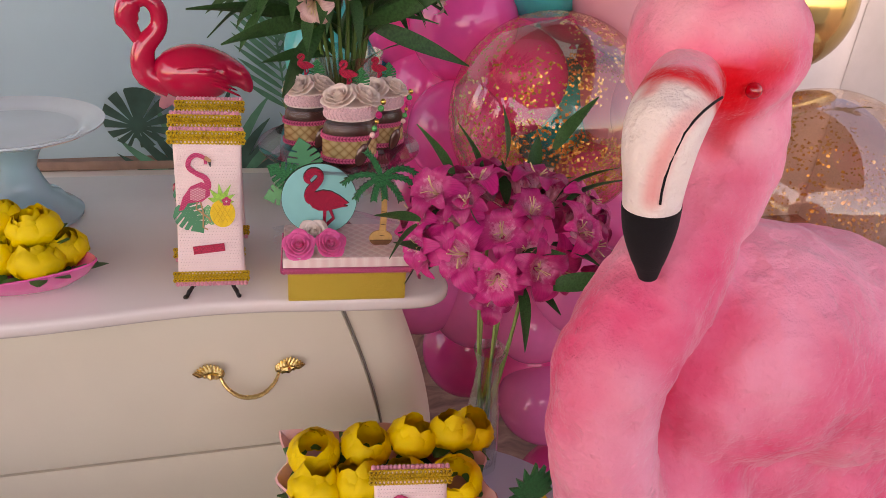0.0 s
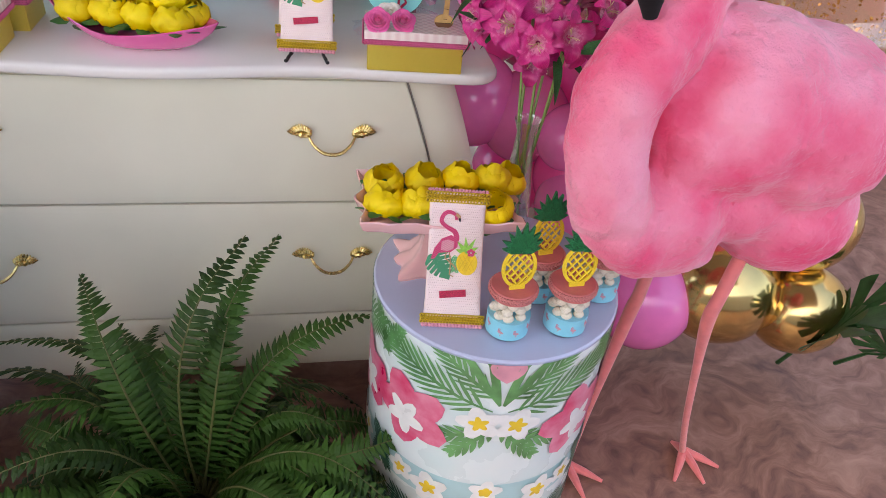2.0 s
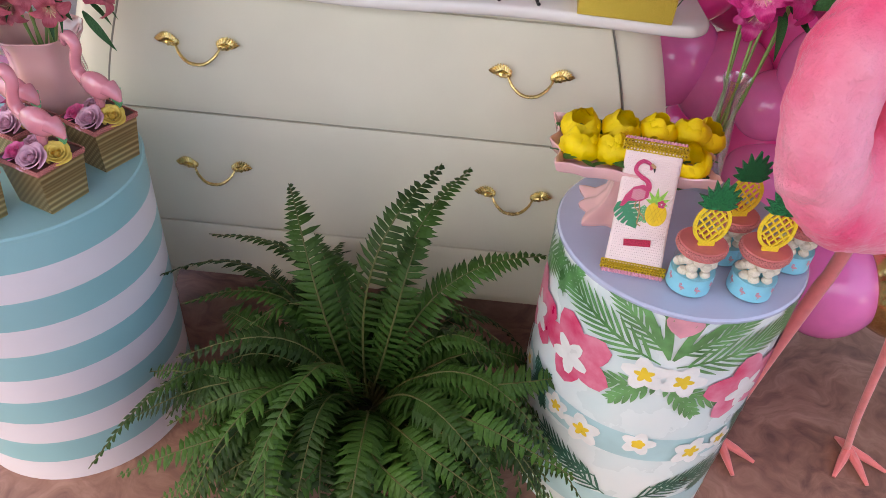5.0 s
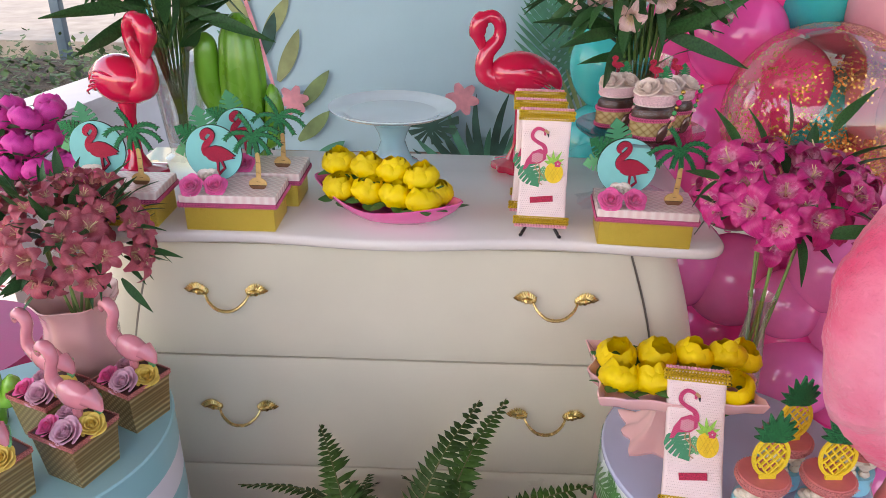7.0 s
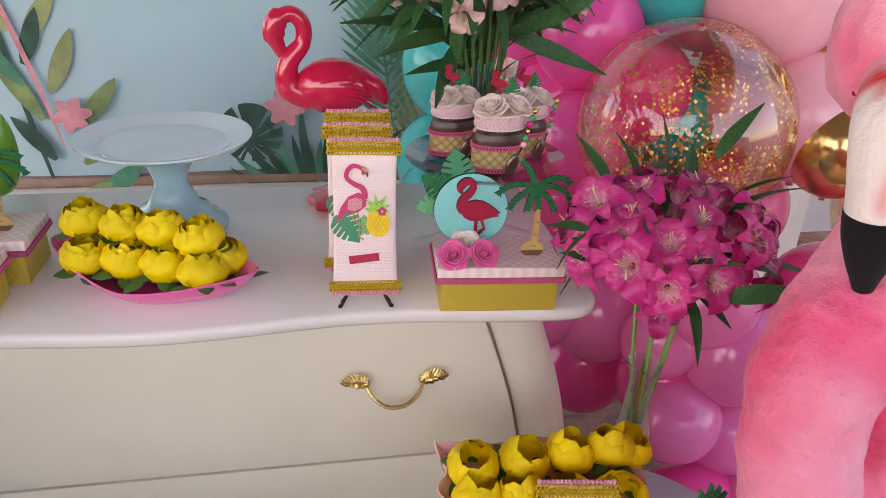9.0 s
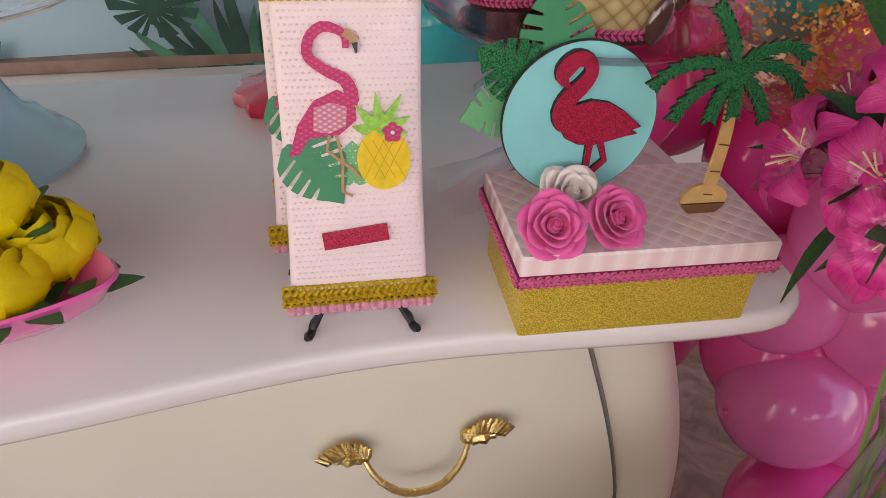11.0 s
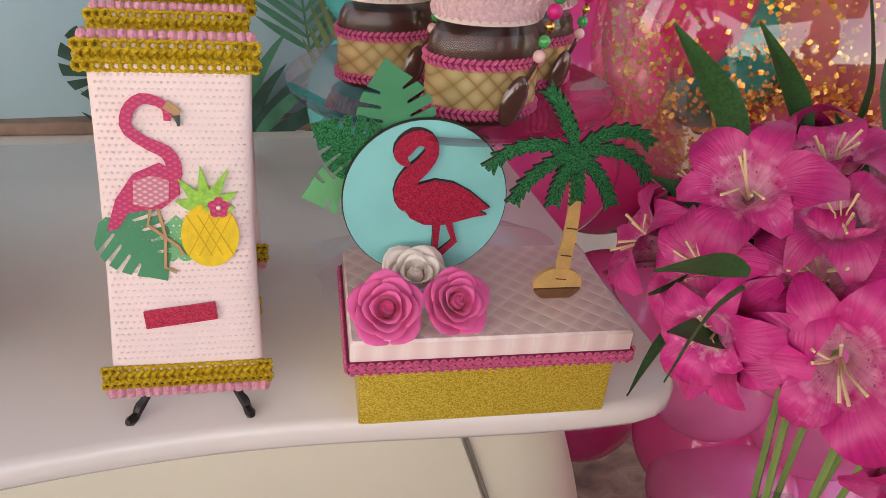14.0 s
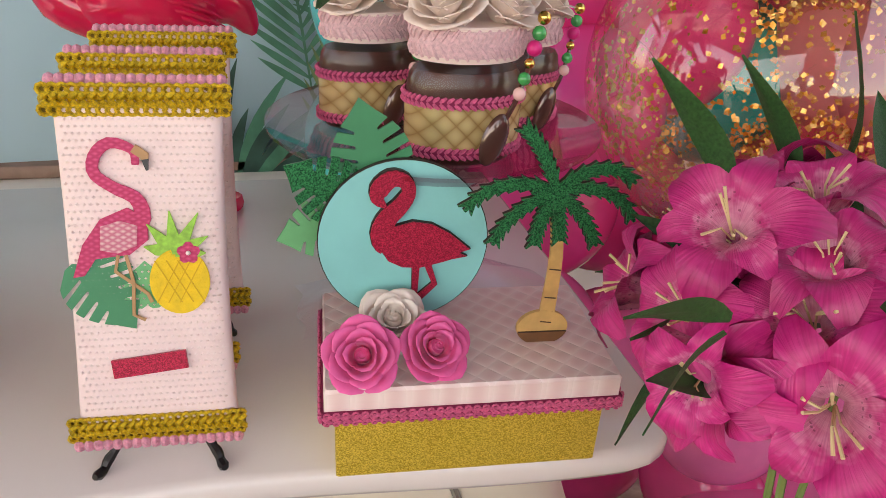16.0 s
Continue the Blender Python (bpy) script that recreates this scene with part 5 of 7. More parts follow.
def rose_geo(r, seed=0):
    """Foam rose: a tight spiral heart, then widening rings of petals with rolled rims."""
    R = rng(seed)
    g = Geo()
    turns, n = 2.3, 44
    rows = [[], [], []]
    for k in range(n):
        t = k / (n - 1)
        a, q = 2 * math.pi * turns * t, r * (0.04 + 0.26 * t)
        for row, (dz, dq) in zip(rows, ((0.25, 0.0), (0.66, 0.02), (0.98 - 0.10 * t, 0.05 * t))):
            row.append(((q + dq * r) * math.cos(a), (q + dq * r) * math.sin(a), r * dz))
    g.grid(rows)
    g.ball((0, 0, 0.56 * r), 0.27 * r, 10)
    for rad, flare, h0, h1, cnt in ((0.34, 0.10, 0.10, 0.96, 3), (0.46, 0.20, 0.06, 0.90, 4), (0.58, 0.32, 0.02, 0.76, 5), (0.66, 0.44, -0.02, 0.54, 5)):
        off = R.random() * 6
        for i in range(cnt):
            a0, half, k1 = off + 2 * math.pi * i / cnt, math.pi / cnt * 1.30, R.uniform(0.9, 1.1)
            rows = []
            for t in (0, 0.3, 0.6, 0.82, 0.94, 1.0):
                row = []
                for s in (-1, -0.66, -0.33, 0, 0.33, 0.66, 1):
                    point = 0.03 * (1 - abs(s)) ** 1.5
                    q = r * (rad * (0.40 + 0.60 * min(1, t * 1.6)) + flare * t ** 2.2 * k1 * (1 - 0.25 * abs(s) ** 2) + (0.10 * (1 - abs(s)) if t > 0.9 else 0) - 0.03 * abs(s))
                    z = r * (h0 + (h1 - h0) * t + point * t - abs(s) ** 3.0 * 0.20 * t - (0.06 if t == 1.0 else 0))
                    row.append((q * math.cos(a0 + half * s), q * math.sin(a0 + half * s), z))
                rows.append(row)
            g.grid(rows)
    return g


ROSE = {}


def rose(kind, r):
    key = (kind, round(r, 4))
    if key not in ROSE:
        ROSE[key] = rose_geo(r, len(ROSE)).mesh("rose", M[kind], True, 80)
    return ROSE[key]


CLOSED_CUP, OPEN_CUP = ((3, 0.42, 1.12), (5, 0.74, 1.10), (6, 1.0, 0.95)), ((5, 0.82, 1.16), (6, 1.0, 1.02))


def crepe_geo(r, seed, rings=CLOSED_CUP):
    """A cupped crepe-paper bloom: rings of wide petals, closed over an amber heart or open."""
    R = rng(seed)
    g = Geo()
    for ring, (n, rr, hh) in enumerate(rings):
        off = R.random() * 6
        for i in range(n):
            a0, half, lift = off + 2 * math.pi * i / n, math.pi / n * 1.55, R.uniform(0.88, 1.1)
            rows = []
            for t in (0, 0.2, 0.45, 0.7, 0.88, 1.0):
                row = []
                for s in (-1, -0.6, -0.2, 0.2, 0.6, 1):
                    q = r * rr * (0.30 + 0.70 * math.sin(math.pi * min(1, 0.10 + t * 0.68))) * (1.0 - 0.20 * max(0, t - 0.6)) + r * 0.035 * math.sin(9 * s + 7 * t + i + seed)
                    z = r * hh * lift * (1.18 * t - abs(s) ** 2.4 * 0.30 * t) + r * 0.03 * math.sin(6 * s + i)
                    row.append((q * math.cos(a0 + half * s), q * math.sin(a0 + half * s), z))
                rows.append(row)
            g.grid(rows)
    return g


CREPE = [crepe_geo(1.0, s).mesh("bloom", M["yellow_petal"], True, 80) for s in range(4)]
CREPE_OPEN = [crepe_geo(1.0, s + 20, OPEN_CUP).mesh("bloom", M["yellow_petal"], True, 80) for s in range(4)]
CREPE_HEART = Geo().ball((0, 0, 0.45), 0.42, 12).mesh("heart", M["yolk"])
CREPE_MAG = [crepe_geo(1.0, s + 9).mesh("bloom", M["magenta_petal"], True, 80) for s in range(2)]


def sepal_geo():
    g = Geo()
    for i in range(5):
        a = 2 * math.pi * i / 5
        rows = []
        for t in (0, 0.35, 0.7, 1.0):
            w = 0.34 * math.sin(math.pi * (0.15 + 0.83 * t))
            q, z = 0.35 + 0.95 * t, 0.10 + 0.10 * math.sin(3 * t + i)
            rows.append([(q * math.cos(a) - s * w * math.sin(a), q * math.sin(a) + s * w * math.cos(a), z - abs(s) * 0.05) for s in (-1, 0, 1)])
        g.grid(rows)
    return g.mesh("sepal", M["sepal"])


SEPAL = sepal_geo()


def crepe_bloom(at, r, tilt, turn, k, meshes=None, heart=True):
    ob = thing("crepe_flower", "magenta paper flower cup" if meshes is CREPE_MAG else "open yellow crepe-paper flower cup with green leaves" if meshes else "yellow crepe-paper flower cup with green leaves", "sweet holder", "magenta flower cups" if meshes is CREPE_MAG else "yellow flower cups")
    ob.matrix_world = pose(*at, tilt[0], tilt[1], turn) @ Matrix.Diagonal((r, r, r, 1))
    ms = meshes or CREPE
    part("petal_cup", ms[k % len(ms)], None, ob)
    if heart:
        part("wrapper", CREPE_HEART, None, ob, "amber wrapped sweet")
    part("leaf_ruff", SEPAL, None, ob, "green crepe leaves")
    return ob


def braid_geo(length, width, n, thick=0.15):
    """Gimp braid along x, facing -y: slanting centre strands between two rows of curled loops."""
    g = Geo()
    st = length / n
    tr = st * thick
    for i in range(n):
        x = -length / 2 + st * (i + 0.5)
        for s in (-1, 1):
            g.tube([(x - 0.45 * st, 0.0004, 0), (x, -tr * 1.3, s * width * 0.11), (x + 0.6 * st, -tr * 0.6, s * width * 0.24)], [tr, tr * 1.5, tr], 5)
            c, q = s * width * 0.33, width * 0.16
            g.tube([(x + q * math.cos(a) * 1.1, -tr * (0.9 + 0.5 * math.sin(a)), c + q * math.sin(a)) for a in (2 * math.pi * k / 8 for k in range(8))], tr * 0.85, 5)
    # backing sheet; its second material paints the shade between loops
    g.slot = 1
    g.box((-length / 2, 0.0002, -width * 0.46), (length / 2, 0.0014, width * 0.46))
    g.slot = 0
    return g


def ring_braid(r, sx, sy, z, width, n):
    g = Geo()
    for i in range(n):
        for j, s in enumerate((-1, 1)):
            pts = []
            for q in (-0.32, 0.1, 0.55):
                a = 2 * math.pi * (i + q) / n
                k = r + 0.0012 - abs(q - 0.1) * 0.0016
                pts.append((k * sx * math.cos(a), k * sy * math.sin(a), z + s * width * (0.06 + 0.46 * (q + 0.32))))
            g.tube(pts, [0.0009, 0.0015, 0.0009], 5)
    # backing ring, its second material again painted as gap shade
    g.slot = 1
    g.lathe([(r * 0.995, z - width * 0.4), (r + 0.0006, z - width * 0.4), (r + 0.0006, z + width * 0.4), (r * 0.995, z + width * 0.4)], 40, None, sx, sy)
    return g


def flat_flamingo(g, k, th, legs=True):
    """Standing bird cut-out facing left, k metres tall; feet at the origin."""
    g.ribbon([(x * k, y * k) for x, y in spline([(-0.17, 0.765), (-0.225, 0.81), (-0.215, 0.88), (-0.13, 0.945), (-0.04, 0.925), (-0.015, 0.85), (-0.075, 0.765), (-0.165, 0.68), (-0.20, 0.58), (-0.15, 0.50)], 26)], [k * w for w in (0.015, 0.04, 0.065, 0.095, 0.115, 0.125, 0.125, 0.12, 0.11, 0.10, 0.095, 0.095, 0.095, 0.10, 0.10, 0.105, 0.11, 0.115, 0.12, 0.13, 0.14, 0.15, 0.16, 0.17, 0.17, 0.15)], th)
    body = [(0.44, 0.47), (0.36, 0.445), (0.42, 0.42), (0.32, 0.405), (0.20, 0.375), (0.08, 0.35), (-0.05, 0.355), (-0.15, 0.40), (-0.215, 0.49), (-0.215, 0.57), (-0.12, 0.63), (0.02, 0.665), (0.16, 0.645), (0.29, 0.58)]
    g.prism([(x * k, y * k) for x, y in body], th * 1.05)
    if legs:
        g.ribbon([(x * k, y * k) for x, y in ((0.05, 0.38), (0.045, 0.2), (0.03, 0.0))], [0.055 * k, 0.045 * k, 0.05 * k], th * 0.95)
        g.ribbon([(x * k, y * k) for x, y in ((0.13, 0.38), (0.19, 0.23), (0.05, 0.11))], [0.05 * k, 0.045 * k, 0.05 * k], th * 0.9)


UPRIGHT = pose(0, 0, 0, 90, 0, 0)


def split_card():
    """Heart-shaped leaf card of unit half-length, stalk down, with slots cut in from both sides."""
    side = [(0.0, -0.78), (0.16, -0.92), (0.36, -0.90)]
    for k in range(5):
        t0, t1 = 0.10 + 0.17 * k, 0.10 + 0.17 * (k + 1) - 0.060
        for t in (t0, (t0 + t1) / 2, t1):
            w = 0.82 * math.sin(math.pi * min(1.0, 0.22 + 0.78 * t ** 0.9)) ** 0.75
            side.append((w, -0.85 + 1.72 * t + 0.10 * w))
        if k < 4:
            w = 0.30 * math.sin(math.pi * (0.2 + 0.7 * t1))
            side += [(w, -0.93 + 1.72 * (t1 + 0.010)), (w * 0.92, -0.93 + 1.72 * (t1 + 0.030)), (w, -0.93 + 1.72 * (t1 + 0.050))]
    side.append((0.0, 1.02))
    return side + [(-x, y) for x, y in reversed(side[1:-1])]


MONS = split_card()


def mons_geo(r, th, m=None):
    return Geo().prism([(x * r, y * r) for x, y in MONS], th, m)


# ---------------------------------------------------------------- keepsake boxes on the commode


def keepsake_box(m, label):
    ob = thing("keepsake_box", label, "gift box", "gold glitter keepsake boxes", at=m)
    W, D = 0.160, 0.094
    part("base", Geo().box((-W / 2, -D / 2, 0), (W / 2, D / 2, 0.050), bev=0.0012), M["gold_box"], ob, "gold glitter box base", angle=30)
    lid = part("lid", Geo().box((-W / 2 - 0.006, -D / 2 - 0.006, 0.046), (W / 2 + 0.006, D / 2 + 0.006, 0.069), bev=0.002), [M["quilt"]], ob, "pale pink quilted paper lid", angle=30)
    for n, (ln, mm) in enumerate(((W + 0.014, pose(0, -D / 2 - 0.0075, 0.051)), (W + 0.014, pose(0, D / 2 + 0.0075, 0.051, 0, 0, 180)), (D + 0.014, pose(-W / 2 - 0.0075, 0, 0.051, 0, 0, -90)), (D + 0.014, pose(W / 2 + 0.0075, 0, 0.051, 0, 0, 90)))):
        part("braid", braid_geo(ln, 0.009, int(ln / 0.0052)), [M["pink_braid"], M["pink_gap_shade"]], lid, "pink gimp braid edging", m=mm)
    zl = 0.069
    # round plaque with the bird
    pm = pose(-0.0365, 0.018, zl + 0.0555, 90 - 4, 0, 0)
    pl = part("plaque", Geo().lathe([(0.0515, 0.0), (0.0515, 0.003)], 56, cap=True), M["dark_edge"], ob, "round aqua plaque with dark laser-cut edge", m=pm, angle=30)
    part("plaque_face", Geo().lathe([(0.0508, 0.0031), (0.0508, 0.0036)], 56), M["aqua"], pl, angle=30)
    g = Geo()
    flat_flamingo(g, 0.099, 0.003)
    part("bird", g, M["dark_edge"], pl, m=pose(0.003, -0.049, 0.0037) @ Matrix.Diagonal((0.86, 0.97, 1, 1)), smooth=False)
    g = Geo()
    flat_flamingo(g, 0.097, 0.0012)
    part("bird_face", g, M["red_glit"], pl, "crimson glitter flamingo cut-out", m=pose(0.003, -0.048, 0.0068) @ Matrix.Diagonal((0.86, 0.97, 1, 1)), smooth=False)
    for x, z, r, rot, mk, dy in ((-0.047, 0.033, 0.025, 60, "green_glit", 0.006), (-0.020, 0.055, 0.029, 12, "green_card", 0.010), (-0.052, 0.002, 0.024, 105, "light_green_card", 0.013)):
        part("leaf", mons_geo(r, 0.0018), M[mk], ob, m=pose(-0.0365 + x, 0.018 + dy, zl + 0.0555 + z, 86, 0, 0) @ pose(0, 0, 0, 0, 0, rot), smooth=False)
    # little palm tree
    g = Geo()
    tr = spline([(0.0, 0.0), (0.002, 0.03), (0.003, 0.07), (-0.003, 0.112)], 12)
    g.ribbon(tr, [0.012 - 0.0050 * i / 11 for i in range(12)], 0.0028)
    g.prism([(0.0185 * math.cos(2 * math.pi * i / 30) - 0.001, 0.010 + 0.0135 * math.sin(2 * math.pi * i / 30) * (1 if math.sin(2 * math.pi * i / 30) > -0.6 else 0.9)) for i in range(30)], 0.0032)
    pt = part("palm_trunk", g, M["wood_ply"], ob, "pale plywood palm trunk", m=pose(0.0475, -0.012, zl + 0.001, 88, 0, 0) @ Matrix.Scale(0.87, 4), smooth=False)
    g = Geo()
    for i, t in enumerate((0.25, 0.42, 0.58, 0.74)):
        q = tr[int(t * 11)]
        g.ribbon([(q[0] - 0.004, q[1] + 0.001), (q[0] + 0.004, q[1])], 0.0007, 0.0006, z=0.0029)
    g.ribbon([(-0.0185, 0.007), (0.0165, 0.007)], 0.0008, 0.0006, z=0.0033)
    part("scorch_line", g, M["wood_burn"], pt, smooth=False)
    lower = [(0.0185 * math.cos(a) - 0.001, 0.010 + 0.0135 * math.sin(a)) for a in (math.pi * (1.08 + 0.84 * i / 16) for i in range(17))]
    part("coconut_shadow_half", Geo().prism(lower, 0.0005, z=0.0033), M["wood_dark"], pt, "darker brown lower half of the coconut", smooth=False)
    for th, z, mk, gw in ((0.003, 0.0005, "dark_edge", 1.06), (0.0012, 0.0036, "green_glit", 1.0)):
        g = Geo()
        for k, (ang, ln, bend) in enumerate(((163, 0.066, 0.80), (110, 0.050, 0.30), (40, 0.060, -0.95), (8, 0.066, -0.80), (205, 0.056, 0.50), (247, 0.040, 0.20), (-38, 0.052, -0.35), (-76, 0.036, -0.1))):
            pts = []
            x, y, a = -0.003, 0.113, radians(ang)
            for q in range(9):
                pts.append((x, y))
                x, y, a = x + math.cos(a) * ln / 8, y + math.sin(a) * ln / 8, a + bend / 8 * (1.0 + q / 4)
            g.ribbon(pts, [gw * w for w in (0.005, 0.006, 0.007, 0.0075, 0.0075, 0.007, 0.006, 0.0045, 0.002)], th, z=z + 0.0001 * k)
            for q in range(1, 8):
                (ax, ay), (bx, by) = pts[q], pts[q + 1]
                d = math.atan2(by - ay, bx - ax)
                for s in (-1, 1):
                    g.ribbon([(ax, ay), (ax + math.cos(d + s * 0.60) * 0.0098, ay + math.sin(d + s * 0.60) * 0.0098)], [0.0050, 0.0006], th * 0.97, z=z)
        part("palm_crown" if mk == "green_glit" else "crown_edge", g, M[mk], pt, "green glitter palm fronds" if mk == "green_glit" else "", smooth=False)
    for kind, x, y, z, rr, tx, ty in (("rose_pink", -0.0635, -0.034, 0.008, 0.0190, 48, -8), ("rose_pink", -0.0245, -0.030, 0.008, 0.0185, 44, 14), ("rose_white", -0.045, -0.008, 0.010, 0.0200, 30, 0)):
        part("rose", rose(kind, rr), None, ob, "hot pink foam rose" if kind == "rose_pink" else "off-white foam rose", m=pose(x, y, zl + z, tx, ty, 0))
    part("rose_leaf", Geo().grid([[(-0.026, -0.016 + 0.01 * s, zl + 0.012) for s in (-1, 1)], [(-0.018, -0.02 + 0.008 * s, zl + 0.020) for s in (-1, 1)], [(-0.006, -0.022 + 0.001 * s, zl + 0.018) for s in (-1, 1)]]), M["plume_leaf"], ob)
    return ob


box_a = keepsake_box(pose(0.454, 0.011, TOP, 0, 0, -4.7), "gold glitter box with pale pink lid, flamingo plaque and palm tree")
for bx, by, rz in ((-0.283, 0.032, 0), (-0.266, 0.152, 0), (-0.498, 0.040, 0)):
    copy_thing(box_a, pose(bx, by, TOP, 0, 0, rz))
part_scarf = solo("tulle_scrap", Geo().grid([[(0.36 + 0.03 * i + 0.004 * math.sin(j * 2 + i), 0.10 + 0.016 * j, TOP + 0.012 + 0.045 * math.sin(math.pi * i / 7) * math.sin(math.pi * (j + 0.5) / 6)) for j in range(6)] for i in range(8)]), clear("thin lilac tulle", (0.98, 0.94, 0.97), 0.16, 0.2), "thin translucent lilac wrap lying behind the gift box", "wrap")

# ---------------------------------------------------------------- chocolate bar wraps


def wrap_geo(w, h, th, waist=0.06):
    """Padded sleeve in x (width) and z (height), front at -y, pinched under both bands."""
    rows = []
    for i in range(25):
        t = i / 24
        k = 1 - waist * math.sin(math.pi * t) ** 0.7 + 0.0
        d = th * (0.35 + 0.65 * math.sin(math.pi * min(1, max(0, 0.03 + 0.94 * t))) ** 0.45)
        z = h * t
        row = []
        for j in range(24):
            a = 2 * math.pi * j / 24
            cx_, sy_ = math.cos(a), math.sin(a)
            row.append((w / 2 * k * math.copysign(abs(cx_) ** 0.22, cx_), d / 2 * math.copysign(abs(sy_) ** 0.5, sy_), z))
        rows.append(row)
    return Geo().grid(rows, None, True, True)


WW, WH, WT = 0.089, 0.199, 0.020
DOT = Geo()
for i in range(44):
    for j in range(23):
        x = -WW / 2 + 0.006 + (WW - 0.012) * (j + 0.5 * (i % 2)) / 22.5
        z = 0.018 + (WH - 0.036) * i / 43
        t = z / WH
        DOT.add([(x - 0.0013, 0, z), (x, 0, z - 0.0011), (x + 0.0013, 0, z), (x, 0, z + 0.0011), (x, -0.0011, z)], [(0, 1, 4), (1, 2, 4), (2, 3, 4), (3, 0, 4)], Matrix.Translation((0, -WT / 2 * (0.35 + 0.65 * math.sin(math.pi * (0.03 + 0.94 * t)) ** 0.45) * 0.985, 0)))
WRAP_ME = wrap_geo(WW, WH, WT).mesh("sleeve", M["dimple"], True, 60)
DOT_ME = DOT.mesh("dots", M["dimple_dot"])
BAND_ME = braid_geo(WW + 0.008, 0.0165, 20, 0.34).mesh("band", [M["gold_braid"], M["gold_gap_shade"]])
BAND_ME2 = braid_geo(WW + 0.008, 0.0140, 22, 0.34).mesh("band", [M["gold_braid"], M["gold_gap_shade"]])
g = Geo()
for i in range(18):
    g.ball((-(WW + 0.004) / 2 + (WW + 0.004) * (i + 0.5) / 18, 0, 0), 0.0038, 9, None, (0.9, 1.1, 1.05))
POM_ME = g.mesh("pompom_trim", M["pink_pom"])


def motif(ob, y, s=1.0):
    """Embroidered bird, pineapple and leaves, and the name drawn as plain bars, on the front at depth y."""
    F = Matrix.Translation((-0.002, y, 0.0075)) @ UPRIGHT

    def emb(name, mk, fn, label="", z=0.0):
        g = Geo()
        fn(g)
        part(name, g, M[mk], ob, label, m=F @ pose(0, 0, z), smooth=False)

    emb("leaf_patch", "green_card", lambda g: g.prism([(-0.020 + x * 0.025 * s * math.cos(0.6) - yy * 0.025 * math.sin(0.6), 0.079 + x * 0.025 * math.sin(0.6) + yy * 0.025 * s * math.cos(0.6)) for x, yy in [(px, -py) for px, py in MONS]], 0.0008), "green monstera patch")
    emb("leaf_patch", "light_green_card", lambda g: g.prism([(0.001 + x * 0.017, 0.082 + yy * 0.014) for x, yy in MONS], 0.0006), "light green leaf patch", -0.0003)
    neck = spline([(0.0, 0.149), (-0.001, 0.157), (-0.012, 0.161), (-0.020, 0.155), (-0.0215, 0.145), (-0.012, 0.137), (-0.001, 0.131), (0.002, 0.120), (-0.005, 0.110)], 24)
    emb("bird_patch", "emb_pink", lambda g: (g.ribbon(neck, [0.0035 + 0.0026 * min(1, i / 6) + 0.004 * max(0, (i - 14) / 10) for i in range(24)], 0.0016), g.prism([(-0.036, 0.088), (-0.030, 0.106), (-0.020, 0.120), (-0.006, 0.126), (0.004, 0.120), (0.004, 0.108), (-0.006, 0.100), (-0.016, 0.099), (-0.024, 0.098), (-0.030, 0.089)], 0.0015)), "pink embroidered flamingo")
    emb("wing_patch", "emb_pale", lambda g: g.prism([(-0.021, 0.103), (-0.020, 0.116), (-0.010, 0.119), (-0.001, 0.116), (-0.002, 0.105), (-0.012, 0.101)], 0.0006), "", 0.0016)
    emb("bill_patch", "emb_tan", lambda g: g.ribbon([(-0.0005, 0.158), (0.005, 0.154), (0.006, 0.148)], [0.005, 0.005, 0.001], 0.0018), "", 0.0001)
    emb("bill_tip", "easel", lambda g: g.ribbon([(0.0052, 0.152), (0.006, 0.146)], [0.0036, 0.001], 0.002), "", 0.0001)
    emb("leg_patch", "emb_tan", lambda g: (g.ribbon([(-0.008, 0.100), (-0.005, 0.085), (-0.006, 0.066), (0.0, 0.063)], 0.0018, 0.001), g.ribbon([(-0.012, 0.100), (-0.014, 0.091), (0.002, 0.078), (0.004, 0.073)], 0.0018, 0.0009)), "", 0.0012)
    emb("pineapple_patch", "emb_yellow", lambda g: g.prism([(0.0195 + 0.0160 * math.cos(2 * math.pi * i / 32), 0.0845 + 0.0185 * math.sin(2 * math.pi * i / 32)) for i in range(32)], 0.0016), "yellow embroidered pineapple", 0.0009)
    emb("pineapple_stitch", "emb_yellow_d", lambda g: [g.ribbon([(0.0195 + q * 0.006 - d * 0.011, 0.0845 - 0.012), (0.0195 + q * 0.006 + d * 0.011, 0.0845 + 0.012)], 0.0006, 0.0005) for q in (-1, 0, 1) for d in (-0.6, 0.6)], "", 0.0024)
    emb("crown_patch", "emb_lime", lambda g: [g.ribbon([(0.018, 0.100), (0.018 + 0.010 * math.sin(radians(a)), 0.100 + 0.010 * math.cos(radians(a))), (0.018 + ln * math.sin(radians(a)), 0.100 + ln * math.cos(radians(a)))], [0.003, 0.0065, 0.0005], 0.0012 + 0.0001 * k) for k, (a, ln) in enumerate(((-75, 0.017), (-40, 0.022), (-5, 0.024), (30, 0.026), (62, 0.020), (90, 0.016)))], "lime green embroidered crown", 0.0012)
    emb("blossom_patch", "emb_pink", lambda g: flower2(g, lambda x, yy, l: (x, yy, 0.0002 * l), (0.025, 0.1005), 0.0062, 5, 0.8, 0, 0.3), "", 0.0030)
    emb("blossom_heart", "white_stitch", lambda g: g.ball((0.025, 0.1005, 0.0005), 0.0014, 8), "", 0.0034)
    for pts, wd in (([(-0.0195, 0.0348), (0.0205, 0.0392)], 0.0105),):
        emb("name_bar", "red_glit", lambda g: g.ribbon(pts, wd, 0.0022), "plain crimson glitter bar")


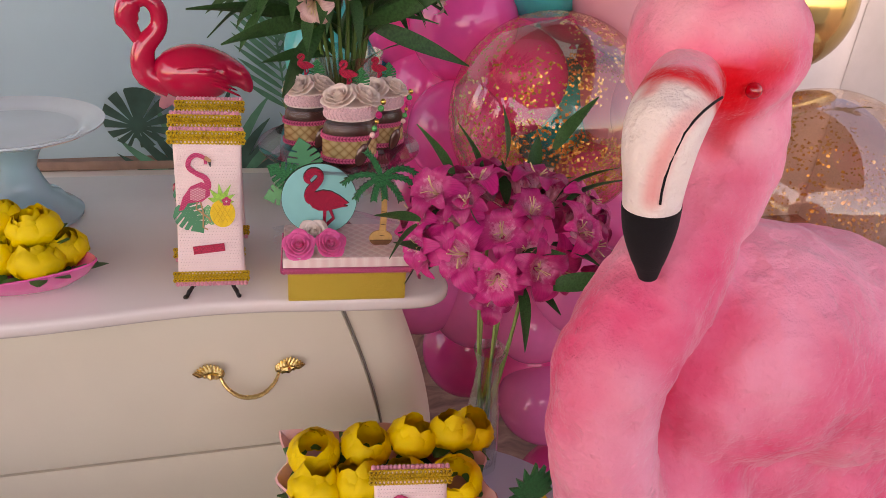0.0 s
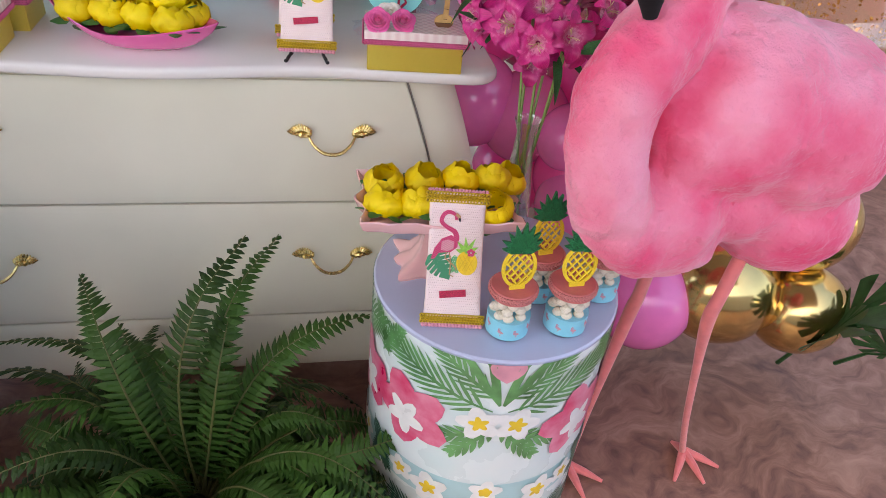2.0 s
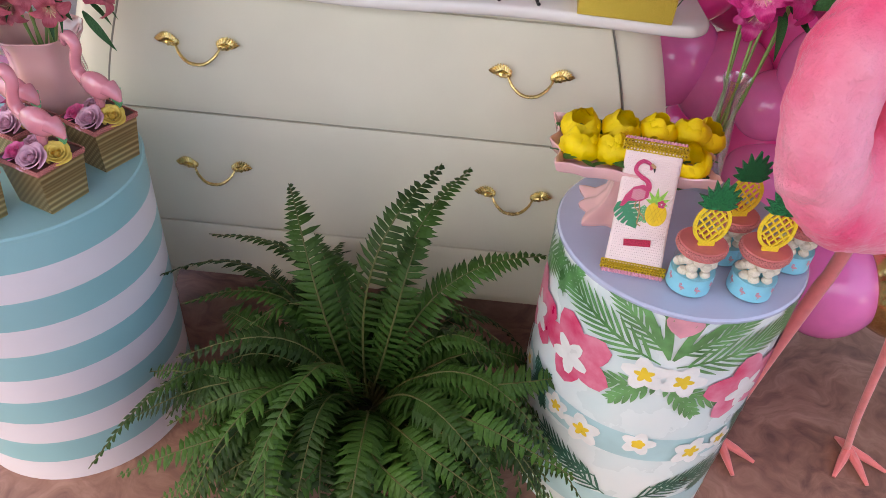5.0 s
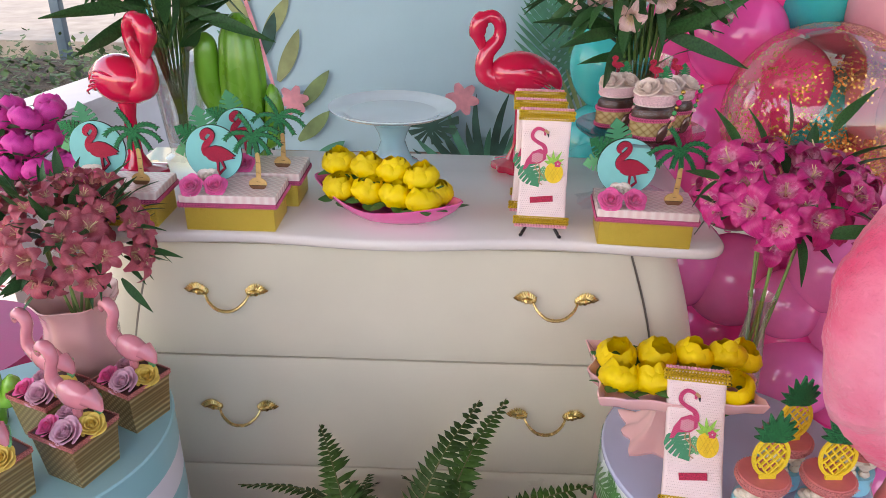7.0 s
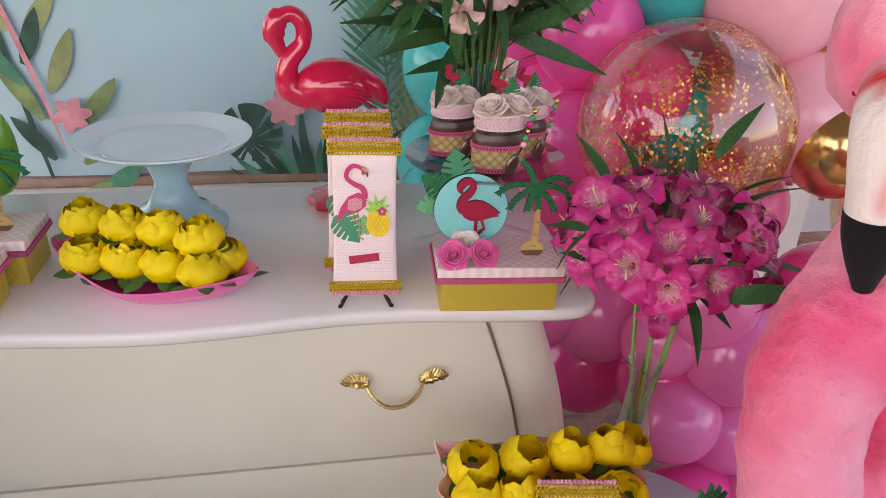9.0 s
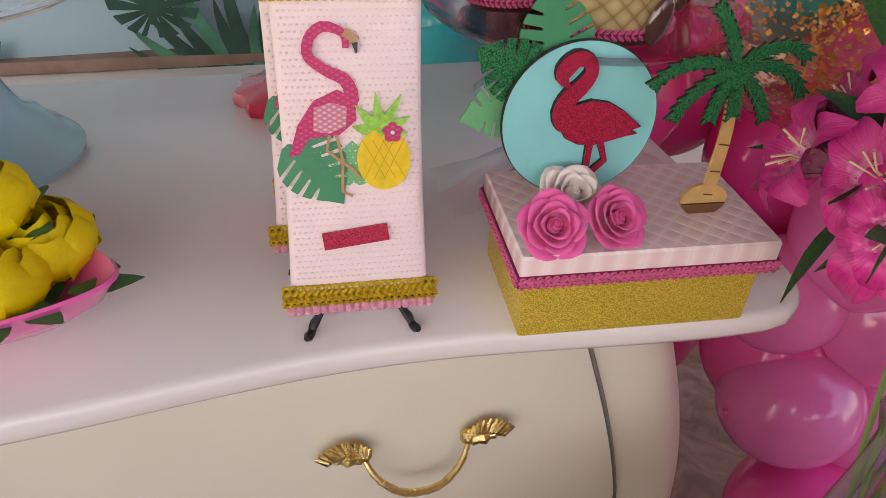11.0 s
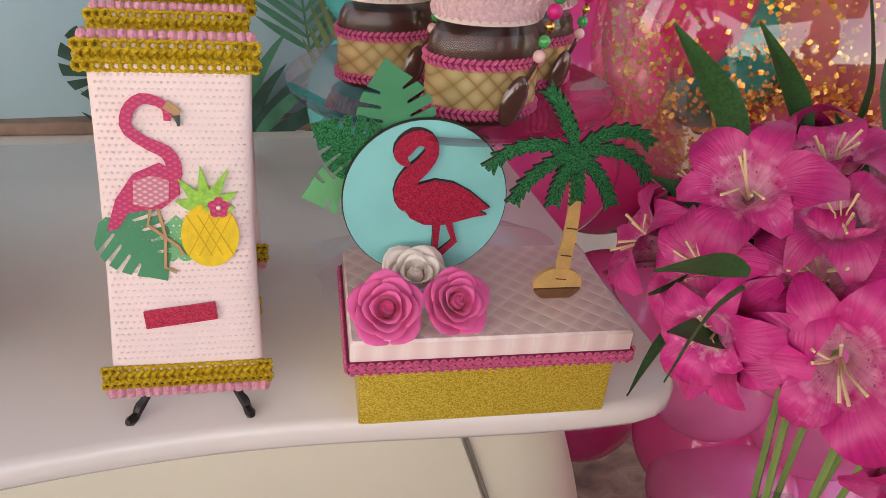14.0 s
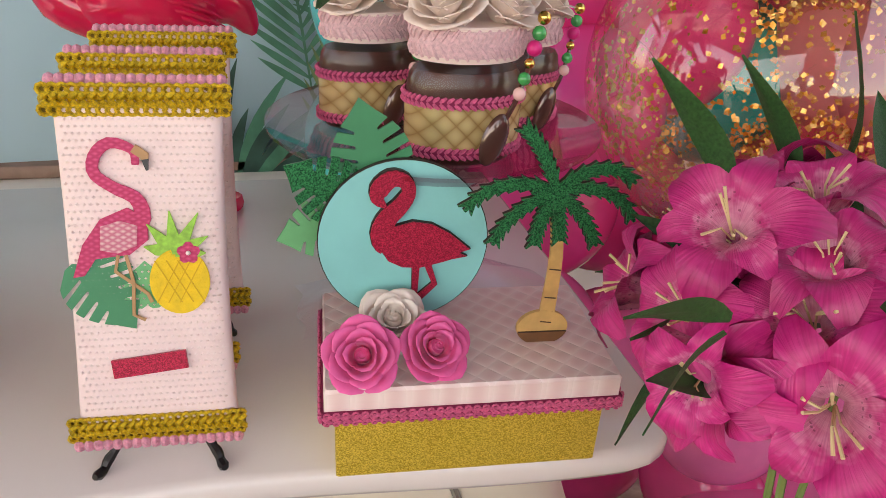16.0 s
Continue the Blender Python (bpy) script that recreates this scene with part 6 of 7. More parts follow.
def choco_wrap(m, lean, stand=True, label="pale pink dotted chocolate sleeve with flamingo and pineapple patches"):
    ob = thing("chocolate_sleeve", label, "wrapped chocolate", "pink chocolate sleeves", at=m)
    T = pose(0, 0, 0.0205 if stand else 0.003, -lean, 0, 0) @ Matrix.Translation((0, -0.002, 0))
    part("sleeve", WRAP_ME, None, ob, m=T)
    part("dots", DOT_ME, None, ob, m=T, kind="stuff")
    part("band", BAND_ME, None, ob, "gold braid band", m=T @ pose(0, -0.006, WH - 0.008))
    part("band", BAND_ME2, None, ob, "gold braid band", m=T @ pose(0, -0.0062, 0.006))
    part("pompom_trim", POM_ME, None, ob, "pink pompom trim", m=T @ pose(0, -0.003, WH + 0.0025))
    part("pompom_trim", POM_ME, None, ob, "pink pompom trim", m=T @ pose(0, -0.006, -0.0035))
    motif((ob, T), -WT / 2 * 0.995)
    return ob


def easel_geo():
    g = Geo()
    for s in (-1, 1):
        g.tube(spline([(s * 0.026, -0.014, 0.017), (s * 0.027, -0.018, 0.011), (s * 0.031, -0.022, 0.006), (s * 0.033, -0.026, 0.0025), (s * 0.036, -0.033, 0.004)], 10), [0.0022, 0.003, 0.003, 0.0026, 0.0032, 0.003, 0.0026, 0.003, 0.0034, 0.002], 7)
        g.tube([(s * 0.026, -0.006, 0.006), (s * 0.026, 0.020, 0.012), (s * 0.024, 0.048, 0.09)], 0.0022, 6)
    g.tube([(-0.026, 0.034, 0.07), (0.026, 0.034, 0.07)], 0.002, 6)
    g.tube([(0, 0.04, 0.10), (0, 0.075, 0.003)], 0.0022, 6)
    return g


EASEL_ME = easel_geo().mesh("easel", M["easel"])
wrap_a = choco_wrap(pose(0.2725, 0.008, TOP, 0, 0, -4), 17.6)
part("easel", EASEL_ME, None, wrap_a, "small black plastic easel", m=pose(0, 0.014, 0))
for x, y, rz in ((0.268, 0.078, -4), (0.275, 0.148, -2)):
    copy_thing(wrap_a, pose(x, y, TOP, 0, 0, rz))
card = choco_wrap(pose(0.4785, -0.384, DRUM, 0, 0, -8), 37, False, "pale pink ribbed chocolate sleeve leaning on the cake stand")

# ---------------------------------------------------------------- cake stand, boat dish, yellow flowers
stand = thing("cake_stand", "pale aqua ceramic cake stand with an empty icy white plate", "cake stand", at=pose(-0.018, 0.288, TOP) @ Matrix.Diagonal((1.06, 1.06, 0.965, 1)))
part("foot", Geo().lathe([(0.078, 0.0), (0.079, 0.006), (0.070, 0.016), (0.062, 0.020), (0.052, 0.036), (0.040, 0.042), (0.032, 0.060), (0.024, 0.085), (0.030, 0.105), (0.040, 0.125), (0.034, 0.140)], 40), M["aqua_ceramic"], stand, "stepped pale aqua foot")
part("plate", Geo().lathe([(0.034, 0.141), (0.070, 0.143), (0.112, 0.152), (0.125, 0.160), (0.1255, 0.163), (0.120, 0.162), (0.098, 0.155), (0.090, 0.150), (0.086, 0.1505), (0.02, 0.150)], 56), M["plate_ceramic"], stand, "round icy white plate")

dish_m = pose(-0.012, 0.070, TOP, 0, 0, -25) @ Matrix.Scale(0.88, 4)
g = Geo()


def boat(k, lift, n=48, inner=0.0):
    out = []
    for i in range(n):
        a = 2 * math.pi * i / n
        c_, s_ = math.cos(a), math.sin(a)
        tip = abs(c_) ** 1.5
        out.append((0.180 * k * c_, 0.086 * k * s_ * (1 - 0.42 * tip), lift * (0.60 + 0.40 * tip) if lift > 0.02 else lift))
    return out


rows = [boat(0.42, 0.0), boat(0.52, 0.003), boat(0.74, 0.021), boat(0.92, 0.046), boat(1.0, 0.066), boat(0.985, 0.068), boat(0.90, 0.054), boat(0.70, 0.034), boat(0.4, 0.016)]
solo("boat_dish", g.grid(rows, None, True, True), M["pink_ceramic"], "glossy pink boat-shaped ceramic dish holding yellow paper flowers", "dish", m=dish_m)
k = 0
for row, (yy, zz, cnt) in enumerate(((-0.024, 0.038, 4), (0.034, 0.040, 4), (0.008, 0.076, 4))):
    for i in range(cnt):
        x = -0.102 + 0.204 * (i + (0.0 if row < 2 else 0.1)) / (cnt - 1) - (0.03 if row == 2 else 0)
        p = dish_m @ Vector((x, yy + (0.010 if row == 2 else 0), zz))
        crepe_bloom(p, 0.0345, ((14, 14, 8)[row] * (1 if row == 0 else -0.6), 8 - 5 * i), 70 * k, k)
        k += 1
g = Geo()
for i, (x, y, a) in enumerate(((0.118, -0.020, -20), (0.02, -0.058, -80), (0.142, 0.0, 20))):
    p, d = Vector((x, y, 0.05)), Vector((math.cos(radians(a)), math.sin(radians(a)), 0.15))
    g = Geo().grid([[tuple(dish_m @ (p + d * 0.05 * t + Vector((-d.y, d.x, 0)) * s * 0.011 * math.sin(math.pi * (0.1 + 0.88 * t)))) for s in (-1, 1)] for t in (0, 0.3, 0.6, 0.85, 1)])
    solo("crepe_leaf", g, M["sepal"], "loose dark green crepe leaf in the boat dish", "leaf", "crepe leaves")

# ---------------------------------------------------------------- pink square stand on the floral drum
cs_m = pose(0.473, -0.222, DRUM, 0, 0, -2) @ Matrix.Diagonal((0.93, 0.86, 0.86, 1))
cs = thing("square_cake_stand", "glossy blush ceramic cake stand with wavy square plate", "cake stand", at=cs_m)


def wavy(half, z, amp=0.006, dx=1.0, dy=1.0, n=64):
    out = []
    for i in range(n):
        a = 2 * math.pi * i / n
        c_, s_ = math.cos(a), math.sin(a)
        q = half / max(abs(c_), abs(s_)) ** 0.86
        w = 1 + amp / half * math.cos(8 * a)
        out.append((q * c_ * w * dx, q * s_ * w * dy, z + 0.006 * (max(abs(c_), abs(s_)) < 0.8) * (1 if z > 0.1 else 0)))
    return out


part("foot", Geo().grid([wavy(0.062, 0.0), wavy(0.064, 0.006), wavy(0.056, 0.013), wavy(0.040, 0.022, 0.002), wavy(0.026, 0.045, 0.0), wavy(0.020, 0.075, 0.0), wavy(0.024, 0.100, 0.0), wavy(0.036, 0.116, 0.0)], None, True, True), M["blush_ceramic"], cs)
part("plate", Geo().grid([wavy(0.04, 0.117, 0), wavy(0.100, 0.122, 0.004, 1.25, 0.85), wavy(0.104, 0.128, 0.005, 1.27, 0.86), wavy(0.107, 0.146, 0.006, 1.28, 0.87), wavy(0.105, 0.148, 0.006, 1.28, 0.87), wavy(0.098, 0.132, 0.004, 1.25, 0.85), wavy(0.05, 0.128, 0)], None, True, True), M["blush_ceramic"], cs)
k = 3
for j, yy in enumerate((-0.040, 0.032)):
    for i in range(4):
        p = cs_m @ Vector((-0.098 + 0.064 * i + 0.006 * j, yy, 0.134 + 0.010 * j))
        crepe_bloom(p, 0.0335, (24 - 6 * j, -4 + 3 * i), 50 * k + 13, k, CREPE_OPEN, False)
        k += 1
crepe_bloom(cs_m @ Vector((0.125, 0.050, 0.136)), 0.033, (10, 16), 20, 2, CREPE_OPEN, False)

# ---------------------------------------------------------------- pineapple jars


def pineapple_geo():
    g = Geo()
    a, b = 0.0205, 0.026
    g.ribbon([(a * math.cos(2 * math.pi * i / 36), b * math.sin(2 * math.pi * i / 36)) for i in range(37)], 0.0042, 0.003)
    for s in (-1, 1):
        for q in range(-3, 4):
            pts = []
            for i in range(13):
                u = -1.4 + 2.8 * i / 12
                x, y = q * 0.0105 + u * 0.018 * s, u * 0.021
                if (x / a) ** 2 + (y / b) ** 2 < 1.0:
                    pts.append((x, y))
            if len(pts) > 1:
                g.ribbon([pts[0], pts[-1]], 0.0022, 0.0028 + 0.0001 * (s + 1))
    g.ribbon([(-0.010, -b - 0.002), (0.010, -b - 0.002)], 0.008, 0.0034)
    return g


PINE_ME = pineapple_geo().mesh("pineapple", M["yellow_board"], False)
g = Geo()
for k, (a, ln) in enumerate(((-80, 0.024), (-58, 0.029), (-36, 0.030), (-16, 0.034), (4, 0.036), (22, 0.033), (42, 0.030), (62, 0.027), (84, 0.022))):
    sx, cy_ = math.sin(radians(a)), math.cos(radians(a))
    g.ribbon([(0, 0), (sx * ln * 0.5, cy_ * ln * 0.5), (sx * ln, cy_ * ln)], [0.007, 0.010, 0.0006], 0.003 + 0.00015 * k)
PCROWN_ME = g.mesh("crown", M["green_glit"], False)


def sweet_jar(at, turn):
    ob = thing("sweet_jar", "small clear jar of white sweets with a pineapple lid topper", "jar", "pineapple sweet jars", at=pose(*at, 0, 0, turn))
    part("glass", Geo().lathe([(0.030, 0.0), (0.0325, 0.003), (0.0325, 0.070), (0.030, 0.074)], 36), M["jar_glass"], ob)
    lab = part("label", Geo().lathe([(0.0329, 0.005), (0.0331, 0.005), (0.0331, 0.036), (0.0329, 0.036)], 36), M["label_blue"], ob, "sky blue label with small pink flamingos")
    g = Geo()
    for i in range(9):
        a = 2 * math.pi * i / 9
        mm = Matrix.Rotation(a, 4, "Z") @ pose(0, -0.0336, 0.012 + 0.006 * (i % 2), 90, 0, 0)
        gg = Geo()
        flat_flamingo(gg, 0.014, 0.0002)
        g.add(gg.v, gg.f, mm)
    part("print", g, M["bd_pink"], lab, smooth=False)
    R = rng(7)
    g = Geo()
    for z in (0.010, 0.024, 0.038, 0.051, 0.061):
        for i in range(7):
            a = 2 * math.pi * (i + R.random() * 0.5) / 7 + z * 40
            q = 0.0225 if i else 0.0
            g.ball((q * math.cos(a), q * math.sin(a), z + 0.004 * R.random()), 0.0085 + 0.001 * R.random(), 9, None, (1, 0.9, 0.85))
    part("sweets", g, M["sweet"], ob, "cream sugared sweets", kind="stuff")
    lid = part("lid", Geo().lathe([(0.034, 0.072), (0.0345, 0.074), (0.0345, 0.086), (0.0335, 0.0875), (0.0, 0.0875)], 36), M["lid_red"], ob, "terracotta pink lid", angle=30)
    part("braid", ring_braid(0.0352, 1, 1, 0.081, 0.010, 44), M["salmon_braid"], lid, "salmon braid round the lid")
    part("topper", PINE_ME, None, ob, "yellow pineapple cut-out", m=pose(0, -0.004, 0.0880 + 0.035, 84, 0, 0) @ Matrix.Scale(1.18, 4))
    part("crown", PCROWN_ME, None, ob, "green glitter crown", m=pose(0, -0.002, 0.0880 + 0.063, 84, 0, 0) @ Matrix.Scale(1.25, 4))
    return ob


j0 = sweet_jar((0.562, -0.400, DRUM), 6)
for x, y, tn in ((0.655, -0.398, 2), (0.629, -0.318, 10), (0.735, -0.322, -6)):
    copy_thing(j0, pose(x, y, DRUM, 0, 0, tn))

# ---------------------------------------------------------------- chocolate spread jars on the glass plate
PX, PY, PZ = 0.460, 0.137, TOP + 0.158
pl = thing("glass_cake_stand", "clear pinkish glass footed plate holding chocolate jars", "cake stand", at=pose(PX, PY, TOP) @ Matrix.Diagonal((0.87, 0.87, 1.275, 1)))
part("foot", Geo().lathe([(0.055, 0.0), (0.05, 0.008), (0.016, 0.03), (0.012, 0.07), (0.022, 0.10), (0.05, 0.117)], 36), M["pink_glass"], pl)
part("plate", Geo().lathe([(0.05, 0.118), (0.10, 0.1185), (0.130, 0.126), (0.136, 0.1295), (0.136, 0.1315), (0.129, 0.1295), (0.10, 0.122), (0.02, 0.1215)], 56), M["pink_glass"], pl)


def choco_jar(m):
    ob = thing("chocolate_jar", "oval chocolate spread jar with gold foil band and blush roses", "jar", "decorated chocolate jars", at=m)
    prof = [(0.037, 0.0), (0.041, 0.004), (0.0415, 0.030), (0.0415, 0.050), (0.0400, 0.058), (0.0345, 0.068), (0.032, 0.072)]
    part("spread", Geo().lathe([(r * 0.985, z + 0.0008) for r, z in prof[:5]] + [(0.0365, 0.063)], 44, None, 1, 0.688), M["choc"], ob, "dark chocolate spread")
    part("glass", Geo().lathe(prof, 44, None, 1.0, 0.69), M["jar_glass"], ob)
    bd_ = part("foil_band", Geo().lathe([(0.0419, 0.007), (0.0421, 0.007), (0.0421, 0.047), (0.0419, 0.047)], 44, None, 1.0, 0.69), M["gold_foil"], ob, "woven gold foil band")
    part("braid", ring_braid(0.0424, 1.0, 0.69, 0.010, 0.0085, 52), [M["pink_braid"], M["pink_gap_shade"]], bd_, "pink braid")
    part("braid", ring_braid(0.0424, 1.0, 0.69, 0.0445, 0.0085, 52), [M["pink_braid"], M["pink_gap_shade"]], bd_, "pink braid")
    lid = part("lid", Geo().lathe([(0.034, 0.070), (0.0345, 0.0715), (0.0345, 0.092), (0.033, 0.093)], 40, None, 1.1, 0.82), M["lid_side"], ob, "pale pink lid", angle=30)
    part("lace", ring_braid(0.035, 1.1, 0.82, 0.082, 0.021, 36), M["pale_lace"], lid, "pale pink lace round the lid")
    for x, y, tx, ty in ((-0.017, -0.006, 22, -14), (0.018, -0.004, 22, 16)):
        part("rose", rose("rose_blush", 0.0235), None, ob, "blush foam rose", m=pose(x, y, 0.094, tx, ty, 20 * x * 50))
    g = Geo()
    flat_flamingo(g, 0.040, 0.004)
    part("bird", g, M["red_glit"], ob, "small red glitter flamingo", m=pose(-0.004, 0.012, 0.112, 90, 0, 0), smooth=False)
    part("leaf", mons_geo(0.016, 0.002), M["green_glit"], ob, "green glitter leaf", m=pose(0.020, 0.016, 0.124, 86, 0, -20), smooth=False)
    g = Geo()
    g.ball((0.010, -0.0345, 0.021), 0.014, 16, pose(0.010, 0, 0.021, 0, 18, 0) @ Matrix.Translation((-0.010, 0, -0.021)), (0.66, 0.30, 1.35))
    g.tube(spline([(0.013, -0.034, 0.028), (0.022, -0.035, 0.045), (0.030, -0.031, 0.062), (0.037, -0.026, 0.078)], 10), 0.0018, 6)
    sp = part("spoon", g, M["spoon"], ob, "bronze-tinted plastic spoon")
    for i, (mk, r) in enumerate((("bead_pink", 0.0046), ("bead_green", 0.0046), ("bead_gold", 0.0036), ("bead_hot", 0.0054), ("bead_green", 0.0050), ("bead_gold", 0.0046))):
        t = i / 5
        part("bead", Geo().ball((0, 0, 0), r, 12), M[mk], sp, m=Matrix.Translation(Vector((0.025, -0.035, 0.052)).lerp(Vector((0.044, -0.022, 0.098)), t)))
    return ob


cj = choco_jar(pose(0.469, 0.095, PZ - 0.003, 0, 0, 6) @ Matrix.Scale(0.94, 4))
for x, y, rz in ((0.418, 0.172, 12), (0.525, 0.160, 16)):
    copy_thing(cj, pose(x, y, PZ - 0.003, 0, 0, rz) @ Matrix.Scale(0.94, 4))

# ---------------------------------------------------------------- bouquets


def alstro_geo(r, seed):
    """A six-petalled trumpet bloom opening along +z, and its stamens."""
    R = rng(seed)
    g = Geo()
    for i in range(6):
        a0 = 2 * math.pi * (i + R.uniform(-0.12, 0.12)) / 6
        inner = i % 2
        ln, wd, flare = r * (1.0 if not inner else 0.94), r * (0.35 if not inner else 0.25), R.uniform(0.75, 1.15)
        rows = []
        for k in range(9):
            t = k / 8
            q = ln * (0.08 + 0.92 * t ** 1.25 * flare)
            z = ln * (0.78 * math.sin(t * 1.9) * 0.95 - 0.42 * t ** 3.0 * flare)
            w = wd * (math.sin(math.pi * (0.05 + 0.91 * t) ** 0.95) ** 0.65) + 0.0006
            tw = R.uniform(-0.04, 0.04)
            row = []
            for s in (-1, -0.5, 0, 0.5, 1):
                x, y = q, w * s
                zz = z + 0.22 * w * (abs(s) ** 1.5) + 0.02 * r * math.sin(7 * t + 4 * s + seed + i) * t + tw * s * r * t
                row.append((x * math.cos(a0) - y * math.sin(a0), x * math.sin(a0) + y * math.cos(a0), zz))
            rows.append(row)
        g.grid(rows)
    return g


def stamens_geo(r, seed):
    R = rng(seed)
    g = Geo()
    for i in range(6):
        a = 2 * math.pi * R.random()
        d = Vector((math.cos(a), math.sin(a), 0))
        g.tube([d * 0.02 * r, d * 0.10 * r + Vector((0, 0, 0.5 * r)), d * R.uniform(0.15, 0.35) * r + Vector((0, 0, R.uniform(0.55, 0.78) * r))], [0.0007, 0.0006, 0.0010], 5)
    return g


def blade_geo(ln, wd, bend, fold=0.25):
    rows = []
    for k in range(9):
        t = k / 8
        w = wd * math.sin(math.pi * (0.04 + 0.94 * t) ** 0.8) * 0.5
        z = -bend * ln * t * t
        rows.append([(ln * t, w * s, z + fold * w * abs(s) + 0.02 * ln * math.sin(5 * t + s)) for s in (-1, -0.5, 0, 0.5, 1)])
    return Geo().grid(rows)


ALST = {}
for key in ("alst_hot", "alst_dusk", "alst_pale"):
    ALST[key] = [alstro_geo(0.05, 31 * len(ALST) + s).mesh("bloom", M[key], True, 80) for s in range(5)]
STAMEN = [stamens_geo(0.05, s).mesh("stamens", M["stamen"]) for s in range(3)]
BLADES = {mk: [blade_geo(1.0, w, b).mesh("leaf", M[mk]) for w, b in ((0.25, 0.15), (0.20, 0.40), (0.28, -0.1))] for mk in ("plume_leaf", "plume_light")}
SLIM = blade_geo(1.0, 0.15, 0.25).mesh("leaf", M["plume_leaf"])


def aim(p, d, s=1.0, roll=0.0):
    return Matrix.Translation(p) @ Vector(d).to_track_quat("Z", "Y").to_matrix().to_4x4() @ pose(0, 0, 0, 0, 0, roll) @ Matrix.Diagonal((s, s, s, 1))


def aim_x(p, d, s=1.0, roll=0.0):
    return Matrix.Translation(p) @ Vector(d).to_track_quat("X", "Z").to_matrix().to_4x4() @ pose(0, 0, 0, roll, 0, 0) @ Matrix.Diagonal((s, s, s, 1))


def bouquet(name, label, base, centre, rad, key, n, seed, leaves, leaf_mk, leaf_len, stems, squash=(1, 1, 0.8), size=1.0, low=-0.3, stem_r=0.0024, stem_mk="stem"):
    """Blooms on a dome round centre, stems gathered to base; one thing with its blooms, leaves and stems as parts."""
    ob = thing(name, label, "flowers")
    R = rng(seed)
    c = Vector(centre)
    i = 0
    for k in range(n):
        z = 1 - (1 - low) * (k + 0.5) / n
        a = k * 2.39996
        q = math.sqrt(max(0, 1 - z * z))
        d = Vector((q * math.cos(a), q * math.sin(a), z))
        d = (d + Vector((R.uniform(-0.16, 0.16), R.uniform(-0.16, 0.16), R.uniform(-0.1, 0.1)))).normalized()
        p = c + Vector((d.x * squash[0], d.y * squash[1], d.z * squash[2])) * rad * R.uniform(0.80, 1.03)
        out = (d + Vector((0, 0, 0.25))).normalized()
        s = size * R.uniform(0.85, 1.15)
        b = part("bloom", ALST[key][i % 5], None, ob, m=aim(p - out * 0.02, out, s, R.uniform(0, 360)))
        part("stamen_tuft", STAMEN[i % 3], None, b)
        i += 1
    for k in range(leaves):
        a, z = R.uniform(0, 2 * math.pi), R.uniform(-0.75, 0.9)
        q = math.sqrt(1 - z * z)
        d = Vector((q * math.cos(a), q * math.sin(a), z))
        p = c + Vector((d.x * squash[0], d.y * squash[1], d.z * squash[2])) * rad * R.uniform(0.45, 0.92)
        out = (d + Vector((0, 0, R.uniform(-0.2, 0.5)))).normalized()
        part("leaf", BLADES[leaf_mk][k % 3], None, ob, m=aim_x(p, out, leaf_len * R.uniform(0.75, 1.2), R.uniform(-40, 40)))
    bs = Vector(base)
    for k in range(stems):
        a = 2 * math.pi * k / stems
        top = c + Vector((math.cos(a) * rad * 0.3 * squash[0], math.sin(a) * rad * 0.3 * squash[1], -rad * 0.1))
        foot = bs + Vector((math.cos(a + 2.5) * 0.012, math.sin(a + 2.5) * 0.012, 0.006))
        mid = foot.lerp(top, 0.5) + Vector((math.cos(a) * 0.006, math.sin(a) * 0.006, 0))
        part("stem", Geo().tube(spline([tuple(foot), tuple(mid), tuple(top)], 8), stem_r, 6), M[stem_mk], ob)
    return ob


# hot pink artificial alstroemerias in a slim glass bottle, on the floral drum
VX, VY = 0.640, -0.112
solo("bottle_vase", Geo().lathe([(0.030, 0.0), (0.032, 0.006), (0.031, 0.05), (0.026, 0.12), (0.019, 0.19), (0.017, 0.235), (0.024, 0.262), (0.0245, 0.264), (0.0165, 0.236), (0.0175, 0.19), (0.024, 0.12), (0.028, 0.05), (0.026, 0.012), (0.0, 0.010)], 36, None, rib=0.03, ribs=8, cap=False), M["glass"], "slim fluted clear glass bottle vase", "vase", m=pose(VX, VY, DRUM) @ Matrix.Diagonal((0.95, 0.95, 0.81, 1)))
hot = bouquet("alstroemeria_bouquet", "hot pink artificial alstroemerias with dark green leaves in a glass bottle", (VX, VY, DRUM + 0.012), (0.656, -0.092, 1.030), 0.128, "alst_hot", 30, 5, 14, "plume_leaf", 0.075, 6, (1.05, 0.90, 0.62), 0.82, -0.22)
for p, d, s, rl in (((0.590, -0.075, 1.030), (-0.95, -0.10, 0.16), 0.090, 75), ((0.575, -0.065, 1.020), (-0.72, -0.05, -0.66), 0.085, 40), ((0.640, -0.165, 1.035), (0.30, -0.75, 0.55), 0.075, 30), ((0.590, -0.030, 1.085), (-0.40, 0.35, 0.75), 0.085, 70), ((0.630, -0.030, 1.09), (-0.25, 0.4, 0.8), 0.075, 70), ((0.66, -0.03, 1.10), (0.1, 0.2, 1.0), 0.08, 80), ((0.72, -0.05, 1.13), (0.55, 0.1, 0.85), 0.09, 15), ((0.75, -0.14, 1.02), (0.95, -0.2, -0.05), 0.10, 0), ((0.66, -0.215, 1.02), (0.75, -0.45, 0.35), 0.10, 40), ((0.66, -0.16, 1.00), (0.4, -0.6, -0.3), 0.06, 20), ((0.520, -0.140, 1.078), (-0.92, -0.10, 0.30), 0.062, 70), ((0.515, -0.145, 1.075), (-0.70, -0.05, -0.68), 0.052, 60)):
    part("leaf", BLADES["plume_leaf"][0], None, hot, m=aim_x(p, d, s, rl))
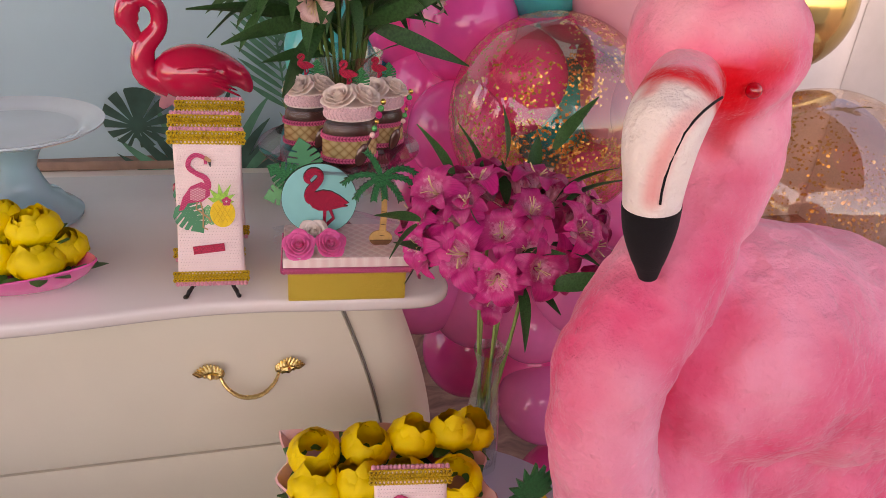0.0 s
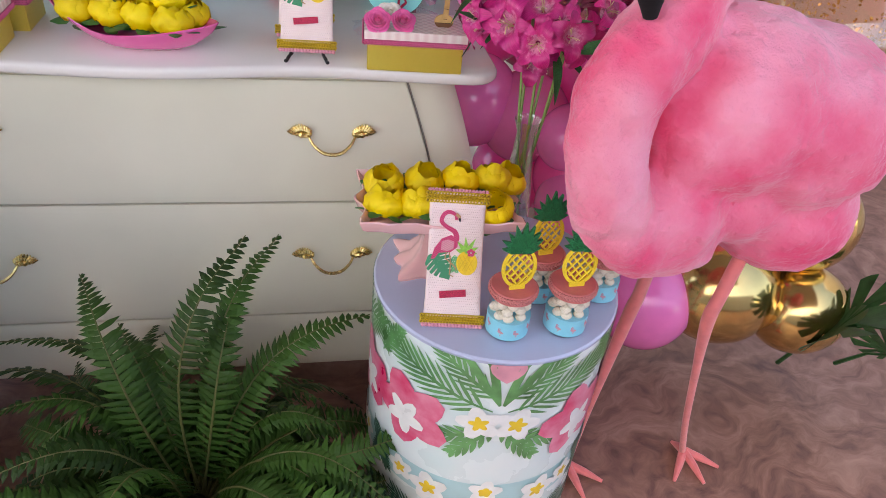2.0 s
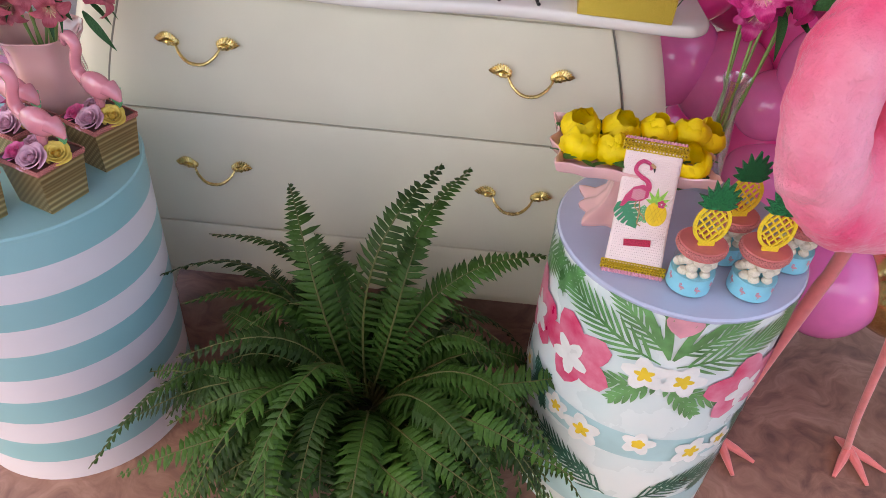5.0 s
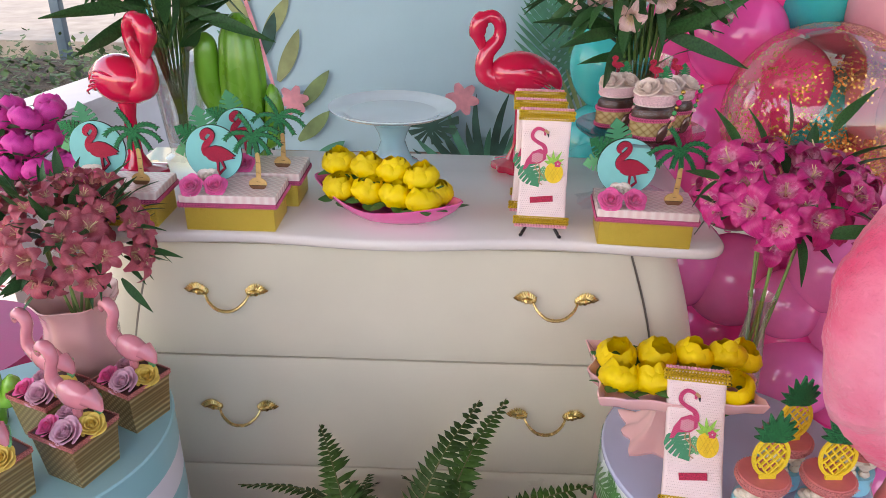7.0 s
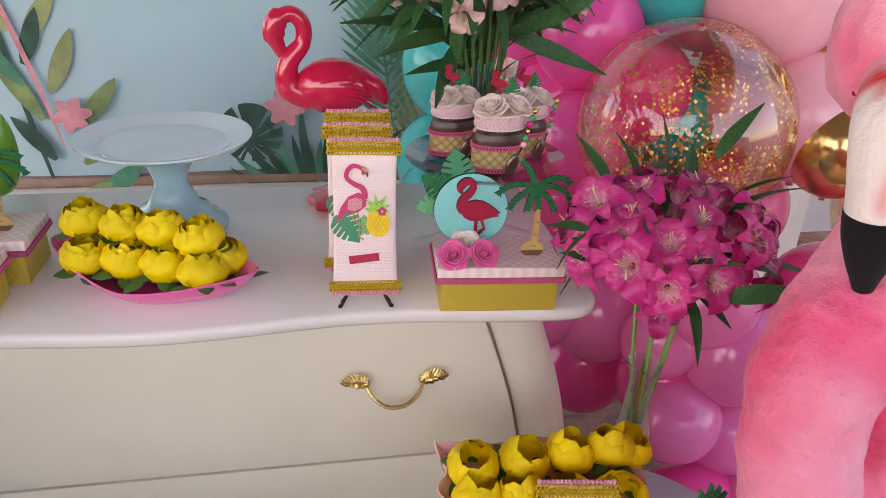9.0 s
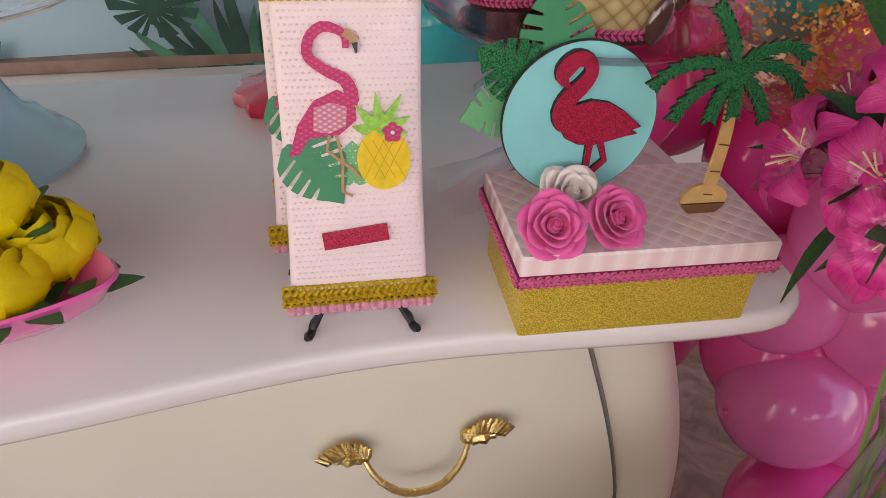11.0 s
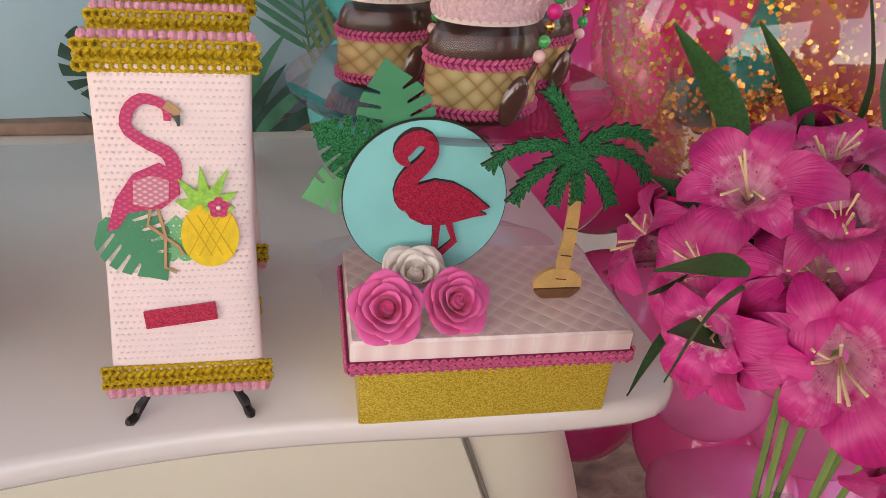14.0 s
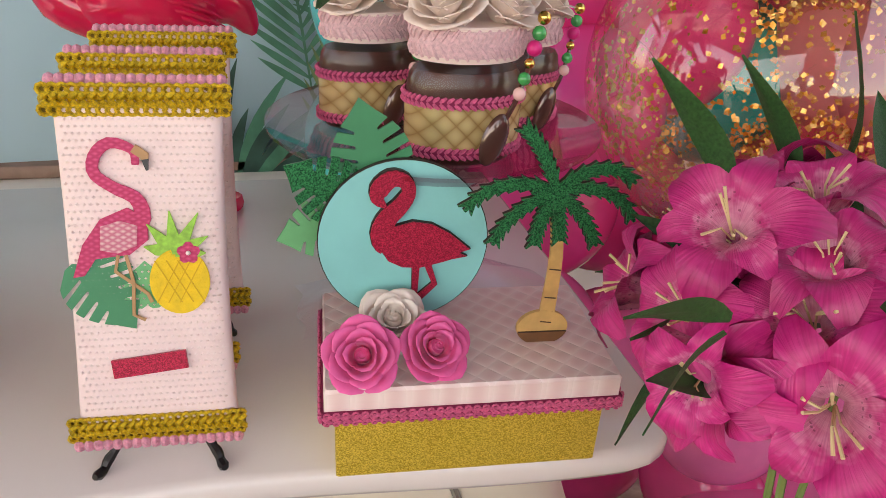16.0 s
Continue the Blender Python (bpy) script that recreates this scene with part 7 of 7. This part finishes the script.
for p, d, s in (((0.612, -0.165, 0.985), (-0.25, -0.85, 0.25), 0.75), ((0.555, -0.085, 1.085), (-0.55, -0.45, 0.6), 0.8), ((0.530, -0.120, 1.035), (-0.7, -0.5, 0.2), 0.6), ((0.650, -0.195, 1.035), (0.0, -0.9, 0.35), 0.75), ((0.745, -0.15, 1.0), (0.4, -0.8, 0.1), 0.7)):
    b = part("bloom", ALST["alst_hot"][1], None, hot, m=aim(p, d, s, 25))
    part("stamen_tuft", STAMEN[0], None, b)

# dusty pink alstroemerias in a blush ceramic vase, on the striped drum
WX, WY = -0.525, -0.135
solo("ceramic_vase", Geo().lathe([(0.050, 0.0), (0.054, 0.008), (0.058, 0.05), (0.066, 0.10), (0.068, 0.14), (0.062, 0.18), (0.066, 0.215), (0.080, 0.245), (0.078, 0.247), (0.060, 0.216), (0.054, 0.18), (0.05, 0.12), (0.0, 0.10)], 60, None, rib=0.035, ribs=7, cap=False), M["blush_ceramic"], "glossy blush ceramic vase with broad flutes", "vase", m=pose(WX, WY, DRUM) @ Matrix.Diagonal((0.90, 0.90, 0.78, 1)))
bouquet("alstroemeria_bouquet", "dusty pink alstroemerias with green buds in a blush vase", (WX, WY, DRUM + 0.085), (-0.512, -0.130, 0.945), 0.135, "alst_dusk", 58, 8, 90, "plume_leaf", 0.06, 8, (1.05, 0.9, 0.82), 0.62, -0.45)

# pale lilies in tall glass vases at the back of the commode
for vx, vy, cx_, cy_, cz, rr, sd in ((0.495, 0.330, 0.475, 0.30, 1.325, 0.19, 11), (-0.488, 0.360, -0.49, 0.34, 1.35, 0.19, 14)):
    vs = solo("glass_vase", Geo().lathe([(0.048, 0.0), (0.050, 0.012), (0.036, 0.022), (0.040, 0.05), (0.055, 0.20), (0.062, 0.262), (0.0605, 0.262), (0.052, 0.20), (0.036, 0.05), (0.0, 0.04)], 40, None, rib=0.02, ribs=12, cap=False), M["glass"], "tall ribbed clear glass vase full of stems", "vase", "tall glass vases", m=pose(vx, vy, TOP))
    lily = bouquet("lily_bouquet", "pale pink lilies with long green leaves in a tall glass vase", (vx, vy, TOP + 0.05), (cx_, cy_, cz), rr, "alst_pale", 30, sd, 90, "plume_leaf", 0.085, 22, (1.1, 0.8, 0.62), 0.70, -0.6, 0.0028, "dark_stem")
    for k, (dx, dy, dz) in enumerate(((-0.9, -0.2, 0.25), (0.85, -0.2, -0.25), (-0.7, -0.4, 0.0), (0.7, 0.1, 0.2), (-0.3, -0.5, 0.3), (-0.85, 0.2, 0.4), (0.6, -0.5, 0.3), (-0.5, -0.7, -0.5))):
        part("leaf", SLIM, None, lily, m=aim_x(Vector((cx_ + dx * 0.05, cy_ + dy * 0.05, cz - 0.10)), (dx, dy, dz), 0.19, 60 + 10 * k))

    RL = rng(sd + 40)
    for k in range(34):
        a, up = RL.uniform(0, 2 * math.pi), RL.uniform(0.35, 1.3)
        part("leaf", BLADES["plume_leaf"][k % 3] if k % 2 else SLIM, None, lily, m=aim_x(Vector((vx + 0.03 * math.cos(a), vy + 0.03 * math.sin(a), RL.uniform(1.15, 1.26))), (math.cos(a), math.sin(a), up), RL.uniform(0.08, 0.13), RL.uniform(-60, 60)))
b = part("bloom", ALST["alst_pale"][2], None, lily, m=aim((-0.42, 0.24, 1.35), (0.5, -0.5, -0.4), 1.0))

# ---------------------------------------------------------------- red ceramic flamingos


def red_bird(m, flip, leg=0.022, lift=0.0):
    """Glossy statue: leg column on a scalloped base, plump body, looped neck."""
    s = -1 if flip else 1
    g = Geo()
    n = 48
    rows = []
    for z, k in ((0.0, 1.0), (0.006, 1.03), (0.014, 1.0), (0.022, 0.50), (0.05, 0.26), (0.08, 0.22), (0.13, 0.22), (0.17, 0.34)):
        rows.append([(0.072 * k * math.cos(2 * math.pi * i / n) * (1 + (0.07 * math.cos(10 * 2 * math.pi * i / n) if z < 0.02 else 0)), 0.072 * k * math.sin(2 * math.pi * i / n) * (1 + (0.07 * math.cos(10 * 2 * math.pi * i / n) if z < 0.02 else 0)), z) for i in range(n)])
    g.grid(rows, Matrix.Translation((s * leg, 0, 0)) @ Matrix.Diagonal((0.92, 0.92, 1 + lift / 0.17, 1)), True, True)
    low = len(g.v)
    g.ball((s * 0.028, 0, 0.215), 0.062, 24, None, (1.30, 0.85, 0.92))
    g.tube(spline([(s * 0.07, 0, 0.225), (s * 0.115, 0, 0.205), (s * 0.135, 0, 0.175)], 8), [0.036, 0.034, 0.030, 0.026, 0.021, 0.016, 0.011, 0.004], 14)
    g.tube(spline([(s * -0.02, 0, 0.195), (s * -0.062, 0, 0.215), (s * -0.062, 0, 0.262), (s * -0.033, 0, 0.300), (s * -0.030, 0, 0.335), (s * -0.050, 0, 0.356), (s * -0.078, 0, 0.345), (s * -0.086, 0, 0.318), (s * -0.074, 0, 0.285), (s * -0.068, 0, 0.268)], 40), [0.030 - 0.014 * min(1, i / 14) + (0.006 if 24 < i < 32 else 0) - (0.010 * max(0, (i - 32) / 7)) for i in range(40)], 14)
    for q in range(5):
        g.tube(spline([(s * (-0.005 + 0.012 * q), -0.046 + 0.002 * q, 0.232 - 0.006 * q), (s * (0.045 + 0.010 * q), -0.049, 0.240 - 0.012 * q), (s * (0.088 + 0.006 * q), -0.030, 0.222 - 0.012 * q)], 10), [0.001, 0.0026, 0.003, 0.003, 0.003, 0.003, 0.0028, 0.0024, 0.002, 0.001], 6)
    g.v[low:] = [(x, y, z + lift) for x, y, z in g.v[low:]]
    return solo("flamingo_statue", g, M["red_ceramic"], "glossy crimson ceramic flamingo on a scalloped base", "statue", "ceramic flamingos", m)


red_bird(pose(0.226, 0.368, TOP, 0, 0, 4) @ Matrix.Scale(0.83, 4), False, 0.036, 0.040)
red_bird(pose(-0.545, 0.250, TOP, 0, 0, -30) @ Matrix.Scale(0.89, 4), True, 0.022, 0.015)

# ---------------------------------------------------------------- cactus on the commode
cac = thing("cactus_ornament", "glossy green cactus ornament with two arms", "ornament", at=pose(-0.352, 0.375, TOP) @ Matrix.Diagonal((0.53, 0.50, 0.755, 1)))
part("trunk", Geo().lathe([(0.062, 0.0), (0.086, 0.06), (0.094, 0.16), (0.092, 0.27), (0.078, 0.36), (0.05, 0.41), (0.015, 0.428)], 60, None, rib=0.055, ribs=10), M["cactus"], cac)
part("arm", Geo().tube(spline([(-0.06, -0.02, 0.15), (-0.12, -0.02, 0.19), (-0.135, -0.02, 0.26), (-0.13, -0.02, 0.34), (-0.125, -0.02, 0.375)], 14), [0.034, 0.036, 0.040, 0.044, 0.048, 0.05, 0.05, 0.05, 0.049, 0.047, 0.043, 0.037, 0.027, 0.008], 18), M["cactus"], cac)
part("arm", Geo().tube(spline([(0.05, -0.02, 0.06), (0.11, -0.02, 0.09), (0.125, -0.02, 0.16), (0.12, -0.02, 0.235)], 12), [0.026, 0.03, 0.034, 0.038, 0.042, 0.043, 0.043, 0.042, 0.039, 0.033, 0.023, 0.006], 18), M["cactus"], cac)

# ---------------------------------------------------------------- gold favour boxes on the striped drum


def glass_bird_geo():
    g = Geo()
    g.ball((0.012, 0, 0.030), 0.021, 16, None, (1.25, 0.62, 0.85))
    g.tube(spline([(-0.004, 0, 0.030), (-0.019, 0, 0.042), (-0.016, 0, 0.060), (-0.010, 0, 0.074), (-0.017, 0, 0.086), (-0.028, 0, 0.082), (-0.032, 0, 0.070)], 20), [0.010, 0.009, 0.0085, 0.008, 0.0075, 0.007, 0.007, 0.007, 0.007, 0.007, 0.0072, 0.0078, 0.008, 0.008, 0.0078, 0.007, 0.006, 0.005, 0.0035, 0.0015], 10)
    g.tube([(0.034, 0, 0.034), (0.046, 0, 0.028), (0.052, 0, 0.020)], [0.012, 0.008, 0.002], 10)
    g.tube([(0.010, 0, 0.016), (0.010, 0, -0.004)], 0.006, 8)
    return g


GB_ME = glass_bird_geo().mesh("bird", M["clear_pink"])


def favour(m):
    ob = thing("favour_box", "gold lattice card box with foam roses and a clear pink flamingo", "favour box", "gold favour boxes", at=m)
    part("box", Geo().box((-0.036, -0.036, 0), (0.036, 0.036, 0.082), None, 1.18, 0.001), M["gold_lattice"], ob, angle=20)
    part("filling", Geo().box((-0.041, -0.041, 0.0825), (0.041, 0.041, 0.0835)), M["choc"], ob, "dark filling", smooth=False)
    for mm in (pose(0, -0.0432, 0.0805), pose(0, 0.0432, 0.0805, 0, 0, 180), pose(-0.0432, 0, 0.0805, 0, 0, -90), pose(0.0432, 0, 0.0805, 0, 0, 90)):
        part("braid", braid_geo(0.088, 0.009, 18), [M["salmon_braid"], M["salmon_gap_shade"]], ob, "salmon braid edging", m=mm)
    for kind, x, y, z, r, tx, ty in (("rose_lilac", 0.012, -0.020, 0.083, 0.022, 35, 8), ("rose_pink", -0.020, -0.022, 0.083, 0.018, 35, -14), ("rose_yellow", 0.030, 0.006, 0.084, 0.019, 20, 26), ("rose_lilac", -0.022, 0.014, 0.083, 0.017, 0, -10)):
        part("rose", rose(kind, r), None, ob, "foam rose", m=pose(x, y, z, tx, ty, 0))
    part("leaf", mons_geo(0.021, 0.0016), M["light_green_card"], ob, "green card monstera leaf", m=pose(0.030, 0.024, 0.118, 80, 0, -10) @ pose(0, 0, 0, 0, 0, -30), smooth=False)
    part("bird", GB_ME, None, ob, "clear glossy pink flamingo", m=pose(-0.004, 0.004, 0.100) @ Matrix.Scale(1.3, 4))
    return ob


f0 = favour(pose(-0.447, -0.338, DRUM, 0, 0, -22))
for x, y, rz in ((-0.414, -0.212, -26), (-0.532, -0.250, -22), (-0.540, -0.412, -26)):
    copy_thing(f0, pose(x, y, DRUM, 0, 0, rz))
toy = solo("cactus_toy", Geo().lathe([(0.03, 0.0), (0.034, 0.03), (0.036, 0.09), (0.028, 0.125), (0.008, 0.138)], 30, None, rib=0.04, ribs=8).tube(spline([(0.03, 0, 0.05), (0.055, 0, 0.06), (0.06, 0, 0.10)], 8), [0.014, 0.016, 0.017, 0.017, 0.017, 0.016, 0.013, 0.004], 12), M["lime_toy"], "small lime green cactus toy", "toy", m=pose(-0.655, -0.245, DRUM))

# ---------------------------------------------------------------- magenta flower tower on a clear stand
ts = thing("clear_cake_stand", "clear glass footed stand beside the commode", "cake stand", at=pose(-0.765, 0.24, FLOOR) @ Matrix.Diagonal((1, 1, 0.92, 1)))
part("foot", Geo().lathe([(0.07, 0.0), (0.06, 0.01), (0.02, 0.05), (0.016, 0.80), (0.05, 0.945)], 30), M["glass"], ts)
part("plate", Geo().lathe([(0.05, 0.946), (0.10, 0.95), (0.13, 0.958), (0.128, 0.961), (0.0, 0.952)], 44), M["pink_glass"], ts)
k = 0
for z, rr, n in ((0.926, 0.070, 6), (0.978, 0.064, 6), (1.030, 0.054, 5)):
    for i in range(n):
        a = 2 * math.pi * (i + 0.5 * k) / n
        crepe_bloom((-0.765 + rr * math.cos(a), 0.24 + rr * math.sin(a), z), 0.032, (-25 * math.sin(a), 25 * math.cos(a)), 40 * i, i, CREPE_MAG, False)
    k += 1

# ---------------------------------------------------------------- garden beyond: fence and scattered plants
fence = thing("garden_fence", "dark and turquoise painted post fence beyond the garden bed", "fence")
for i in range(7):
    x = -4.6 + 0.55 * i
    part("post", Geo().box((x, 3.35, 0.0), (x + 0.06, 3.41, 1.5), bev=0.004), M["post_blue" if i % 2 else "post_dark"], fence)
for z in (0.88, 1.14):
    part("rail", Geo().box((-4.8, 3.37, z), (-0.9, 3.40, z + 0.05)), M["post_dark"], fence, smooth=False)
R = rng(77)
g = Geo()
for i in range(2600):
    x, y = R.uniform(-3.6, -1.55), R.uniform(1.3, 3.2)
    d = Vector((R.gauss(0, 1), R.gauss(0, 1), R.uniform(0.0, 0.9))).normalized()
    s = R.uniform(0.02, 0.06)
    p = Vector((x, y, 0.56 + R.random() * R.random() * 0.2))
    w = d.cross(Vector((0, 0, 1))).normalized() * s * 0.35
    g.add([p, p + d * s * 0.5 + w, p + d * s, p + d * s * 0.5 - w], [(0, 1, 2, 3)])
solo("garden_plants", g, M["leafage"], "low straggling green plants in the garden bed", "plants", kind="stuff", smooth=False)
